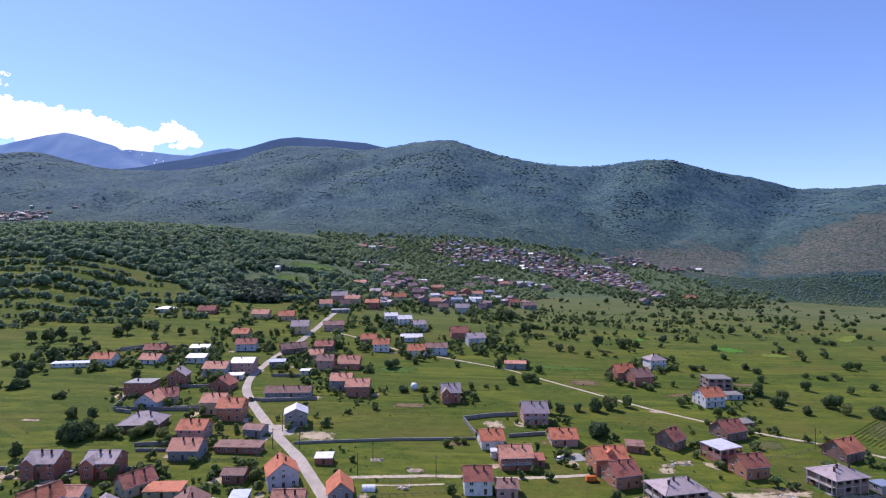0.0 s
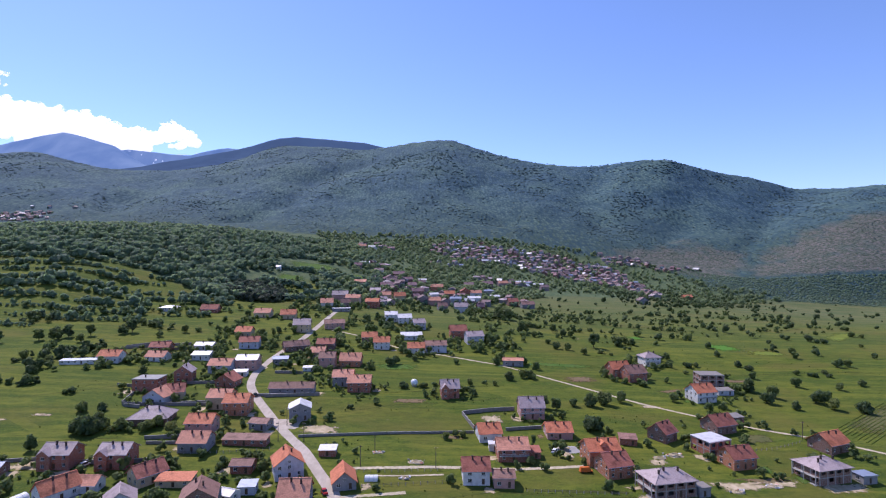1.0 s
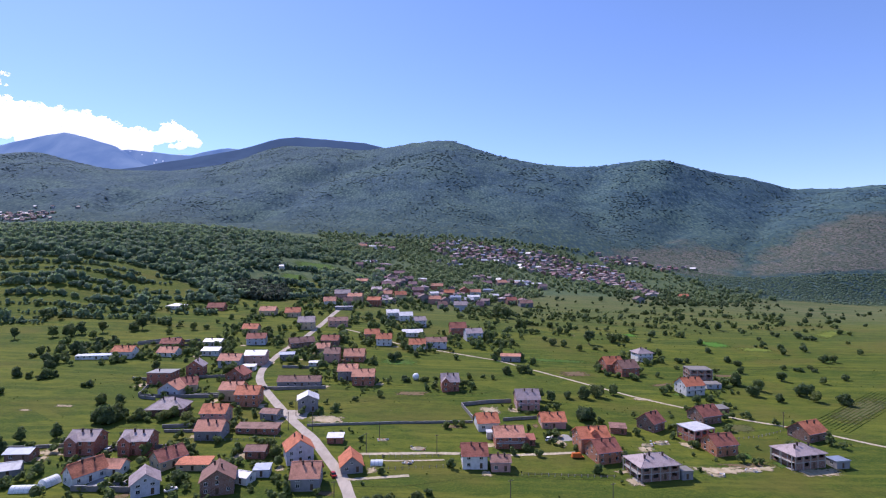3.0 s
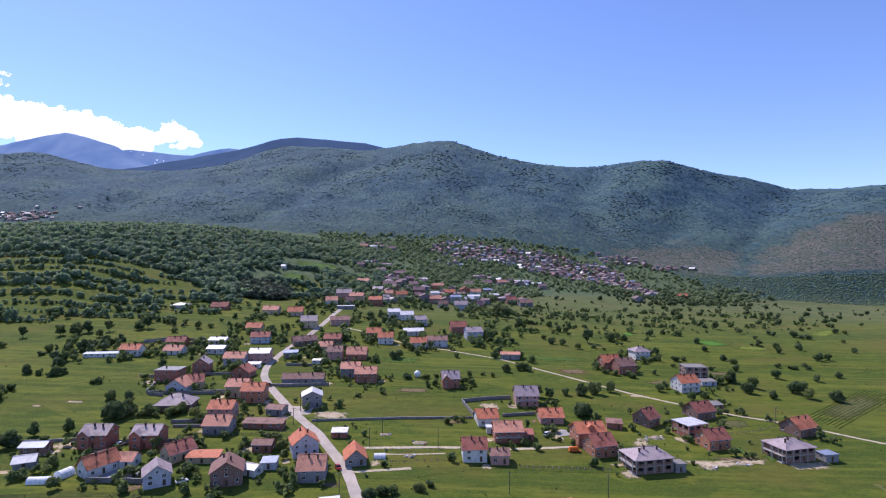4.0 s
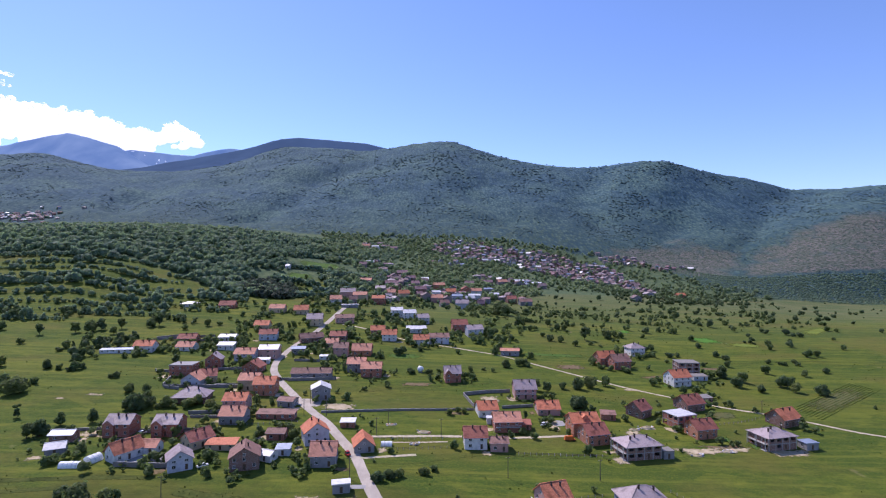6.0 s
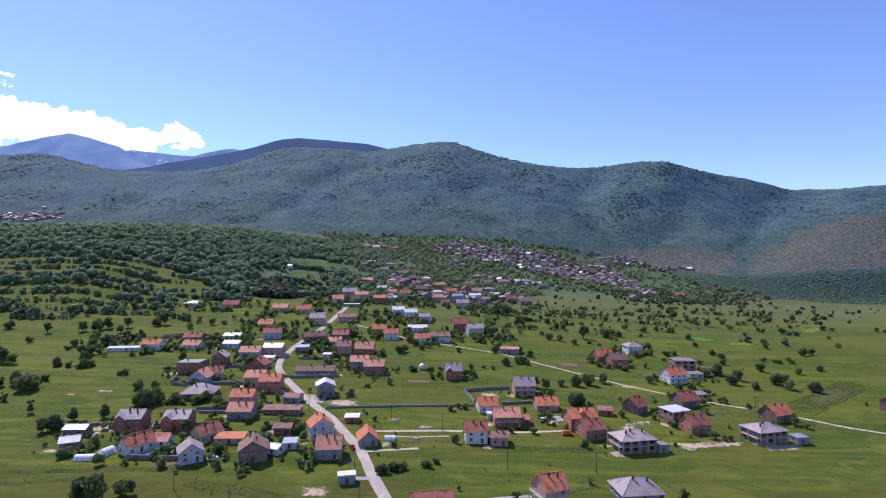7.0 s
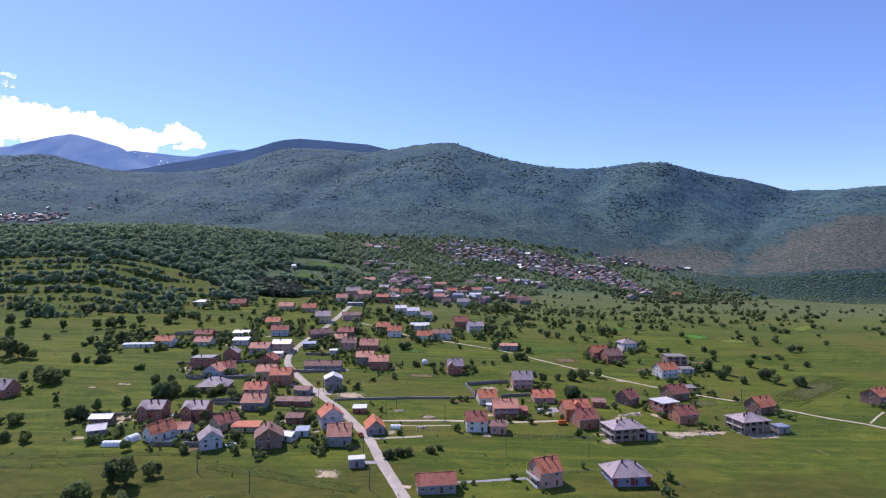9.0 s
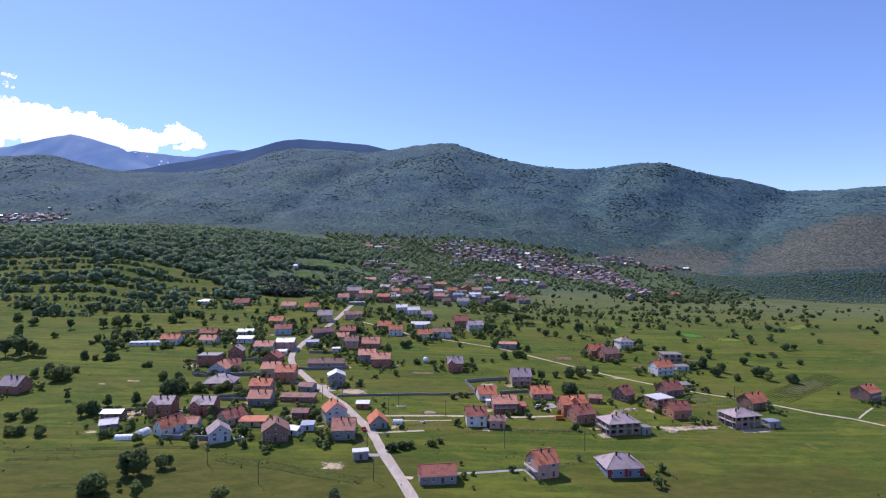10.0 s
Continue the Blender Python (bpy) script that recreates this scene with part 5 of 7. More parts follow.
plot("field", "bare brown earth scrape", M["soil"], 130.2, 295.0, 26, 6, 20, ragged=0.3, seed=32)
plot("field", "bare brown earth beside the unfinished house", M["soil"], 181.1, 318.2, 28, 8, 4, ragged=0.3, seed=33)
plot("field", "patch of dry bare earth", M["sand"], -183.9, 233.9, 10, 4, 0, ragged=0.35, seed=34)
plot("field", "patch of dry bare earth", M["sand"], -181.5, 234.0, 8, 4, 0, ragged=0.35, seed=35)
plot("field", "patch of dry bare earth", M["sand"], -196.9, 227.5, 7, 3, 0, ragged=0.35, seed=36)
plot("field", "mown green meadow strip", M["lush"], 78.7, 344.4, 70, 14, -4, seed=37)
plot("field", "mown green meadow strip", M["lush"], -30.1, 328.1, 40, 20, 2, seed=38)
plot("field", "green clearing on the wooded hill", M["lush"], -186.0, 752.0, 104, 62, 32, ragged=0.2, lift=0.5, seed=39)
plot("field", "green clearing on the wooded hill", M["lush"], -196.0, 667.0, 50, 44, 0, ragged=0.2, lift=0.5, seed=40)
plot("field", "green clearing below the wooded hill", M["lush"], -118.0, 736.0, 44, 52, -20, ragged=0.2, lift=0.5, seed=44)
plot("field", "heap-strewn building rubble ground", M["sand"], 85.2, 202.9, 10, 8, 0, ragged=0.35, seed=41)
plot("field", "pale gravel pull-in", M["sand"], 108.0, 267.2, 14, 6, 0, ragged=0.35, seed=42)
plot("field", "dry fenced plot", M["plough"], 140.4, 229.6, 22, 14, 10, seed=43)
ribbon("field_edge", "overgrown dark ditch across the meadow", M["rough"], [(-93.7, 139.9), (-82.7, 137.6), (-70.8, 135.3), (-56.4, 130.6), (-42.7, 126.5), (-32.9, 124.2)], 7.0, 0.06, "field edge")
ribbon("field_edge", "dark strip of tall weeds along the last gardens", M["rough"], [(-183.2, 143.2), (-165.0, 143.3), (-145.9, 145.7), (-126.5, 148.1), (-108.1, 148.7)], 4.0, 0.06, "field edge")
ribbon("field_edge", "rough dark grass round a hay meadow", M["rough"], [(-173.1, 133.8), (-163.6, 135.6), (-153.0, 136.2), (-140.0, 139.2), (-128.0, 141.0)], 3.5, 0.06, "field edge")
ribbon("field_edge", "rough dark grass by the lane and the gardens", M["rough"], [(30.0, 178.0), (48.8, 178.0), (66.0, 178.5)], 2.5, 0.06, "field edge")
ribbon("field_edge", "rough dark grass along a field edge", M["rough"], [(-146.6, 113.8), (-133.2, 114.5), (-119.0, 120.4), (-106.1, 126.9), (-93.7, 132.3)], 3.4, 0.05, "field edge")
ribbon("field_edge", "rough dark grass along a field edge", M["rough"], [(-32.7, 164.3), (-15.2, 165.0), (15.9, 176.3), (41.8, 174.0), (68.2, 175.2)], 0.7, 0.05, "field edge")
ribbon("field_edge", "rough dark grass along a field edge", M["rough"], [(41.2, 140.4), (47.6, 143.9), (57.3, 145.7)], 0.7, 0.05, "field edge")
ribbon("field_edge", "rough dark grass along a field edge", M["rough"], [(79.4, 149.3), (82.6, 142.8), (86.1, 132.8)], 0.7, 0.05, "field edge")
ribbon("field_edge", "rough dark grass along a field edge", M["rough"], [(99.7, 537.3), (159.4, 508.0), (212.5, 481.0), (255.7, 466.4), (295.4, 451.2)], 1.1, 0.05, "field edge")
ribbon("field_edge", "rough dark grass along a field edge", M["rough"], [(98.6, 363.9), (155.4, 400.1), (223.2, 451.0), (293.4, 487.8)], 0.9, 0.05, "field edge")
ribbon("field_edge", "rough dark grass along a field edge", M["rough"], [(184.7, 330.6), (221.4, 338.3), (262.4, 344.9), (284.0, 340.9)], 1.1, 0.05, "field edge")
ribbon("field_edge", "rough dark grass along a field edge", M["rough"], [(268.7, 639.3), (322.8, 588.7), (377.8, 558.8), (415.2, 498.2)], 1.1, 0.05, "field edge")
ribbon("field_edge", "rough dark grass along a field edge", M["rough"], [(-49.0, 247.3), (-23.8, 260.3), (4.0, 265.1), (33.5, 274.6)], 0.9, 0.05, "field edge")
ribbon("field_edge", "rough dark grass along a field edge", M["rough"], [(-37.1, 276.2), (-7.8, 282.8), (23.3, 294.7), (36.0, 295.3)], 0.9, 0.05, "field edge")
ribbon("field_edge", "rough dark grass along a field edge", M["rough"], [(-213.8, 254.4), (-193.6, 263.9), (-173.5, 276.9)], 0.9, 0.05, "field edge")
ribbon("field_edge", "rough dark grass along a field edge", M["rough"], [(-190.0, 275.1), (-178.7, 285.2), (-169.7, 288.2)], 0.7, 0.05, "field edge")
ribbon("field_edge", "rough dark grass along a field edge", M["rough"], [(-171.1, 203.8), (-153.2, 209.2), (-132.4, 211.6)], 0.9, 0.05, "field edge")
plot("yard", "trodden pale yard beside the house", M["sand"], -131.8, 181.4, 8.4, 8.9, 2, ragged=.3, lift=.08, category="yard", seed=57)
plot("yard", "trodden pale yard beside the house", M["sand"], -105.7, 202.6, 5.1, 6.1, 0, ragged=.3, lift=.08, category="yard", seed=58)
plot("yard", "trodden pale yard beside the house", M["sand"], -75.6, 220.5, 7.5, 7.2, -10, ragged=.3, lift=.08, category="yard", seed=59)
plot("yard", "trodden pale yard beside the house", M["sand"], -141.7, 258.4, 8.5, 6.4, 20, ragged=.3, lift=.08, category="yard", seed=60)
plot("yard", "trodden pale yard beside the house", M["sand"], -163.9, 266.4, 8.9, 9.5, 0, ragged=.3, lift=.08, category="yard", seed=61)
plot("yard", "dug garden bed beside the house", M["soil"], -137.3, 283.5, 5.3, 6.5, 8, ragged=.3, lift=.08, category="yard", seed=62)
plot("yard", "trodden pale yard beside the house", M["sand"], -115.6, 245.3, 6.2, 9.1, 0, ragged=.3, lift=.08, category="yard", seed=63)
plot("yard", "trodden pale yard beside the house", M["sand"], -90.0, 240.2, 5.2, 9.9, 2, ragged=.3, lift=.08, category="yard", seed=64)
plot("yard", "dug garden bed beside the house", M["soil"], -124.2, 301.9, 6.5, 9.2, 0, ragged=.3, lift=.08, category="yard", seed=65)
plot("yard", "trodden pale yard beside the house", M["sand"], -162.0, 325.4, 8.0, 9.6, 0, ragged=.3, lift=.08, category="yard", seed=66)
plot("yard", "dug garden bed beside the house", M["soil"], -154.2, 348.7, 8.1, 5.5, 0, ragged=.3, lift=.08, category="yard", seed=67)
plot("yard", "trodden pale yard beside the house", M["sand"], -109.4, 315.4, 5.8, 7.6, 4, ragged=.3, lift=.08, category="yard", seed=68)
plot("yard", "trodden pale yard beside the house", M["sand"], -142.6, 355.2, 6.2, 6.6, 8, ragged=.3, lift=.08, category="yard", seed=69)
plot("yard", "mown garden lawn beside the house", M["lush"], -60.6, 239.8, 5.1, 8.7, 14, ragged=.3, lift=.08, category="yard", seed=70)
plot("yard", "trodden pale yard beside the house", M["sand"], -66.4, 272.0, 8.9, 8.2, 2, ragged=.3, lift=.08, category="yard", seed=71)
plot("yard", "trodden pale yard beside the house", M["sand"], -36.5, 280.6, 7.5, 8.9, 2, ragged=.3, lift=.08, category="yard", seed=72)
plot("yard", "trodden pale yard beside the house", M["sand"], -66.4, 326.6, 6.8, 10.0, 0, ragged=.3, lift=.08, category="yard", seed=73)
plot("yard", "dug garden bed beside the house", M["soil"], -64.5, 321.8, 6.9, 6.5, 2, ragged=.3, lift=.08, category="yard", seed=74)
plot("yard", "trodden pale yard beside the house", M["sand"], -90.3, 362.5, 7.5, 7.5, 0, ragged=.3, lift=.08, category="yard", seed=75)
plot("yard", "dug garden bed beside the house", M["soil"], -89.8, 341.2, 5.3, 9.0, 0, ragged=.3, lift=.08, category="yard", seed=76)
plot("yard", "dug garden bed beside the house", M["soil"], -111.5, 353.0, 8.3, 6.3, 28, ragged=.3, lift=.08, category="yard", seed=77)
plot("yard", "trodden pale yard beside the house", M["sand"], -94.5, 325.9, 7.3, 5.1, 10, ragged=.3, lift=.08, category="yard", seed=78)
plot("yard", "dug garden bed beside the house", M["soil"], -142.4, 390.0, 8.3, 8.2, 0, ragged=.3, lift=.08, category="yard", seed=79)
plot("yard", "mown garden lawn beside the house", M["lush"], -48.2, 389.4, 6.4, 9.2, 6, ragged=.3, lift=.08, category="yard", seed=80)
plot("yard", "trodden pale yard beside the house", M["sand"], -35.3, 369.1, 7.1, 5.8, 2, ragged=.3, lift=.08, category="yard", seed=81)
plot("yard", "mown garden lawn beside the house", M["lush"], -11.6, 364.8, 5.7, 8.9, 2, ragged=.3, lift=.08, category="yard", seed=82)
plot("yard", "dug garden bed beside the house", M["soil"], 3.9, 368.3, 7.9, 5.1, 4, ragged=.3, lift=.08, category="yard", seed=83)
plot("yard", "trodden pale yard beside the house", M["sand"], 35.4, 245.1, 8.9, 9.9, 2, ragged=.3, lift=.08, category="yard", seed=84)
plot("yard", "trodden pale yard beside the house", M["sand"], 19.7, 203.0, 7.2, 7.1, 3, ragged=.3, lift=.08, category="yard", seed=85)
plot("yard", "dug garden bed beside the house", M["soil"], 42.8, 225.5, 5.0, 7.0, 2, ragged=.3, lift=.08, category="yard", seed=86)
plot("yard", "dug garden bed beside the house", M["soil"], 72.2, 199.5, 8.9, 7.7, 8, ragged=.3, lift=.08, category="yard", seed=87)
plot("yard", "dug garden bed beside the house", M["soil"], 71.9, 192.6, 8.8, 9.1, 16, ragged=.3, lift=.08, category="yard", seed=88)
plot("yard", "mown garden lawn beside the house", M["lush"], 18.7, 184.1, 7.3, 9.8, 2, ragged=.3, lift=.08, category="yard", seed=89)
plot("yard", "trodden pale yard beside the house", M["sand"], 16.0, 177.2, 6.5, 6.6, 0, ragged=.3, lift=.08, category="yard", seed=90)
plot("yard", "mown garden lawn beside the house", M["lush"], 37.2, 337.9, 6.7, 9.9, -6, ragged=.3, lift=.08, category="yard", seed=91)
plot("yard", "trodden pale yard beside the house", M["sand"], 119.4, 324.6, 7.4, 6.3, 12, ragged=.3, lift=.08, category="yard", seed=92)
plot("yard", "dug garden bed beside the house", M["soil"], 123.4, 317.9, 7.0, 6.4, 14, ragged=.3, lift=.08, category="yard", seed=93)
plot("yard", "trodden pale yard beside the house", M["sand"], 133.2, 345.0, 6.2, 8.9, 10, ragged=.3, lift=.08, category="yard", seed=94)
plot("yard", "trodden pale yard beside the house", M["sand"], 70.3, 174.0, 8.7, 8.9, 12, ragged=.3, lift=.08, category="yard", seed=95)
plot("yard", "mown garden lawn beside the house", M["lush"], 132.1, 276.9, 7.4, 7.4, 14, ragged=.3, lift=.08, category="yard", seed=96)
plot("yard", "dug garden bed beside the house", M["soil"], 149.3, 305.5, 7.1, 6.7, -4, ragged=.3, lift=.08, category="yard", seed=97)
plot("yard", "trodden pale yard beside the house", M["sand"], 121.2, 233.8, 5.1, 6.3, 20, ragged=.3, lift=.08, category="yard", seed=98)
plot("yard", "trodden pale yard beside the house", M["sand"], 105.2, 208.1, 6.7, 9.0, 20, ragged=.3, lift=.08, category="yard", seed=99)
plot("yard", "mown garden lawn beside the house", M["lush"], 125.8, 199.3, 6.6, 9.3, 14, ragged=.3, lift=.08, category="yard", seed=100)
plot("yard", "mown garden lawn beside the house", M["lush"], 134.9, 191.5, 7.3, 8.2, 14, ragged=.3, lift=.08, category="yard", seed=101)
plot("yard", "mown garden lawn beside the house", M["lush"], 247.6, 235.8, 8.9, 7.7, 26, ragged=.3, lift=.08, category="yard", seed=102)
plot("yard", "trodden pale yard beside the house", M["sand"], -240.5, 211.9, 8.2, 8.3, -6, ragged=.3, lift=.08, category="yard", seed=103)
plot("yard", "trodden pale yard beside the house", M["sand"], -127.5, 166.5, 5.5, 5.6, 0, ragged=.3, lift=.08, category="yard", seed=104)
plot("yard", "dug garden bed beside the house", M["soil"], -106.6, 153.6, 7.8, 7.2, 30, ragged=.3, lift=.08, category="yard", seed=105)
plot("yard", "trodden pale yard beside the house", M["sand"], -79.3, 185.9, 7.6, 8.7, 0, ragged=.3, lift=.08, category="yard", seed=106)
plot("yard", "trodden pale yard beside the house", M["sand"], -61.2, 175.9, 5.0, 5.5, 24, ragged=.3, lift=.08, category="yard", seed=107)
plot("yard", "dug garden bed beside the house", M["soil"], -40.6, 159.0, 8.7, 5.7, 4, ragged=.3, lift=.08, category="yard", seed=108)
plot("yard", "trodden pale yard beside the house", M["sand"], -27.0, 176.6, 6.1, 7.8, 14, ragged=.3, lift=.08, category="yard", seed=109)
plot("yard", "trodden pale yard beside the house", M["sand"], -152.7, 178.9, 8.5, 7.3, 4, ragged=.3, lift=.08, category="yard", seed=110)
plot("yard", "trodden pale yard beside the house", M["sand"], -158.4, 161.8, 7.3, 5.2, 24, ragged=.3, lift=.08, category="yard", seed=111)

# ---- houses of the near village ----
house(-140.2, 187.2, 2, 10.5, 9, 5.4, 2.7, "b", "brick", "slate")
house(-120.4, 188.4, 2, 10.5, 9, 5.4, 2.7, "b", "brick", "slate")
house(-130.4, 230.0, 6, 16, 12, 3, 4, "h", "brown", "slate")
house(-103.4, 219.7, 0, 11, 9, 5, 2.8, "g", "pink", "red")
house(-98.2, 203.3, 0, 11, 9, 3.9, 3, "g", "grey", "salmon")
house(-80.6, 209.0, -2, 18, 5, 2.3, 0.9, "s", "brick", "umber", chimneys=0)
house(-80.2, 225.8, -10, 8, 7, 3, 1.2, "g", "grey", "umber", chimneys=0)
house(-140.8, 255.4, -6, 11, 11, 3.4, 3.5, "x", "bluish", "salmon")
house(-136.5, 261.8, 20, 9, 9, 3.6, 3.2, "g", "cream", "maroon")
house(-155.9, 273.2, 0, 13, 10, 6, 0.4, "f", "brick", "concrete", chimneys=1)
house(-144.6, 288.6, 8, 9, 9, 5.6, 3.2, "x", "brick", "slate")
house(-107.9, 250.3, 0, 10.5, 10, 5.6, 2.8, "g", "cream", "salmon")
house(-97.1, 243.3, 2, 11, 10, 5.8, 3.0, "g", "orange", "red")
house(-117.8, 282.8, -8, 11, 9, 3.2, 3.5, "x", "brick", "maroon")
house(-131.7, 307.4, 0, 13, 10, 4.6, 3.0, "g", "bluish", "salmon")
house(-153.9, 331.6, 0, 11, 9, 3.2, 1.6, "g", "white", "tin", chimneys=0)
house(-162.5, 354.1, 0, 12, 8, 3, 1.6, "g", "white", "tin", chimneys=1)
house(-118.8, 315.0, 4, 12.5, 11, 6, 2.2, "g", "pink", "tin", chimneys=1)
house(-135.2, 362.3, 8, 13, 9, 4.5, 3.0, "g", "bluish", "maroon")
house(-118.7, 300.2, 5, 9, 5, 2.4, 0.5, "s", "white", "tin", chimneys=0)
house(-179.7, 325.6, -4, 12, 9, 2.6, 2.8, "g", "white", "salmon")
house(-189.5, 348.1, 0, 13, 8, 2.6, 2.8, "g", "brick", "maroon")
house(-204.8, 319.1, 2, 12.5, 9, 4, 3.0, "g", "white", "red")
house(-220.1, 312.6, 8, 21, 4.5, 2.2, 0.4, "s", "white", "tinblue", chimneys=0)
house(-247.2, 469.2, 6, 14, 10, 2.8, 1.8, "h", "white", "tin", chimneys=0)
house(-211.1, 471.8, 0, 15, 9, 2.8, 3.8, "g", "brick", "maroon", chimneys=1)
house(-66.6, 238.6, 14, 9.5, 9, 5.6, 2.2, "x", "grey", "tin", chimneys=0)
house(-80.1, 273.9, 2, 23, 7.5, 3, 2.2, "g", "grey", "umber")
house(-45.6, 281.2, 2, 12, 10, 5, 3.0, "g", "brick", "salmon")
house(-55.9, 289.5, 2, 11, 9, 5.2, 3.0, "g", "grey", "salmon")
house(-58.8, 329.5, 0, 13, 10, 3.6, 3.8, "g", "orange", "salmon")
house(-72.8, 326.0, 2, 9.5, 9, 5.6, 3.0, "g", "pink", "umber")
house(-83.0, 367.8, 0, 12, 9, 4, 3.0, "g", "brown", "maroon")
house(-83.1, 344.3, 0, 9, 8, 4, 2.8, "g", "cream", "salmon")
house(-102.5, 360.3, 28, 17, 8, 3.4, 3.0, "g", "brown", "umber")
house(-102.6, 326.5, 10, 9, 8, 3.6, 1, "g", "grey", "tinblue", chimneys=0)
house(-81.3, 313.2, 2, 7, 3.5, 2.2, 0.4, "s", "white", "tin", chimneys=0)
house(-113.0, 415.8, 8, 13, 11, 5.8, 4.0, "g", "cream", "slate", chimneys=1)
house(-136.7, 459.5, 8, 13, 10, 4, 3.8, "g", "cream", "red", chimneys=1)
house(-159.7, 461.8, 0, 14, 10, 4, 3.2, "g", "cream", "salmon", chimneys=1)
house(-150.0, 391.8, 0, 11.5, 9, 4, 3.2, "g", "cream", "red", chimneys=1)
house(-90.4, 431.2, 14, 16, 10, 4.6, 2.5, "g", "pink", "umber", chimneys=1)
house(-98.8, 504.2, 6, 17, 6, 3, 0.5, "f", "grey", "tin", chimneys=0)
house(-55.6, 390.9, 6, 11, 9, 4.5, 3.1, "g", "brown", "red", chimneys=1)
house(-44.5, 375.0, 2, 11, 9, 5, 3.2, "g", "white", "red")
house(-47.4, 471.0, 10, 11, 10, 6.4, 2.4, "g", "white", "tin", chimneys=1)
house(-35.1, 467.4, 12, 12, 10, 5, 2.8, "g", "white", "tin", chimneys=0)
house(-21.4, 443.7, 20, 10, 10, 5.6, 2.8, "g", "bluish", "slate", chimneys=1)
house(-25.2, 406.8, 6, 16, 10, 3.2, 2, "g", "white", "tin", chimneys=0)
house(-19.1, 365.1, 2, 11.5, 9, 4.2, 3.2, "g", "white", "red")
house(-5.6, 371.5, 4, 15, 10, 5, 2.5, "g", "bluish", "umber")
house(11.6, 418.0, 8, 13, 11, 6, 3.8, "g", "brick", "maroon", chimneys=1)
house(23.5, 400.4, 14, 13, 10, 6.2, 3.0, "g", "bluish", "slate", chimneys=1)
house(3.3, 276.1, 6, 9.5, 9, 5.2, 3.5, "b", "brick", "slate")
house(42.5, 250.2, 2, 11.5, 10, 5.4, 3.8, "g", "pink", "slate", balcony=True)
house(19.6, 222.9, 8, 9.5, 10, 3.5, 3, "g", "white", "red")
house(27.4, 204.7, 3, 12, 10, 4.8, 3, "g", "brick", "salmon", balcony=True)
house(50.7, 227.3, 2, 11, 9, 3, 3, "g", "pink", "red")
house(62.2, 203.0, 8, 12.5, 10, 6, 3, "g", "orange", "red", dormer=True)
house(64.2, 192.9, 16, 10, 10, 4.6, 3.4, "g", "orange", "maroon")
house(11.7, 184.9, 2, 9.5, 9, 5, 3.2, "g", "white", "maroon")
house(21.5, 182.1, 0, 7.2, 7, 3.6, 1.5, "g", "pink", "umber")
house(45.9, 341.4, -6, 13, 6, 3.6, 1.2, "g", "grey", "salmon", chimneys=0)
house(109.6, 325.2, 12, 12, 10, 5, 3.8, "g", "brick", "red")
house(116.0, 316.2, 14, 12, 11, 5.2, 3.8, "g", "brick", "umber")
house(140.1, 353.0, 10, 11, 10, 5.8, 3, "h", "white", "slate", balcony=True)
house(79.1, 180.5, 12, 15.5, 11, 5.4, 2.7, "h", "brown", "slate", chimneys=3, skeleton=True, side_balcony=True)
house(96.7, 226.6, 35, 8.5, 9, 4, 3.6, "g", "brown", "maroon")
house(140.2, 281.0, 14, 12, 10, 5.4, 3.5, "g", "white", "red", balcony=True)
house(156.9, 305.9, -4, 13, 11, 7.8, 0.4, "f", "brown", "block", chimneys=0, skeleton=True)
house(158.7, 292.5, 4, 9, 5.5, 2.6, 0.4, "s", "bluish", "block", chimneys=0)
house(127.8, 238.9, 20, 11.5, 10, 3.8, 3.6, "g", "brown", "maroon")
house(112.1, 214.7, 20, 11, 10, 5.8, 0.4, "f", "brick", "tin", chimneys=0, skeleton=True)
house(116.3, 202.6, 14, 10.5, 9, 4.4, 3.2, "g", "orange", "maroon")
house(165.4, 220.1, 22, 12, 10, 3.8, 3.7, "g", "brown", "red")
house(143.6, 193.7, 14, 14.5, 11, 5.6, 2.5, "h", "brown", "slate", chimneys=3, skeleton=True, side_balcony=True)
house(34.6, 135.1, 20, 9, 9, 5.6, 3.7, "g", "pink", "red", side_balcony=True)
house(65.7, 139.1, 6, 14.5, 11.5, 3.5, 3.8, "h", "steel", "slate", panels=True)
house(-6.3, 127.3, 8, 13.5, 8.5, 3.2, 2.4, "g", "grey", "maroon", chimneys=0)
house(239.7, 235.7, 26, 11.5, 10, 5.4, 3.2, "g", "brown", "red", balcony=True)
house(-233.7, 212.7, -6, 11, 9.5, 4.2, 4, "g", "brick", "slate")
house(-125.5, 164.3, 60, 11, 7, 3.5, 3.4, "g", "white", "red")
house(-119.5, 170.0, 0, 9, 6, 2.8, 2, "g", "white", "salmon", chimneys=0)
house(-100.9, 157.8, 30, 8.5, 8.5, 4.2, 3, "x", "bluish", "slate", chimneys=0)
house(-103.2, 177.3, 54, 10, 8, 3.4, 3, "g", "cream", "maroon")
house(-92.0, 174.9, 2, 12, 5, 2.2, 1, "s", "cream", "red", chimneys=0)
house(-77.4, 160.7, 18, 10.5, 10, 4.8, 3.4, "x", "brown", "umber")
house(-73.0, 186.1, 0, 7.5, 6, 3, 1.2, "g", "brick", "umber", chimneys=0)
house(-56.5, 184.7, 24, 10, 10, 5.2, 3.6, "x", "bluish", "red")
house(-48.0, 164.6, 4, 9.5, 9, 4.4, 3.8, "g", "grey", "salmon", balcony=False)
house(-35.0, 178.6, 14, 8, 10, 2.6, 3.4, "x", "grey", "red", chimneys=0)
house(-37.3, 143.3, 12, 6, 4, 3, 0.4, "f", "grey", "tin", chimneys=0)
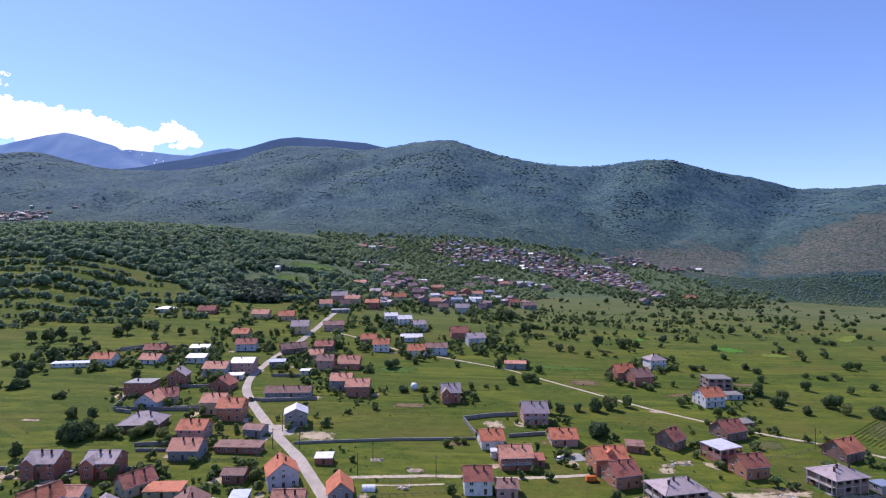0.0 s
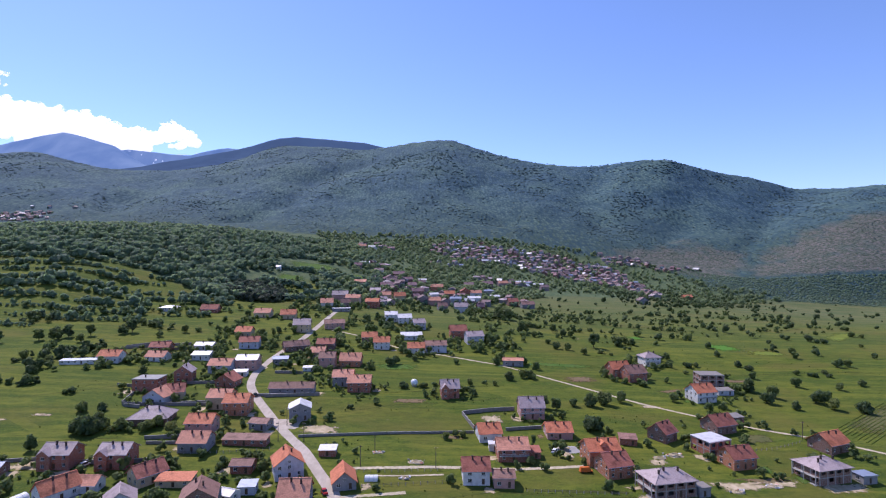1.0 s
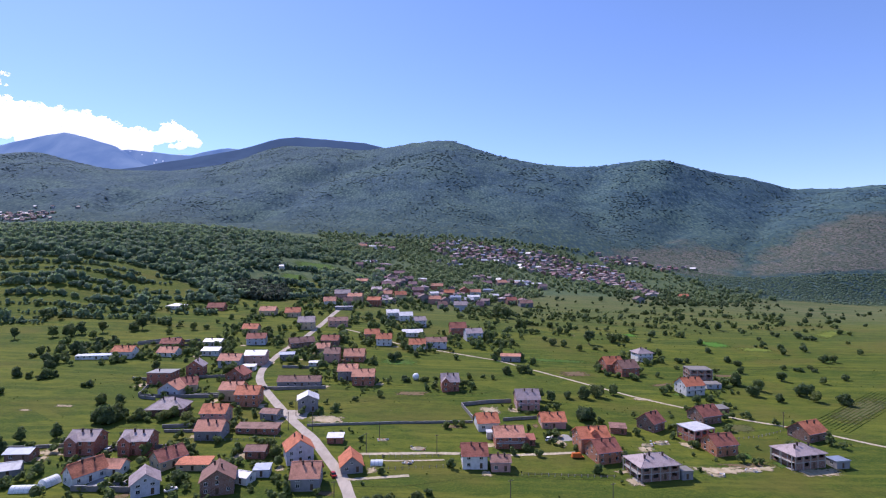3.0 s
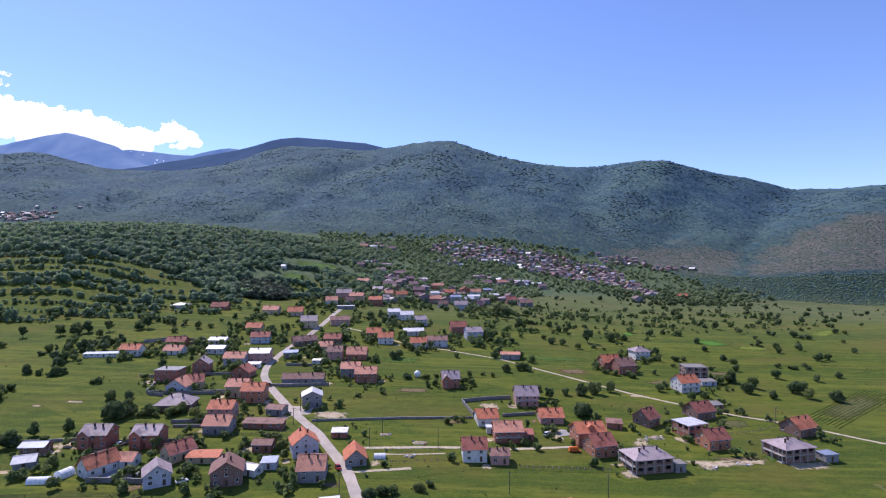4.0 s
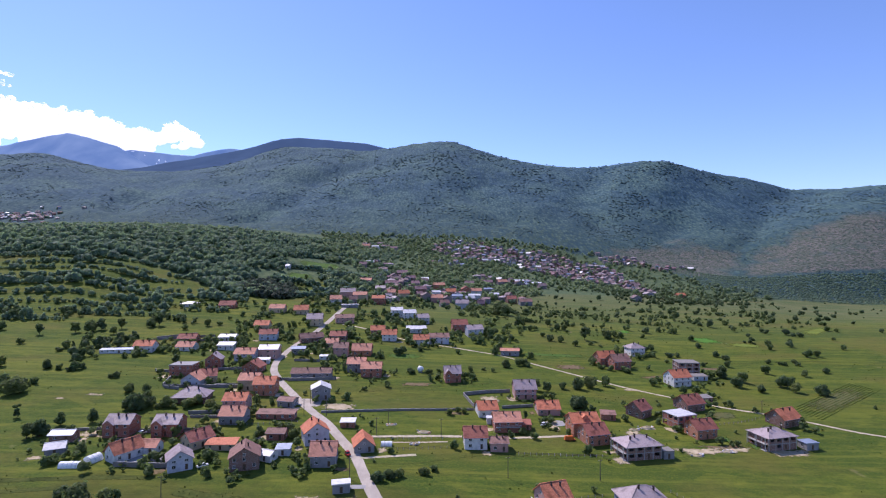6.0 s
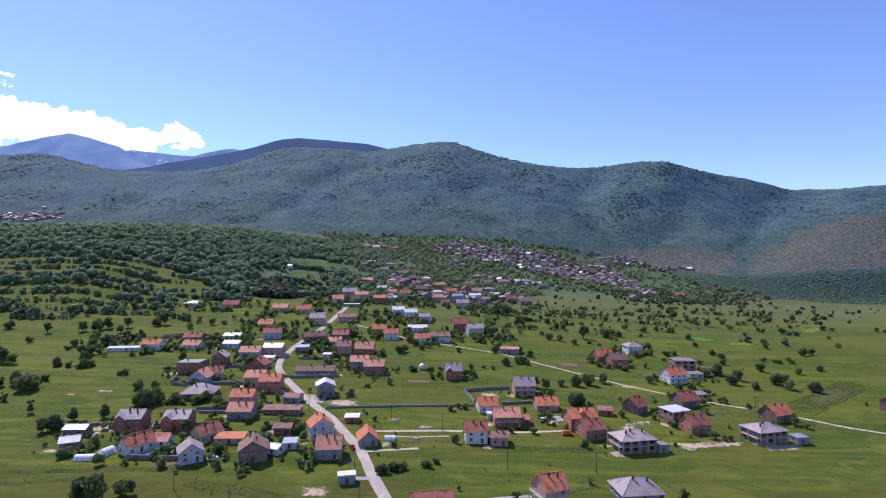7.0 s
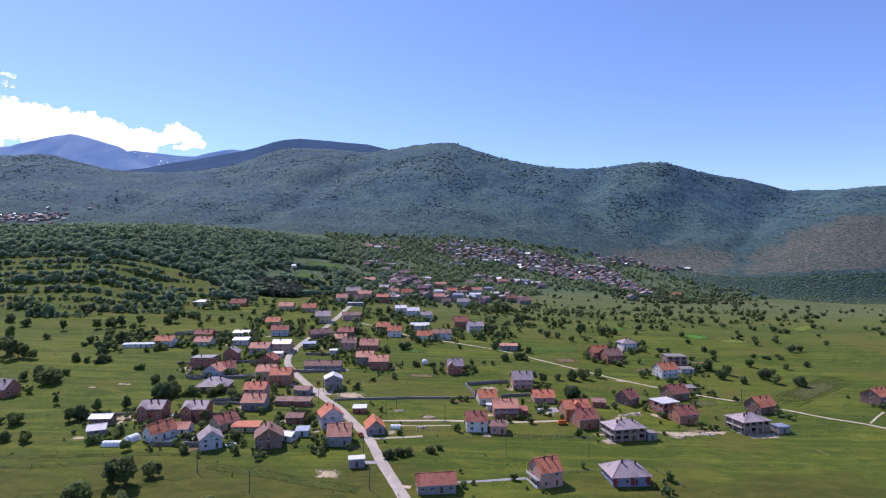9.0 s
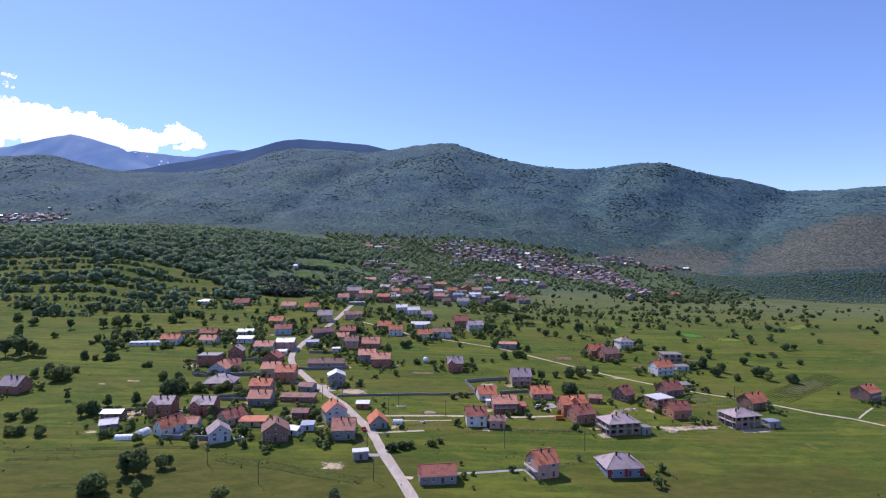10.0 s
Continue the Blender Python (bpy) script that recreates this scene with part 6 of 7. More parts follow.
house(-45.4, 201.3, 2, 6.5, 4.5, 2.4, 0.5, "s", "brick", "tin", chimneys=0)
house(-159.5, 179.1, 4, 9, 5.6, 2.8, 1.2, "g", "brown", "tinblue", chimneys=0)
house(-154.2, 167.1, 24, 6.5, 5.6, 2.4, 1.6, "g", "grey", "tin", chimneys=0)
house(-70.3, 166.0, -20, 5.5, 5, 2.4, 1.2, "g", "white", "tin", chimneys=0)
house(-65.8, 171.2, 5, 5.5, 4.5, 2.6, 0.5, "s", "bluish", "tinblue", chimneys=0)
house(35.3, 205.9, 0, 7, 5, 2.4, 0.8, "s", "brick", "maroon", chimneys=0)
house(21.3, 211.3, 0, 5, 4, 2.6, 0.5, "f", "white", "tin", chimneys=0)
house(79.5, 221.0, -10, 7, 5, 2.6, 0.7, "s", "brick", "umber", chimneys=0)
house(167.5, 219.3, 8, 8, 5, 2.6, 0.4, "f", "grey", "block", chimneys=0)
house(90.5, 178.7, 10, 4.5, 4.5, 3, 0.4, "f", "grey", "block", chimneys=0)
house(158.0, 191.5, 10, 6, 5, 2.8, 0.4, "f", "grey", "tinblue", chimneys=0)
house(141.2, 249.8, 14, 7, 5, 2.8, 0.5, "s", "brown", "block", chimneys=0)

# ---- houses of the lower old village and single farms ----
house(-110.6, 559.0, 6, 16.4, 9.5, 8.4, 3.8, "g", "pink", "slate", chimneys=1, frames=False)
house(-95.9, 554.3, -4, 15.0, 9.5, 7.0, 3.0, "g", "cream", "salmon", chimneys=1, frames=False)
house(-116.4, 520.8, 10, 11.8, 9.5, 5.5, 3.8, "g", "white", "salmon", chimneys=1, frames=False)
house(-100.0, 531.1, 14, 9.0, 7.2, 4.9, 3.8, "g", "old_wall", "umber", chimneys=1, frames=False)
house(-73.5, 541.1, -4, 13.5, 9.5, 6.7, 3.0, "g", "brick", "red", chimneys=1, frames=False)
house(-82.4, 633.5, -4, 12.1, 9.5, 6.4, 3.0, "g", "old_wall", "slate", chimneys=1, frames=False)
house(-75.5, 697.6, 14, 17.0, 9.5, 4.6, 3.5, "g", "brown", "old_red", chimneys=1, frames=False)
house(-108.5, 683.6, -4, 15.3, 9.5, 4.6, 3.0, "g", "old_wall", "salmon", chimneys=1, frames=False)
house(-69.1, 811.3, 6, 16.2, 9.5, 5.2, 3.8, "g", "brown", "old_red", chimneys=1, frames=False)
house(-52.7, 625.9, 14, 13.4, 9.5, 6.1, 3.8, "g", "cream", "red", chimneys=1, frames=False)
house(-68.2, 626.7, -4, 10.6, 8.5, 4.6, 3.5, "g", "cream", "salmon", chimneys=1, frames=False)
house(-34.1, 680.0, 14, 15.2, 9.5, 6.7, 3.8, "g", "brown", "old_red", chimneys=1, frames=False)
house(-9.7, 741.0, 6, 17.0, 9.5, 6.4, 3.0, "g", "orange", "salmon", chimneys=1, frames=False)
house(-24.1, 631.2, 20, 13.5, 9.5, 7.5, 3.0, "x", "old_wall", "old_brown", chimneys=1, frames=False)
house(-10.6, 628.3, -4, 14.8, 9.5, 6.4, 3.5, "g", "pink", "salmon", chimneys=1, frames=False)
house(-12.8, 680.4, 20, 11.4, 9.1, 5.2, 1.9, "g", "white", "tin", chimneys=0, frames=False)
house(7.9, 698.4, 2, 13.3, 9.5, 5.5, 3.8, "g", "brown", "red", chimneys=1, frames=False)
house(15.4, 652.8, 2, 13.2, 9.5, 7.3, 1.9, "g", "bluish", "tinblue", chimneys=1, frames=False)
house(30.0, 723.9, 6, 13.7, 9.5, 7.5, 3.8, "x", "brick", "maroon", chimneys=1, frames=False)
house(44.5, 723.0, 2, 15.3, 9.5, 6.4, 3.5, "g", "white", "salmon", chimneys=1, frames=False)
house(39.9, 684.9, 2, 16.1, 9.5, 5.2, 1.9, "g", "white", "tin", chimneys=0, frames=False)
house(63.8, 751.9, 10, 16.8, 9.5, 7.0, 1.9, "h", "grey", "tinblue", chimneys=1, frames=False)
house(69.2, 710.8, 14, 12.7, 9.5, 5.5, 1.9, "g", "grey", "tin", chimneys=0, frames=False)
house(19.3, 572.1, -4, 14.2, 9.5, 7.5, 3.8, "g", "bluish", "slate", chimneys=1, frames=False)
house(89.3, 675.9, 14, 12.9, 9.5, 6.1, 3.8, "g", "brown", "maroon", chimneys=1, frames=False)
house(106.5, 665.2, 14, 17.0, 9.5, 5.2, 3.5, "g", "grey", "umber", chimneys=1, frames=False)
house(97.9, 871.8, 20, 17.0, 9.5, 5.2, 3.8, "g", "old_wall", "salmon", chimneys=1, frames=False)
house(132.6, 911.9, 14, 17.0, 9.5, 5.2, 1.9, "g", "orange", "tin", chimneys=0, frames=False)
house(-44.0, 734.1, 6, 11.5, 9.2, 4.6, 3.5, "g", "old_wall", "old_red", chimneys=1, frames=False)
house(-32.1, 787.0, 2, 12.3, 9.5, 5.2, 1.9, "g", "white", "tin", chimneys=0, frames=False)
house(-98.5, 800.6, 2, 13.4, 9.5, 6.1, 3.0, "g", "white", "old_brown", chimneys=1, frames=False)
house(-128.8, 849.4, 14, 17.0, 9.5, 4.9, 1.9, "g", "white", "tin", chimneys=0, frames=False)
house(-132.7, 814.4, 6, 10.9, 8.7, 4.6, 3.5, "g", "old_wall", "old_red", chimneys=1, frames=False)
house(-74.1, 740.2, 20, 14.9, 9.5, 4.6, 3.5, "g", "grey", "old_brown", chimneys=1, frames=False)
house(-53.3, 776.0, 20, 13.8, 9.5, 4.6, 3.5, "g", "brown", "old_red", chimneys=1, frames=False)
house(-1.4, 595.0, 14, 10.7, 8.6, 5.2, 3.8, "g", "grey", "umber", chimneys=1, frames=False)
house(44.0, 622.4, 14, 8.4, 6.7, 4.6, 3.8, "g", "brown", "old_red", chimneys=1, frames=False)
house(70.6, 844.3, 10, 16.9, 9.5, 5.2, 3.8, "g", "brown", "old_red", chimneys=1, frames=False)
house(163.6, 904.7, -4, 17.0, 9.5, 4.9, 1.9, "g", "grey", "tin", chimneys=0, frames=False)
house(168.0, 875.2, 14, 13.6, 9.5, 5.5, 3.8, "g", "old_wall", "old_brown", chimneys=1, frames=False)
house(431.3, 928.9, 6, 16.4, 9.5, 4.9, 3.5, "g", "orange", "red", chimneys=1, frames=False)
house(350.7, 871.8, 20, 17.0, 9.5, 7.0, 3.0, "x", "grey", "slate", chimneys=1, frames=False)
house(289.4, 762.3, 10, 13.6, 9.5, 6.1, 3.8, "x", "grey", "old_brown", chimneys=1, frames=False)
house(-148.8, 1095.2, 20, 17.0, 9.5, 5.5, 1.9, "g", "white", "tin", chimneys=0, frames=False)
house(-111.2, 1105.5, 20, 14.6, 9.5, 4.6, 3.0, "g", "old_wall", "old_red", chimneys=1, frames=False)
house(-171.0, 1098.1, 20, 17.0, 9.5, 4.6, 3.5, "g", "cream", "salmon", chimneys=1, frames=False)
house(-219.5, 696.4, -4, 5.5, 5.7, 4.1, 1.9, "g", "white", "tin", chimneys=0, frames=False)
house(39.0, 810.2, -4, 14.4, 9.5, 4.9, 3.8, "g", "old_wall", "old_brown", chimneys=1, frames=False)

# ---- yard walls ----
yard_wall([(44.9, 234.6), (28.2, 231.0)], 1.4)
yard_wall([(13.9, 230.9), (9.1, 249.2), (22.3, 254.0), (35.4, 256.4)], 1.8)
yard_wall([(-61.4, 216.6), (-43.5, 219.6), (-20.4, 223.8), (13.7, 227.4)], 1.0)
yard_wall([(-155.3, 248.1), (-142.4, 248.7), (-114.0, 250.6)], 1.6)
yard_wall([(-213.1, 347.6), (-203.4, 354.7), (-191.2, 364.7)], 2.4)
yard_wall([(-156.1, 249.3), (-159.1, 264.0)], 1.6)
yard_wall([(-125.1, 156.4), (-114.2, 156.4), (-104.0, 156.4)], 1.8)
yard_wall([(-133.2, 188.0), (-126.6, 188.0)], 1.6)
yard_wall([(-115.6, 189.8), (-109.2, 191.0)], 1.6)
yard_wall([(-120.2, 206.3), (-107.3, 207.0)], 1.2)
yard_wall([(-181.4, 348.8), (-168.4, 353.0)], 1.4)
yard_wall([(-91.9, 264.2), (-65.0, 269.6)], 1.6)
yard_wall([(-100.0, 306.1), (-83.2, 306.7)], 1.5)
yard_wall([(47.7, 239.9), (53.9, 230.5)], 1.0)
yard_wall([(-175.2, 276.6), (-160.8, 274.3)], 1.4)
yard_wall([(-128.7, 251.4), (-114.8, 253.8)], 1.5)
yard_wall([(-123.3, 210.7), (-115.0, 211.9), (-106.5, 213.7)], 1.5)
yard_wall([(-214.3, 346.6), (-196.8, 354.9), (-176.6, 363.2)], 1.6)
yard_wall([(-153.7, 246.6), (-145.0, 244.8)], 1.6)
yard_wall([(-140.5, 282.6), (-125.4, 285.0)], 1.4)
yard_wall([(-96.4, 265.6), (-85.0, 266.8)], 1.3)
yard_wall([(-176.2, 185.7), (-162.4, 187.6), (-151.3, 190.0)], 1.2)

# ---- poles, greenhouses, vehicles, heaps ----
crop_rows(220, 258, 17, 90, -54)
utility_pole(-70.7, 120.6, 8)
utility_pole(-29.6, 124.8, 8)
utility_pole(22.3, 156.2, 8)
utility_pole(56.6, 156.3, 8)
utility_pole(-35.9, 151.9, 8)
utility_pole(-2.8, 193.3, 8)
utility_pole(-95.4, 134.6, 8)
utility_pole(-68.5, 212.0, 8)
utility_pole(-57.9, 212.4, 8)
utility_pole(161.1, 230.2, 8)
utility_pole(-31.2, 191.9, 8)
utility_pole(-69.8, 228.9, 8)
utility_pole(-27.4, 204.9, 7)
polytunnel(-140.0, 155.7, 8, 3.6, 4)
polytunnel(-25.7, 182.0, 4.6, 3.2, 2)
polytunnel(-135.2, 160.6, 5.0, 4.6, 72)
round_tank(-16.4, 291.0, 2.0)
vehicle(-40.1, 171.3, -62, "car_red", "red tractor-like car on the village road", 3.4)
vehicle(54.0, 192.9, 4, "car_orange", "orange van parked beside the lane", 5.0, 1.9)
vehicle(45.7, 209.8, 60, "car_white", "white car parked in a gravel yard", 4.2)
vehicle(-131.4, 186.4, 70, "car_white", "white car parked between brick houses", 4.2)
vehicle(-96.9, 265.4, -60, "rubber", "dark car on the village road", 4.2)
vehicle(40.9, 150.4, -10, "car_white", "white car parked in long grass", 4.2)
vehicle(-92.3, 158.1, 40, "car_white", "white car parked among garden trees", 4.2)
rubble_heap(94.6, 209.4, 8, 4, 1.2)
rubble_heap(87.6, 207.0, 6, 3, 0.9)
rubble_heap(60.0, 210.6, 5, 3, 1.4)
rubble_heap(-10.6, 197.3, 7, 4, 1.0)
rubble_heap(-13.9, 184.4, 4, 3, 0.9)
rubble_heap(-26.2, 204.3, 5, 2, 0.5)
rubble_heap(104.6, 180.7, 6, 3, 0.8)
rubble_heap(120.2, 185.4, 8, 3, 0.7)
post_fence([(-28.4, 176.7), (-13.2, 179.1), (2.3, 182.1)])
post_fence([(-36.8, 186.7), (-19.1, 188.5), (0.3, 191.0)])
post_fence([(79.6, 148.7), (83.5, 142.3), (85.7, 132.8)])
post_fence([(41.2, 140.4), (48.6, 143.3), (56.6, 145.1)])
post_fence([(29.1, 176.3), (48.8, 176.4), (65.9, 176.4)])
post_fence([(121.9, 213.7), (142.7, 219.1), (159.3, 226.8)])
post_fence([(-105.7, 197.7), (-86.1, 199.5), (-67.0, 204.3)])
post_fence([(-33.6, 221.5), (-11.8, 225.1), (10.4, 227.5)])

# ---- single trees and shrubs ----
tree(-115.3, 122.8, "tall", "leaf_deep", 1.45)
tree(-120.7, 123.9, "tall", "leaf_deep", 0.9)
tree(-110.8, 129.9, "round", "leaf", 0.85)
tree(-107.8, 131.1, "poplar", "leaf", 0.8)
tree(-122.2, 109.8, "round", "leaf", 1.3)
tree(-125.9, 110.9, "round", "leaf_deep", 1)
tree(-79.3, 108.7, "round", "leaf", 1.1)
tree(-107.3, 108.1, "tall", "leaf", 0.7)
tree(-41.3, 110.0, "bush", "leaf_deep", 1.5)
tree(-116.7, 113.3, "poplar", "leaf_pale", 0.6)
tree(-25.5, 150.8, "bush", "leaf_deep", 1.3)
tree(-21.2, 152.6, "bush", "leaf_deep", 1.3)
tree(-18.2, 154.3, "bush", "leaf", 1)
tree(-8.7, 156.7, "bush", "leaf_deep", 1.1)
tree(-5.1, 159.7, "bush", "leaf", 0.9)
tree(-190.8, 157.3, "round", "leaf", 0.8)
tree(-186.2, 156.8, "round", "leaf_deep", 0.7)
tree(-177.2, 156.8, "round", "leaf", 0.8)
tree(-197.8, 176.8, "bush", "leaf", 1.5)
tree(-204.8, 175.0, "bush", "leaf_deep", 1.6)
tree(-197.5, 201.5, "poplar", "leaf", 0.9)
tree(-175.4, 179.2, "tall", "leaf_deep", 0.8)
tree(-171.9, 181.6, "round", "leaf_deep", 1.2)
tree(-171.8, 193.4, "tall", "leaf", 0.8)
tree(-160.1, 197.5, "tall", "leaf", 0.8)
tree(-150.9, 215.8, "round", "leaf_deep", 1.3)
tree(-147.8, 218.8, "round", "leaf_deep", 1.1)
tree(-169.7, 239.4, "round", "leaf_deep", 0.75)
tree(-160.4, 240.0, "round", "leaf_deep", 0.7)
tree(-192.1, 261.1, "bush", "leaf", 1)
tree(-222.3, 233.9, "round", "leaf_deep", 1.6)
tree(-226.2, 230.4, "round", "leaf", 1.3)
tree(-242.0, 236.2, "round", "leaf", 0.9)
tree(-239.4, 274.5, "round", "leaf_deep", 0.9)
tree(-230.8, 274.0, "bush", "leaf", 1.2)
tree(-222.3, 273.4, "bush", "leaf_deep", 1.5)
tree(-219.4, 276.4, "bush", "leaf_deep", 1.4)
tree(-283.0, 276.8, "tall", "leaf_deep", 1.5)
tree(-291.3, 275.6, "tall", "leaf_deep", 1.4)
tree(-276.0, 279.7, "tall", "leaf", 1)
tree(-92.6, 163.5, "round", "leaf", 0.9)
tree(-93.0, 158.2, "bush", "leaf", 0.9)
tree(-66.2, 185.4, "round", "leaf", 0.7)
tree(-59.6, 166.6, "bush", "leaf", 0.9)
tree(-114.4, 164.6, "bush", "leaf", 0.6)
tree(-68.5, 176.6, "bush", "leaf", 1)
tree(50.7, 260.1, "tall", "leaf_deep", 0.9)
tree(56.8, 258.9, "tall", "leaf", 0.85)
tree(66.5, 264.9, "round", "leaf", 0.8)
tree(76.1, 266.1, "round", "leaf_deep", 1)
tree(83.7, 267.9, "round", "leaf_deep", 1.1)
tree(93.8, 272.6, "round", "leaf", 0.9)
tree(66.3, 233.0, "round", "leaf_deep", 1.2)
tree(70.0, 234.8, "round", "leaf_deep", 1)
tree(37.7, 214.1, "poplar", "leaf", 0.8)
tree(99.3, 184.2, "bush", "leaf", 0.5)
tree(184.7, 269.2, "round", "leaf_deep", 0.8)
tree(184.3, 288.7, "round", "leaf", 1.05)
tree(175.2, 279.2, "round", "leaf_deep", 1)
tree(176.1, 299.3, "round", "leaf_deep", 1.1)
tree(211.4, 310.0, "round", "leaf", 0.9)
tree(203.3, 281.1, "round", "leaf_deep", 1.2)
tree(210.9, 285.2, "round", "leaf", 1)
tree(204.8, 270.5, "round", "leaf", 0.9)
tree(270.5, 355.6, "round", "leaf", 1.05)
tree(278.7, 357.4, "round", "leaf", 0.8)
tree(217.1, 265.2, "round", "leaf_deep", 1.2)
tree(254.5, 314.8, "bush", "leaf_deep", 1.5)
tree(233.9, 305.4, "round", "leaf", 0.8)
tree(201.3, 353.6, "round", "leaf_deep", 0.9)
tree(202.0, 381.9, "round", "leaf_deep", 0.8)
tree(207.7, 409.1, "round", "leaf_deep", 0.9)
tree(263.7, 393.3, "round", "leaf", 0.9)
tree(257.8, 379.7, "round", "leaf", 0.8)
tree(295.3, 414.1, "round", "leaf", 0.6)
tree(269.7, 431.7, "round", "leaf_deep", 0.6)
tree(264.2, 415.7, "bush", "leaf_deep", 1.2)
tree(256.6, 399.8, "bush", "leaf_deep", 0.9)
tree(193.8, 325.3, "round", "leaf", 0.8)
tree(178.2, 325.2, "bush", "leaf", 1.1)
tree(203.6, 344.8, "bush", "leaf_deep", 1.4)
tree(164.4, 348.8, "bush", "leaf_deep", 1.7)
tree(170.5, 350.6, "bush", "leaf_deep", 1.5)
tree(158.4, 367.6, "round", "leaf", 0.9)
tree(134.5, 312.1, "round", "leaf", 0.6)
tree(155.5, 332.2, "bush", "leaf", 0.9)
tree(123.6, 276.7, "round", "leaf", 0.8)
tree(135.8, 263.2, "round", "leaf", 0.8)
tree(366.1, 467.9, "round", "leaf", 0.9)
tree(371.8, 462.7, "bush", "leaf", 1.2)
tree(250.4, 339.6, "bush", "leaf_deep", 1)
tree(236.5, 334.3, "bush", "leaf_deep", 1)
tree(238.8, 332.5, "bush", "leaf", 1)
tree(247.6, 332.5, "bush", "leaf_deep", 1.1)
tree(229.2, 336.6, "round", "leaf", 0.7)
tree(318.3, 383.5, "round", "leaf", 0.8)
tree(338.5, 421.3, "round", "leaf", 0.6)
tree(115.7, 398.7, "tall", "leaf_deep", 1.3)
tree(137.0, 408.8, "round", "leaf_deep", 1.3)
tree(145.1, 417.1, "round", "leaf", 1)
tree(102.2, 376.9, "round", "leaf", 0.8)
tree(115.7, 381.6, "bush", "leaf", 1.3)
tree(121.9, 375.8, "bush", "leaf", 0.9)
tree(94.7, 450.6, "tall", "leaf_deep", 1)
tree(101.5, 438.2, "round", "leaf_deep", 1)
tree(106.4, 435.3, "round", "leaf", 1)
tree(119.5, 455.4, "round", "leaf", 0.8)
tree(157.1, 557.5, "round", "leaf", 0.8)
tree(130.3, 510.8, "round", "leaf_deep", 0.8)
tree(85.1, 391.0, "round", "leaf_deep", 1)
tree(92.9, 388.7, "round", "leaf", 0.9)
tree(82.3, 408.1, "round", "leaf", 0.8)
tree(65.5, 441.6, "tall", "leaf_deep", 1.2)
tree(71.1, 447.0, "tall", "leaf", 1.1)
tree(53.7, 390.3, "round", "leaf_deep", 1)
tree(46.9, 385.6, "round", "leaf", 0.9)
tree(74.4, 430.5, "round", "leaf", 0.8)
tree(51.5, 313.0, "round", "leaf_deep", 0.9)
tree(39.0, 306.5, "round", "leaf_deep", 1)
tree(48.0, 311.8, "round", "leaf", 0.9)
tree(54.3, 310.1, "bush", "leaf", 1.3)
tree(52.9, 344.3, "round", "leaf", 0.9)
tree(62.7, 506.5, "round", "leaf_deep", 2.4)
tree(55.7, 511.8, "round", "leaf_deep", 2.2)
tree(-33.9, 331.0, "round", "leaf_deep", 1.1)
tree(-30.7, 334.6, "round", "leaf", 0.9)
tree(-18.7, 344.1, "round", "leaf_deep", 0.7)
tree(-33.5, 259.7, "round", "leaf", 0.6)
tree(-46.1, 253.2, "bush", "leaf_deep", 0.9)
tree(-62.8, 353.9, "round", "leaf", 0.8)
tree(-76.1, 382.8, "round", "leaf", 0.9)
tree(-37.6, 279.7, "poplar", "leaf_deep", 0.6)
tree(-30.9, 287.4, "poplar", "leaf_deep", 0.5)
tree(-21.7, 286.9, "bush", "leaf_deep", 1.3)
tree(-11.0, 288.1, "bush", "leaf_deep", 1.3)
tree(-4.9, 292.2, "bush", "leaf", 0.9)
tree(23.7, 298.8, "bush", "leaf", 0.9)
tree(29.7, 295.3, "round", "leaf", 0.5)
tree(15.4, 294.0, "round", "leaf", 0.6)
tree(12.8, 284.6, "round", "leaf", 0.5)
tree(8.7, 339.4, "round", "leaf", 0.7)
tree(1.1, 220.3, "round", "leaf", 0.6)
tree(5.3, 223.3, "round", "leaf", 0.5)
tree(8.2, 222.7, "round", "leaf", 0.5)
tree(48.7, 223.4, "bush", "leaf", 0.5)
tree(-125.0, 223.4, "round", "leaf_pale", 0.8)
tree(-126.5, 221.1, "round", "leaf", 0.8)
tree(-115.9, 218.2, "round", "leaf_pale", 0.8)
tree(-128.6, 218.7, "round", "leaf", 0.8)
tree(-150.3, 213.9, "round", "leaf_deep", 1.2)
tree(-147.2, 215.1, "round", "leaf_deep", 1.2)
tree(-154.5, 215.7, "round", "leaf_deep", 1)
tree(-138.0, 219.8, "round", "leaf_deep", 0.8)
tree(-140.7, 217.5, "bush", "leaf_pale", 1)
tree(-168.1, 238.0, "round", "leaf", 0.8)
tree(-160.3, 241.6, "round", "leaf", 0.8)
tree(-221.4, 273.8, "round", "leaf", 0.9)
tree(-223.0, 271.5, "bush", "leaf_deep", 1.2)
tree(-189.3, 262.7, "round", "leaf_deep", 0.6)
tree(-173.7, 297.6, "round", "leaf_deep", 0.9)
tree(-151.2, 303.5, "round", "leaf", 0.6)
tree(-142.3, 305.3, "bush", "leaf", 0.8)
tree(-194.9, 316.4, "round", "leaf_deep", 0.8)
tree(-195.5, 325.8, "bush", "leaf", 1)
tree(-162.6, 312.9, "bush", "leaf_deep", 0.9)
tree(-238.7, 311.5, "round", "leaf", 0.8)
tree(-260.0, 345.1, "round", "leaf", 0.9)
tree(-260.4, 319.7, "round", "leaf", 0.9)
tree(-256.5, 322.1, "poplar", "leaf_deep", 0.7)
tree(-238.6, 339.8, "round", "leaf", 0.5)
tree(-270.2, 373.3, "tall", "leaf_deep", 1.2)
tree(-283.9, 362.7, "tall", "leaf", 1.1)
tree(-257.8, 378.7, "tall", "leaf_deep", 1.2)
tree(-273.4, 366.8, "round", "leaf_deep", 1.3)
tree(-234.9, 391.1, "tall", "leaf_deep", 1.2)
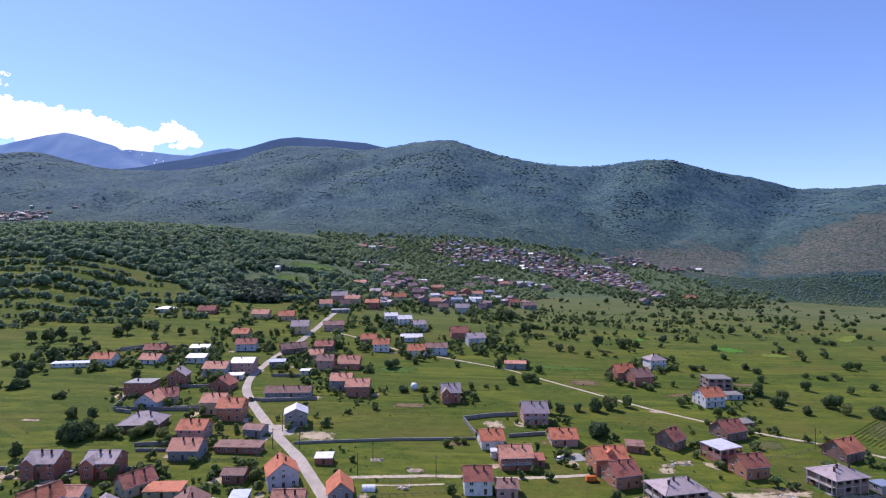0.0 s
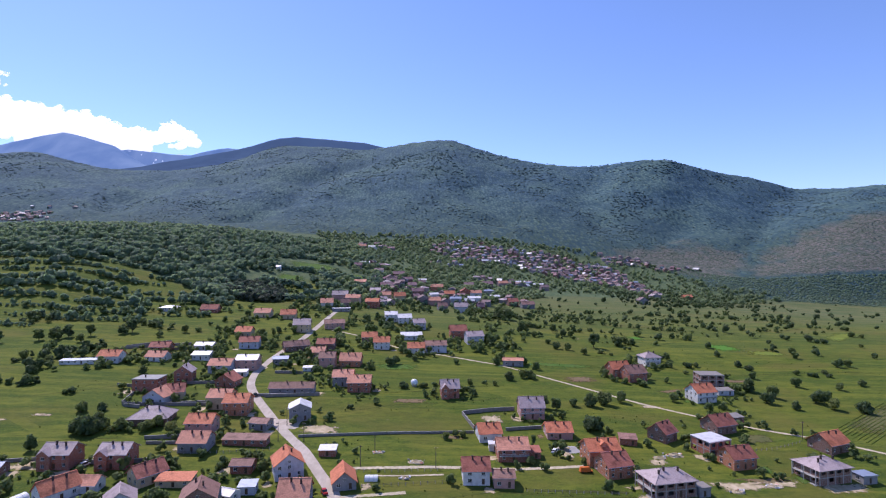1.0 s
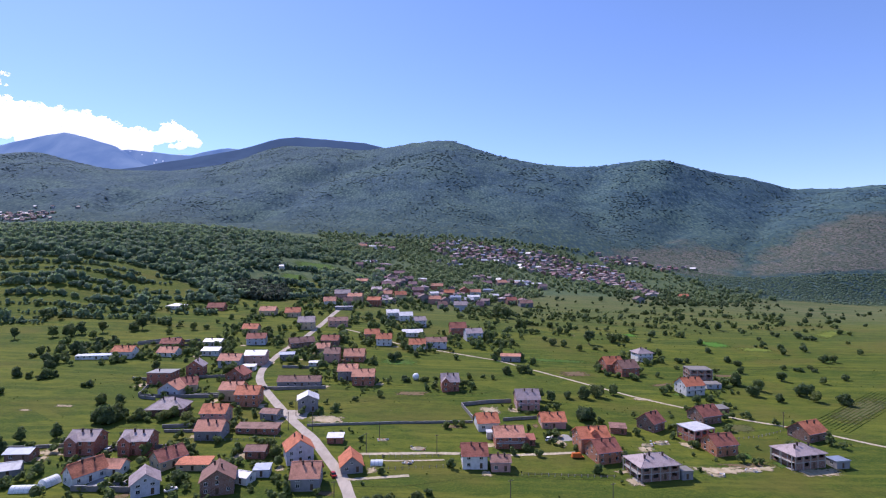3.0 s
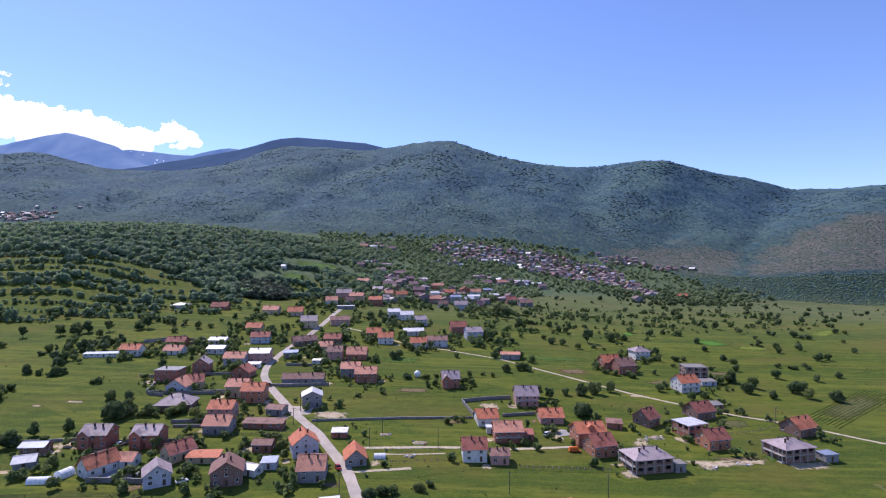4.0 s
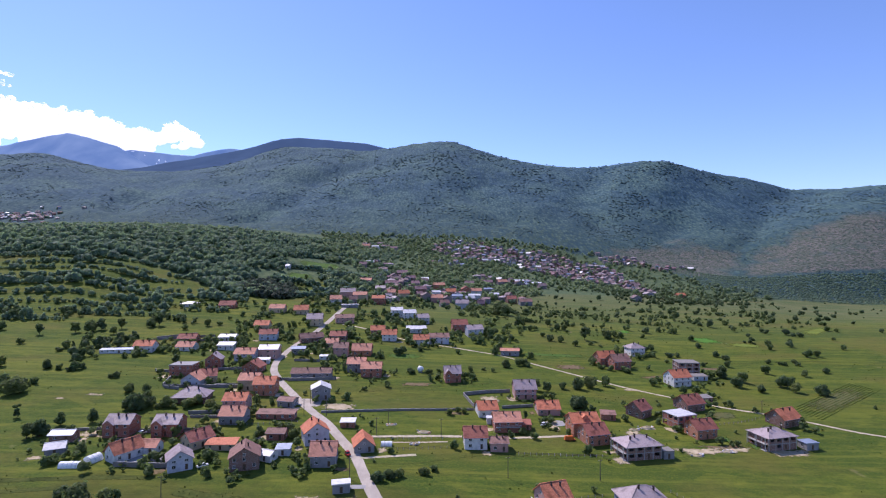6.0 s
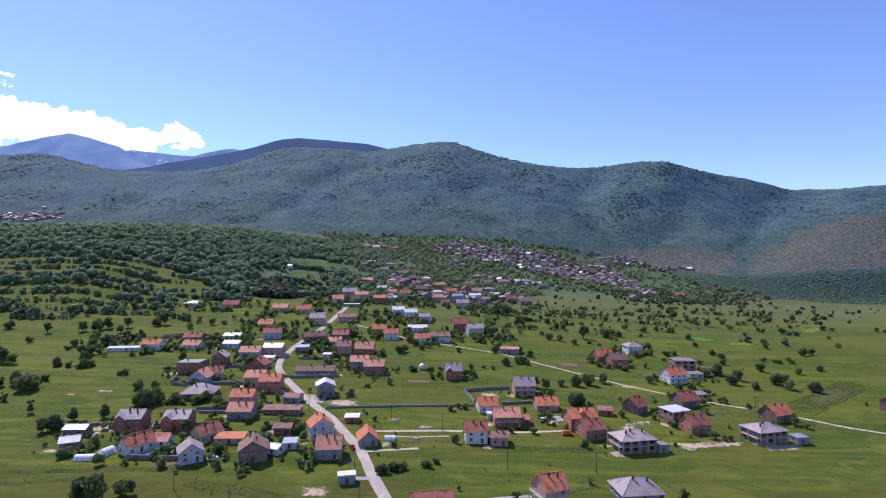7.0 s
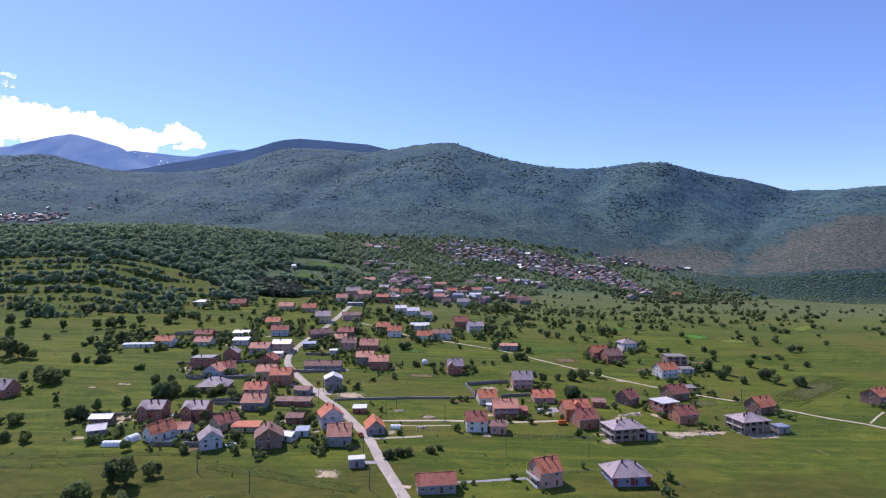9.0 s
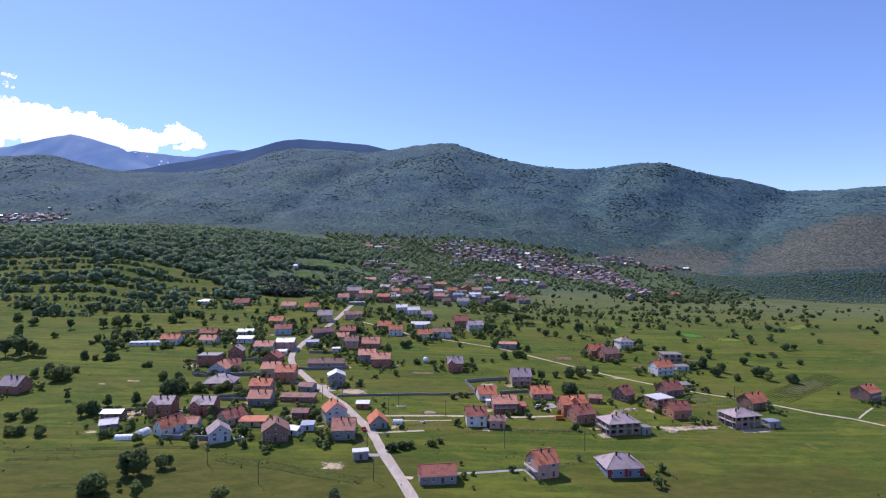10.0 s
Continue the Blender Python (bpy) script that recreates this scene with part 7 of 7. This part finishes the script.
tree(-238.2, 387.6, "round", "leaf_deep", 1.3)
tree(-208.1, 380.6, "round", "leaf", 0.9)
tree(-197.5, 396.0, "round", "leaf", 0.9)
tree(-168.9, 403.7, "round", "leaf_deep", 0.8)
tree(-129.5, 395.6, "tall", "leaf", 0.8)
tree(-135.3, 387.9, "tall", "leaf_deep", 0.8)
tree(-138.9, 380.8, "round", "leaf", 0.9)
tree(-128.6, 406.2, "round", "leaf", 0.9)
tree(-154.1, 354.8, "round", "leaf", 0.8)
tree(-189.1, 400.7, "bush", "leaf", 1.2)
tree(-112.8, 428.7, "round", "leaf", 0.7)
tree(-109.1, 482.9, "round", "leaf", 0.9)
tree(-293.5, 286.2, "tall", "leaf_deep", 1.5)
tree(-281.8, 281.9, "tall", "leaf_deep", 1.3)
tree(-317.5, 318.7, "tall", "leaf", 1.4)
tree(-268.7, 277.4, "round", "leaf", 1.1)
tree(-228.0, 243.1, "bush", "leaf_deep", 1.8)
tree(-235.4, 240.7, "round", "leaf_deep", 1.1)
tree(-225.7, 248.0, "bush", "leaf", 1.4)
tree(-196.2, 175.0, "round", "leaf", 1)
tree(-340.6, 361.6, "round", "leaf", 1.2)
tree(-304.5, 354.0, "tall", "leaf_deep", 1)
tree(-297.5, 328.1, "round", "leaf", 0.9)
tree(-259.0, 312.4, "bush", "leaf_deep", 1.3)
tree(-255.7, 332.4, "round", "leaf", 0.9)
tree(-253.2, 360.4, "round", "leaf", 1)
tree(-357.9, 395.8, "tall", "leaf_deep", 1.2)
tree(-362.9, 374.9, "round", "leaf_deep", 1.2)

# ---- overgrown field edges and ditches: way points and width ----
EDGE_LINES = []
EDGE_LINES.append(([(-93.7, 139.9), (-82.7, 137.6), (-70.8, 135.3), (-56.4, 130.6), (-42.7, 126.5), (-32.9, 124.2)], 5))
EDGE_LINES.append(([(-183.2, 143.2), (-165.0, 143.3), (-145.9, 145.7), (-126.5, 148.1), (-108.1, 148.7)], 3))
EDGE_LINES.append(([(-146.6, 113.8), (-133.2, 114.5), (-119.0, 120.4), (-106.1, 126.9), (-93.7, 132.3)], 2.5))
EDGE_LINES.append(([(-173.1, 133.8), (-163.6, 135.6), (-153.0, 136.2), (-146.1, 139.2)], 3))
EDGE_LINES.append(([(-32.7, 164.3), (-15.2, 165.0), (15.9, 176.3), (41.8, 174.0), (68.2, 175.2)], 1.6))
EDGE_LINES.append(([(41.2, 140.4), (47.6, 143.9), (57.3, 145.7)], 1.6))
EDGE_LINES.append(([(79.4, 149.3), (82.6, 142.8), (86.1, 132.8)], 1.6))
EDGE_LINES.append(([(56.4, 258.8), (78.8, 251.2), (99.8, 243.6)], 3))
EDGE_LINES.append(([(99.7, 537.3), (159.4, 508.0), (212.5, 481.0), (255.7, 466.4), (295.4, 451.2)], 2.5))
EDGE_LINES.append(([(98.6, 363.9), (155.4, 400.1), (223.2, 451.0), (293.4, 487.8)], 2))
EDGE_LINES.append(([(184.7, 330.6), (221.4, 338.3), (262.4, 344.9), (284.0, 340.9)], 2.5))
EDGE_LINES.append(([(268.7, 639.3), (322.8, 588.7), (377.8, 558.8), (415.2, 498.2)], 2.5))
EDGE_LINES.append(([(-49.0, 247.3), (-23.8, 260.3), (4.0, 265.1), (33.5, 274.6)], 2))
EDGE_LINES.append(([(-37.1, 276.2), (-7.8, 282.8), (23.3, 294.7), (36.0, 295.3)], 2))
EDGE_LINES.append(([(-213.8, 254.4), (-193.6, 263.9), (-173.5, 276.9)], 2))
EDGE_LINES.append(([(-190.0, 275.1), (-178.7, 285.2), (-169.7, 288.2)], 1.5))
EDGE_LINES.append(([(-171.1, 203.8), (-153.2, 209.2), (-132.4, 211.6)], 2))

# ---- the older village at the foot of the mountain ----
def far_house_kinds():
    kinds = []
    rnd = random.Random(9)
    for walls, cover, roof in (("old_wall", "old_red", "g"), ("brown", "old_brown", "g"), ("brown", "old_red", "g"), ("old_wall", "old_brown", "x"), ("old_wall", "old_red", "x"), ("grey", "old_brown", "g"), ("old_wall", "old_brown", "h"), ("bluish", "old_brown", "g"), ("grey", "slate", "h"), ("old_wall", "tin", "g"), ("grey", "tinblue", "g"), ("old_wall", "old_red", "g"), ("old_wall", "slate", "g")):
        w, d = rnd.uniform(7.0, 13.5), rnd.uniform(6.5, 10)
        kinds.append(house(0, 0, 0, w, d, rnd.choice((3.2, 5.2, 5.6)), rnd.uniform(2.0, 3.0), roof, walls, cover, chimneys=1, frames=False))
    return kinds


def joined(name, label, kinds, places):
    """Houses too far off to tell apart, in one mesh."""
    verts, faces, slots, mats = [], [], [], []
    for kind, m in places:
        for o in kind.children_recursive:
            at = m
            up, chain = o, []
            while up is not kind:
                chain.append(up.matrix_basis)
                up = up.parent
            for q in reversed(chain):
                at = at @ q
            mat = o.data.materials[0]
            if mat not in mats:
                mats.append(mat)
            k = len(verts)
            verts += [tuple(at @ v.co) for v in o.data.vertices]
            for p in o.data.polygons:
                faces.append([k + i for i in p.vertices])
                slots.append(mats.index(mat))
    me = bpy.data.meshes.new(name)
    me.from_pydata(verts, [], faces)
    for mat in mats:
        me.materials.append(mat)
    me.polygons.foreach_set("material_index", slots)
    tagged(new(name, me), label, "houses", kind="stuff")


def far_village():
    rnd = random.Random(31)
    kinds = far_house_kinds()
    # quarters: middle x, y, half widths, number
    quarters = ((48, 1165, 80, 75, 66), (150, 1160, 60, 70, 42), (225, 1135, 80, 95, 92), (262, 1090, 50, 60, 34), (345, 1035, 48, 40, 30), (368, 960, 26, 40, 16), (425, 1235, 70, 45, 20), (520, 1195, 55, 18, 8), (-160, 1130, 40, 25, 5), (-120, 870, 26, 22, 4), (115, 905, 60, 24, 12), (20, 1030, 50, 30, 6), (325, 1125, 62, 62, 30), (300, 1050, 50, 36, 14), (0, 690, 115, 62, 26), (-62, 745, 45, 40, 8), (-90, 590, 40, 40, 5))
    placed, spots = [(x, y) for x, y, w in HOMES if y > 500], []
    for cx, cy, rx, ry, count in quarters:
        tries = 0
        while count and tries < 1500:
            tries += 1
            a, q = rnd.uniform(0, 6.283), rnd.random() ** 0.6
            x, y = cx + rx * q * math.cos(a), cy + ry * q * math.sin(a)
            if any((x - a) ** 2 + (y - b) ** 2 < 12.5 ** 2 for a, b in placed):
                continue
            placed.append((x, y))
            count -= 1
            spots.append((y, rnd.choice(kinds), pose(x, y, float(land(x, y)), 0, 0, rnd.gauss(8, 26) + rnd.choice((0, 0, 90, 90)))))
    # hamlet beyond the wooded hill
    for _ in range(110):
        x, y = rnd.gauss(HAMLET[0], 62), rnd.gauss(HAMLET[1], 42)
        if any((x - a) ** 2 + (y - b) ** 2 < 13 ** 2 for a, b in placed):
            continue
        placed.append((x, y))
        spots.append((y, rnd.choice(kinds), pose(x, y, float(land(x, y)), 0, 0, rnd.gauss(8, 16))))
    spots.sort(key=lambda q: q[0])
    for y, kind, m in spots[:170]:
        copy_thing(kind, m)
    joined("old_village_houses", "tightly packed tiled houses at the mountain foot", kinds, [(k, m) for y, k, m in spots[170:]])
    for k in kinds:
        for o in (*k.children_recursive, k):
            bpy.data.objects.remove(o)
    return placed


HAMLET = (-1240, 1490)
FAR_HOUSES = far_village()
ribbon("road", "pale road climbing through the old village", M["dirt"], [(268, 1180), (274, 1160), (285, 1140), (292, 1120), (293, 1085), (288, 1050)], 6.0, 0.5)


# ---- woods and hedges ----
def woods():
    rng = np.random.default_rng(5)
    mid = blob_templates(3, 8, 44, 2.6, 5.2, 1.25)
    far = crown_templates(4, 10, 2.7, 5.2, 1.5, 8)
    mound = dome_templates(14, 12, 4.2, 1.6, 0.35)
    bushy = dome_templates(15, 12, 3.4, 2.2, 0.15)
    tuft = blob_templates(8, 6, 12, 0.8, 0.8, 0.55)
    old_homes = np.array(FAR_HOUSES)
    near_homes = np.array([(a, b) for a, b, c in HOMES if b > 60])

    def clear(p, gap, homes=old_homes):
        keep = np.ones(len(p), bool)
        for i in range(0, len(p), 2000):
            q = p[i:i + 2000]
            keep[i:i + 2000] = ((q[:, None, 0] - homes[None, :, 0]) ** 2 + (q[:, None, 1] - homes[None, :, 1]) ** 2).min(1) > gap ** 2
        return p[keep]

    def in_glade(p):
        """The three hill clearings."""
        out = np.zeros(len(p), bool)
        for x, y, w, d, turn in ((-186, 752, 52, 32, 32), (-196, 667, 26, 24, 0), (-118, 736, 22, 27, -20)):
            c, n = math.cos(radians(turn)), math.sin(radians(turn))
            a, b = (p[:, 0] - x) * c + (p[:, 1] - y) * n, (p[:, 1] - y) * c - (p[:, 0] - x) * n
            out |= (a / w) ** 4 + (b / d) ** 4 < 1
        return out

    # closed woodland on the hill
    p = np.stack([rng.uniform(-1150, -90, 16500), rng.uniform(520, 1130, 16500)], 1)
    u = p[:, 0] / p[:, 1]
    deep = (p[:, 1] - wood_edge(u)) / 45 + np.interp(u, (-0.5, -0.35), (0.5, 1.2)) * rough(p[:, 0], p[:, 1], 85, 3, 61)
    keep = (deep > 0.2) & (rng.random(len(p)) < np.where(u < -0.3, 0.80, 0.62)) & ~in_glade(p) & (u > -1.0)
    keep &= (p[:, 1] < np.interp(u, (-1, -0.5, -0.3, -0.1), (860, 960, 1130, 1130))) & (rough(p[:, 0], p[:, 1], 60, 3, 64) > np.interp(u, (-0.5, -0.3), (-0.6, -0.22)))
    p = clear(p[keep], 9)
    size = rng.uniform(1.0, 2.15, len(p)) * np.interp(p[:, 0] / p[:, 1], (-0.4, -0.25), (1.0, 0.8))
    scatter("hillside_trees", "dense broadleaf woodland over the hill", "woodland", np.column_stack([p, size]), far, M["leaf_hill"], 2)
    # dark close-grown stand at the foot of the hill
    q = np.stack([rng.uniform(-0.43, -0.285, 1100), rng.uniform(525, 625, 1100)], 1)
    q = q[((q[:, 0] + 0.358) / 0.058) ** 2 + ((q[:, 1] - 570) / 42) ** 2 < 1]
    q[:, 0] *= q[:, 1]
    scatter("stand_of_trees", "dark close-grown stand of trees at the hill foot", "woodland", np.column_stack([q, rng.uniform(1.3, 2.1, len(q))])[:330], mid, M["leaf_stand"], 18)
    # hedges and tree rows along the terraces in front of the hill
    rows, y0, k = [], 396.0, 0
    while y0 < 640:
        x = np.arange(-640.0, -110.0, 2.1)
        x = x + rng.normal(0, 1.5, len(x))
        y = y0 + 0.05 * (x + 300) + 5 * rough(x, x * 0 + 91.0 * k, 120, 2, 66) + rng.normal(0, 1.3, len(x))
        u = x / y
        body = rough(x, x * 0 + 37.0 * k, 70, 3, 68)
        keep = (y < wood_edge(u) + 25) & (u > -0.98) & (u < np.interp(y, (390, 440, 500, 560, 640), (-0.50, -0.46, -0.40, -0.41, -0.42)))
        keep &= body > np.interp(y, (390, 440, 480), (0.0, -0.28, -0.5))
        tall = np.clip(0.85 + 0.75 * body, 0.5, 1.5) * np.interp(y, (390, 470), (0.85, 1.0))
        rows.append(np.column_stack([x, y, tall * (0.75 + 1.15 * rng.random(len(x)) ** 2.4)])[keep & (rng.random(len(x)) < 0.8)])
        y0 += rng.uniform(21, 33)
        k += 1
    rows = np.concatenate(rows)
    rows = rows[(np.hypot(rows[:, 0] + 247, rows[:, 1] - 469) > 22) & (np.hypot(rows[:, 0] + 211, rows[:, 1] - 472) > 18)]
    close = rows[:, 1] < 470
    scatter("hedge_shrubs", "dark green shrub hedges along the terraces", "hedge", rows[close], mid, M["leaf_hill"], 3)
    scatter("hedge_shrubs", "tree rows and hedges between terraced fields", "hedge", rows[~close], far, M["leaf_hill"], 21)
    # loose trees and thickets on the meadows below the terraces
    p = np.stack([rng.uniform(-470, -205, 2600), rng.uniform(290, 445, 2600)], 1)
    u = p[:, 0] / p[:, 1]
    keep = (rough(p[:, 0], p[:, 1], 46, 3, 67) > np.interp(p[:, 1], (290, 360, 400), (0.30, 0.12, 0.02))) & (rng.random(len(p)) < 0.30) & (u > -1.0) & (u < np.interp(p[:, 1], (290, 340, 400), (-0.80, -0.66, -0.52)))
    p = clear(p[keep], 12, near_homes)
    scatter("field_trees", "loose trees and thickets on the meadow", "trees", np.column_stack([p, 0.7 + 1.05 * rng.random(len(p)) ** 1.5]), mid, M["leaf_deep"], 24)
    # hedges round the clearings and below them
    spots = []
    for line, wide in (([(-270, 690), (-232, 700), (-205, 705), (-170, 712)], 4), ([(-238, 790), (-200, 806), (-160, 822), (-120, 838)], 7), ([(-170, 700), (-140, 712), (-100, 700)], 5), ([(-212, 632), (-170, 628), (-120, 640), (-92, 668)], 6), ([(-168, 660), (-150, 690), (-138, 720)], 7), ([(-160, 590), (-120, 604), (-100, 612)], 5), ([(-92, 700), (-98, 740), (-90, 780)], 8), ([(-180, 545), (-140, 560), (-120, 572)], 4)):
        for (xa, ya), (xb, yb) in zip(line, line[1:]):
            for _ in range(int(math.hypot(xb - xa, yb - ya) * 0.12 * wide)):
                t = rng.random()
                spots.append((xa + (xb - xa) * t + rng.normal(0, wide * 0.4), ya + (yb - ya) * t + rng.normal(0, wide * 0.4), rng.uniform(0.8, 1.7)))
    spots = clear(np.array(spots), 7)
    scatter("hedge_shrubs", "dark hedges bounding the hill clearings", "hedge", spots, far, M["leaf_hill"], 22)
    # gardens and hedges between the farther houses
    p = np.stack([rng.uniform(-330, 640, 15000), rng.uniform(560, 1290, 15000)], 1)
    u = p[:, 0] / p[:, 1]
    h = rough(p[:, 0], p[:, 1], 95, 3, 71)
    inner = p[:, 1] - 655 - np.interp(p[:, 0], (-100, 60, 250, 400, 640), (-95, 30, 215, 170, 340))
    band = (inner > 0) & (p[:, 1] < np.interp(u, *FOOT_D) + 30) & (u > -0.24)
    keep = band & (rng.random(len(p)) < np.clip(0.55 + 0.6 * h, 0.16, 0.95) * np.interp(u, (0.24, 0.4), (1, 0.42))) & ~in_glade(p)
    keep &= ~((p[:, 0] > 150) & (p[:, 0] < 330) & (p[:, 1] < 880))
    p = clear(p[keep], 7.5)
    s = 0.6 + 1.1 * rng.random(len(p)) ** 1.5
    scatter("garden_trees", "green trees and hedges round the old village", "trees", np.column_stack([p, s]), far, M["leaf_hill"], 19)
    # orchards and hedges between the village and the lower old quarter
    p = np.stack([rng.uniform(-190, 75, 1500), rng.uniform(372, 690, 1500)], 1)
    keep = (rough(p[:, 0], p[:, 1], 42, 3, 72) > 0.04) & (rng.random(len(p)) < 0.6) & road_free(p[:, 0], p[:, 1])
    p = clear(clear(p[keep], 9.5, near_homes), 9)
    scatter("garden_trees", "orchard trees and hedges between the village houses", "trees", np.column_stack([p, 0.55 + 0.95 * rng.random(len(p)) ** 1.5]), mid, M["leaf"], 23)
    # trees close to the old houses
    homes = old_homes[(old_homes[:, 1] > 520)]
    q = np.repeat(homes, 3, 0) + rng.normal(0, 1, (3 * len(homes), 2)) * 4.5 + (0, -5.5)
    q = clear(q, 5.4)
    scatter("garden_trees", "dark garden trees crowding the old village houses", "trees", np.column_stack([q, rng.uniform(0.5, 1.25, len(q))]), far, M["leaf_hill"], 14)
    # wooded scarp beyond the meadow, dense along its foot
    u = rng.uniform(0.44, 0.98, 6200)
    y = np.interp(u, *FOOT_D) + rng.uniform(-8, 105, len(u))
    p = np.stack([u * y, y], 1)
    keep = rough(p[:, 0], p[:, 1], 50, 2, 95) > np.interp(y - np.interp(u, *FOOT_D), (0, 60, 105), (-1.5, -1.2, -0.6))
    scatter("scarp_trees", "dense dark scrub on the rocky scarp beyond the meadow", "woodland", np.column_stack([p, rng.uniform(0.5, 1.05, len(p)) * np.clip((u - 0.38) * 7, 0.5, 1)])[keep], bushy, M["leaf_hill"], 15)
    # meadow shrubs on the far side of the valley
    p = np.stack([rng.uniform(70, 900, 9000), rng.uniform(390, 1000, 9000)], 1)
    lines = np.abs(((p[:, 1] + 0.55 * p[:, 0] + 14 * rough(p[:, 0], p[:, 1], 106, 2, 73)) / 73) % 1 - 0.5) < 0.06
    thick = np.clip((p[:, 1] - 690) / 60, 0, 1) * np.clip((p[:, 0] - 260) / 50, 0, 1) * np.clip((620 - p[:, 0]) / 60, 0, 1) * np.clip((p[:, 1] - 420 - 0.8 * p[:, 0]) / 60, 0, 1)
    keep = (lines & (rng.random(len(p)) < 0.40) & (rough(p[:, 0], p[:, 1], 95, 2, 75) > -0.2)) | (rng.random(len(p)) < 0.014) | (rng.random(len(p)) < 0.5 * thick * (rough(p[:, 0], p[:, 1], 70, 2, 76) > -0.15))
    keep &= (p[:, 0] < 1.02 * p[:, 1]) & (p[:, 1] < np.interp(p[:, 0] / p[:, 1], *FOOT_D) - 10) & ~((p[:, 1] > 780) & (p[:, 0] > 600) & (rng.random(len(p)) < 0.8))
    p = clear(p[keep], 9)
    scatter("meadow_shrubs", "scattered dark shrubs and hedge lines across the meadow", "shrubs", np.column_stack([p, 0.35 + 1.1 * rng.random(len(p)) ** 1.6]), far, M["leaf_deep"], 5)
    # shrubs and hedges on the near side of the meadow
    p = np.stack([rng.uniform(12, 390, 6200), rng.uniform(342, 660, 6200)], 1)
    lines = np.abs(((p[:, 1] + 0.3 * p[:, 0] + 12 * rough(p[:, 0], p[:, 1], 71, 2, 77)) / 40) % 1 - 0.5) < 0.08
    keep = (lines & (rough(p[:, 0], p[:, 1], 65, 2, 79) > -0.2) & (rng.random(len(p)) < 0.8)) | (rng.random(len(p)) < 0.016)
    p = p[keep & (p[:, 1] > 354 + 0.35 * p[:, 0])]
    p = clear(p, 10.5, near_homes)
    scatter("meadow_shrubs", "rounded shrubs and small trees in meadow hedges", "shrubs", np.column_stack([p, 0.3 + 0.95 * rng.random(len(p)) ** 1.5]), mid, M["leaf"], 8)
    # garden trees and hedges round the near houses
    spots = []
    for x, y, w in HOMES:
        if 100 < y < 560 and w > 6:
            for _ in range(int(rng.integers(3, 7)) if y < 230 and x > -30 else int(rng.integers(8, 19))):
                a, q = rng.uniform(0, 6.283), w * 0.62 + rng.uniform(1.5, 9)
                spots.append((x + q * math.cos(a), y + q * math.sin(a), (0.25 + 0.7 * rng.random() ** 1.4) * (1.0 if y < 300 else 1.45)))
    spots = clear(np.array(spots), 7.3, near_homes)
    far_off = road_free(spots[:, 0], spots[:, 1])
    scatter("garden_shrubs", "garden shrubs and fruit trees round the village houses", "shrubs", spots[far_off], mid, M["leaf"], 9)
    # weeds and small shrubs in the near meadows and gardens
    p = np.stack([rng.uniform(-283, 354, 17000), rng.uniform(71, 495, 17000)], 1)
    h = rough(p[:, 0], p[:, 1], 33, 3, 91)
    keep = (rng.random(len(p)) < np.clip(0.03 + 0.4 * h, 0.003, 0.4)) & (np.abs(p[:, 0]) < 0.95 * p[:, 1] + 83)
    p = p[keep]
    scatter("meadow_weeds", "tufts of weeds and coarse grass in the meadows", "weeds", np.column_stack([p, rng.uniform(0.35, 0.9, len(p)) ** 1.5]), tuft, M["weed"], 7)
    # overgrown field edges
    spots = []
    for line, wide in EDGE_LINES:
        for (xa, ya), (xb, yb) in zip(line, line[1:]):
            for _ in range(int(math.hypot(xb - xa, yb - ya) * (0.12 + 0.2 * wide))):
                t = rng.random()
                spots.append((xa + (xb - xa) * t + rng.normal(0, wide * 0.4), ya + (yb - ya) * t + rng.normal(0, wide * 0.4), rng.uniform(0.3, 1.0) ** 1.6 * (0.45 + 0.05 * wide)))
    scatter("field_edge_weeds", "rough dark weeds along ditches and field edges", "weeds", spots, tuft, M["rough"], 17)
    # mountain scrub and woodland
    u = rng.uniform(-0.95, 0.95, 60000)
    foot = np.interp(u, *FOOT_D) + np.where(u > 0.46, 105, 0)
    top = np.interp(u, *TOP_D)
    y = foot + (top + 5 - foot) * rng.random(len(u)) ** 1.15
    p = np.stack([u * y, y], 1)
    h = rough(p[:, 0], p[:, 1], 160, 4, 81) + 0.5 * rough(p[:, 0], p[:, 1], 45, 2, 83)
    dry = dry_slope(u, y, foot)
    keep = rng.random(len(u)) < np.clip(0.12 + 0.9 * h, 0.02, 0.9) * (1 - 0.3 * dry) + 0.25 * dry
    p = clear(p[keep], 9)[:15000]
    size = rng.uniform(0.5, 1.15, len(p)) * np.interp(p[:, 1], (1000, 1400, 2000), (0.6, 0.95, 1.35)) * (1 - 0.4 * dry_slope(p[:, 0] / p[:, 1], p[:, 1], 0))
    scatter("mountain_scrub", "scrub woodland in haze-blue tones covering the mountain slopes", "woodland", np.column_stack([p, size]), mound, M["leaf_far"], 6)


woods()
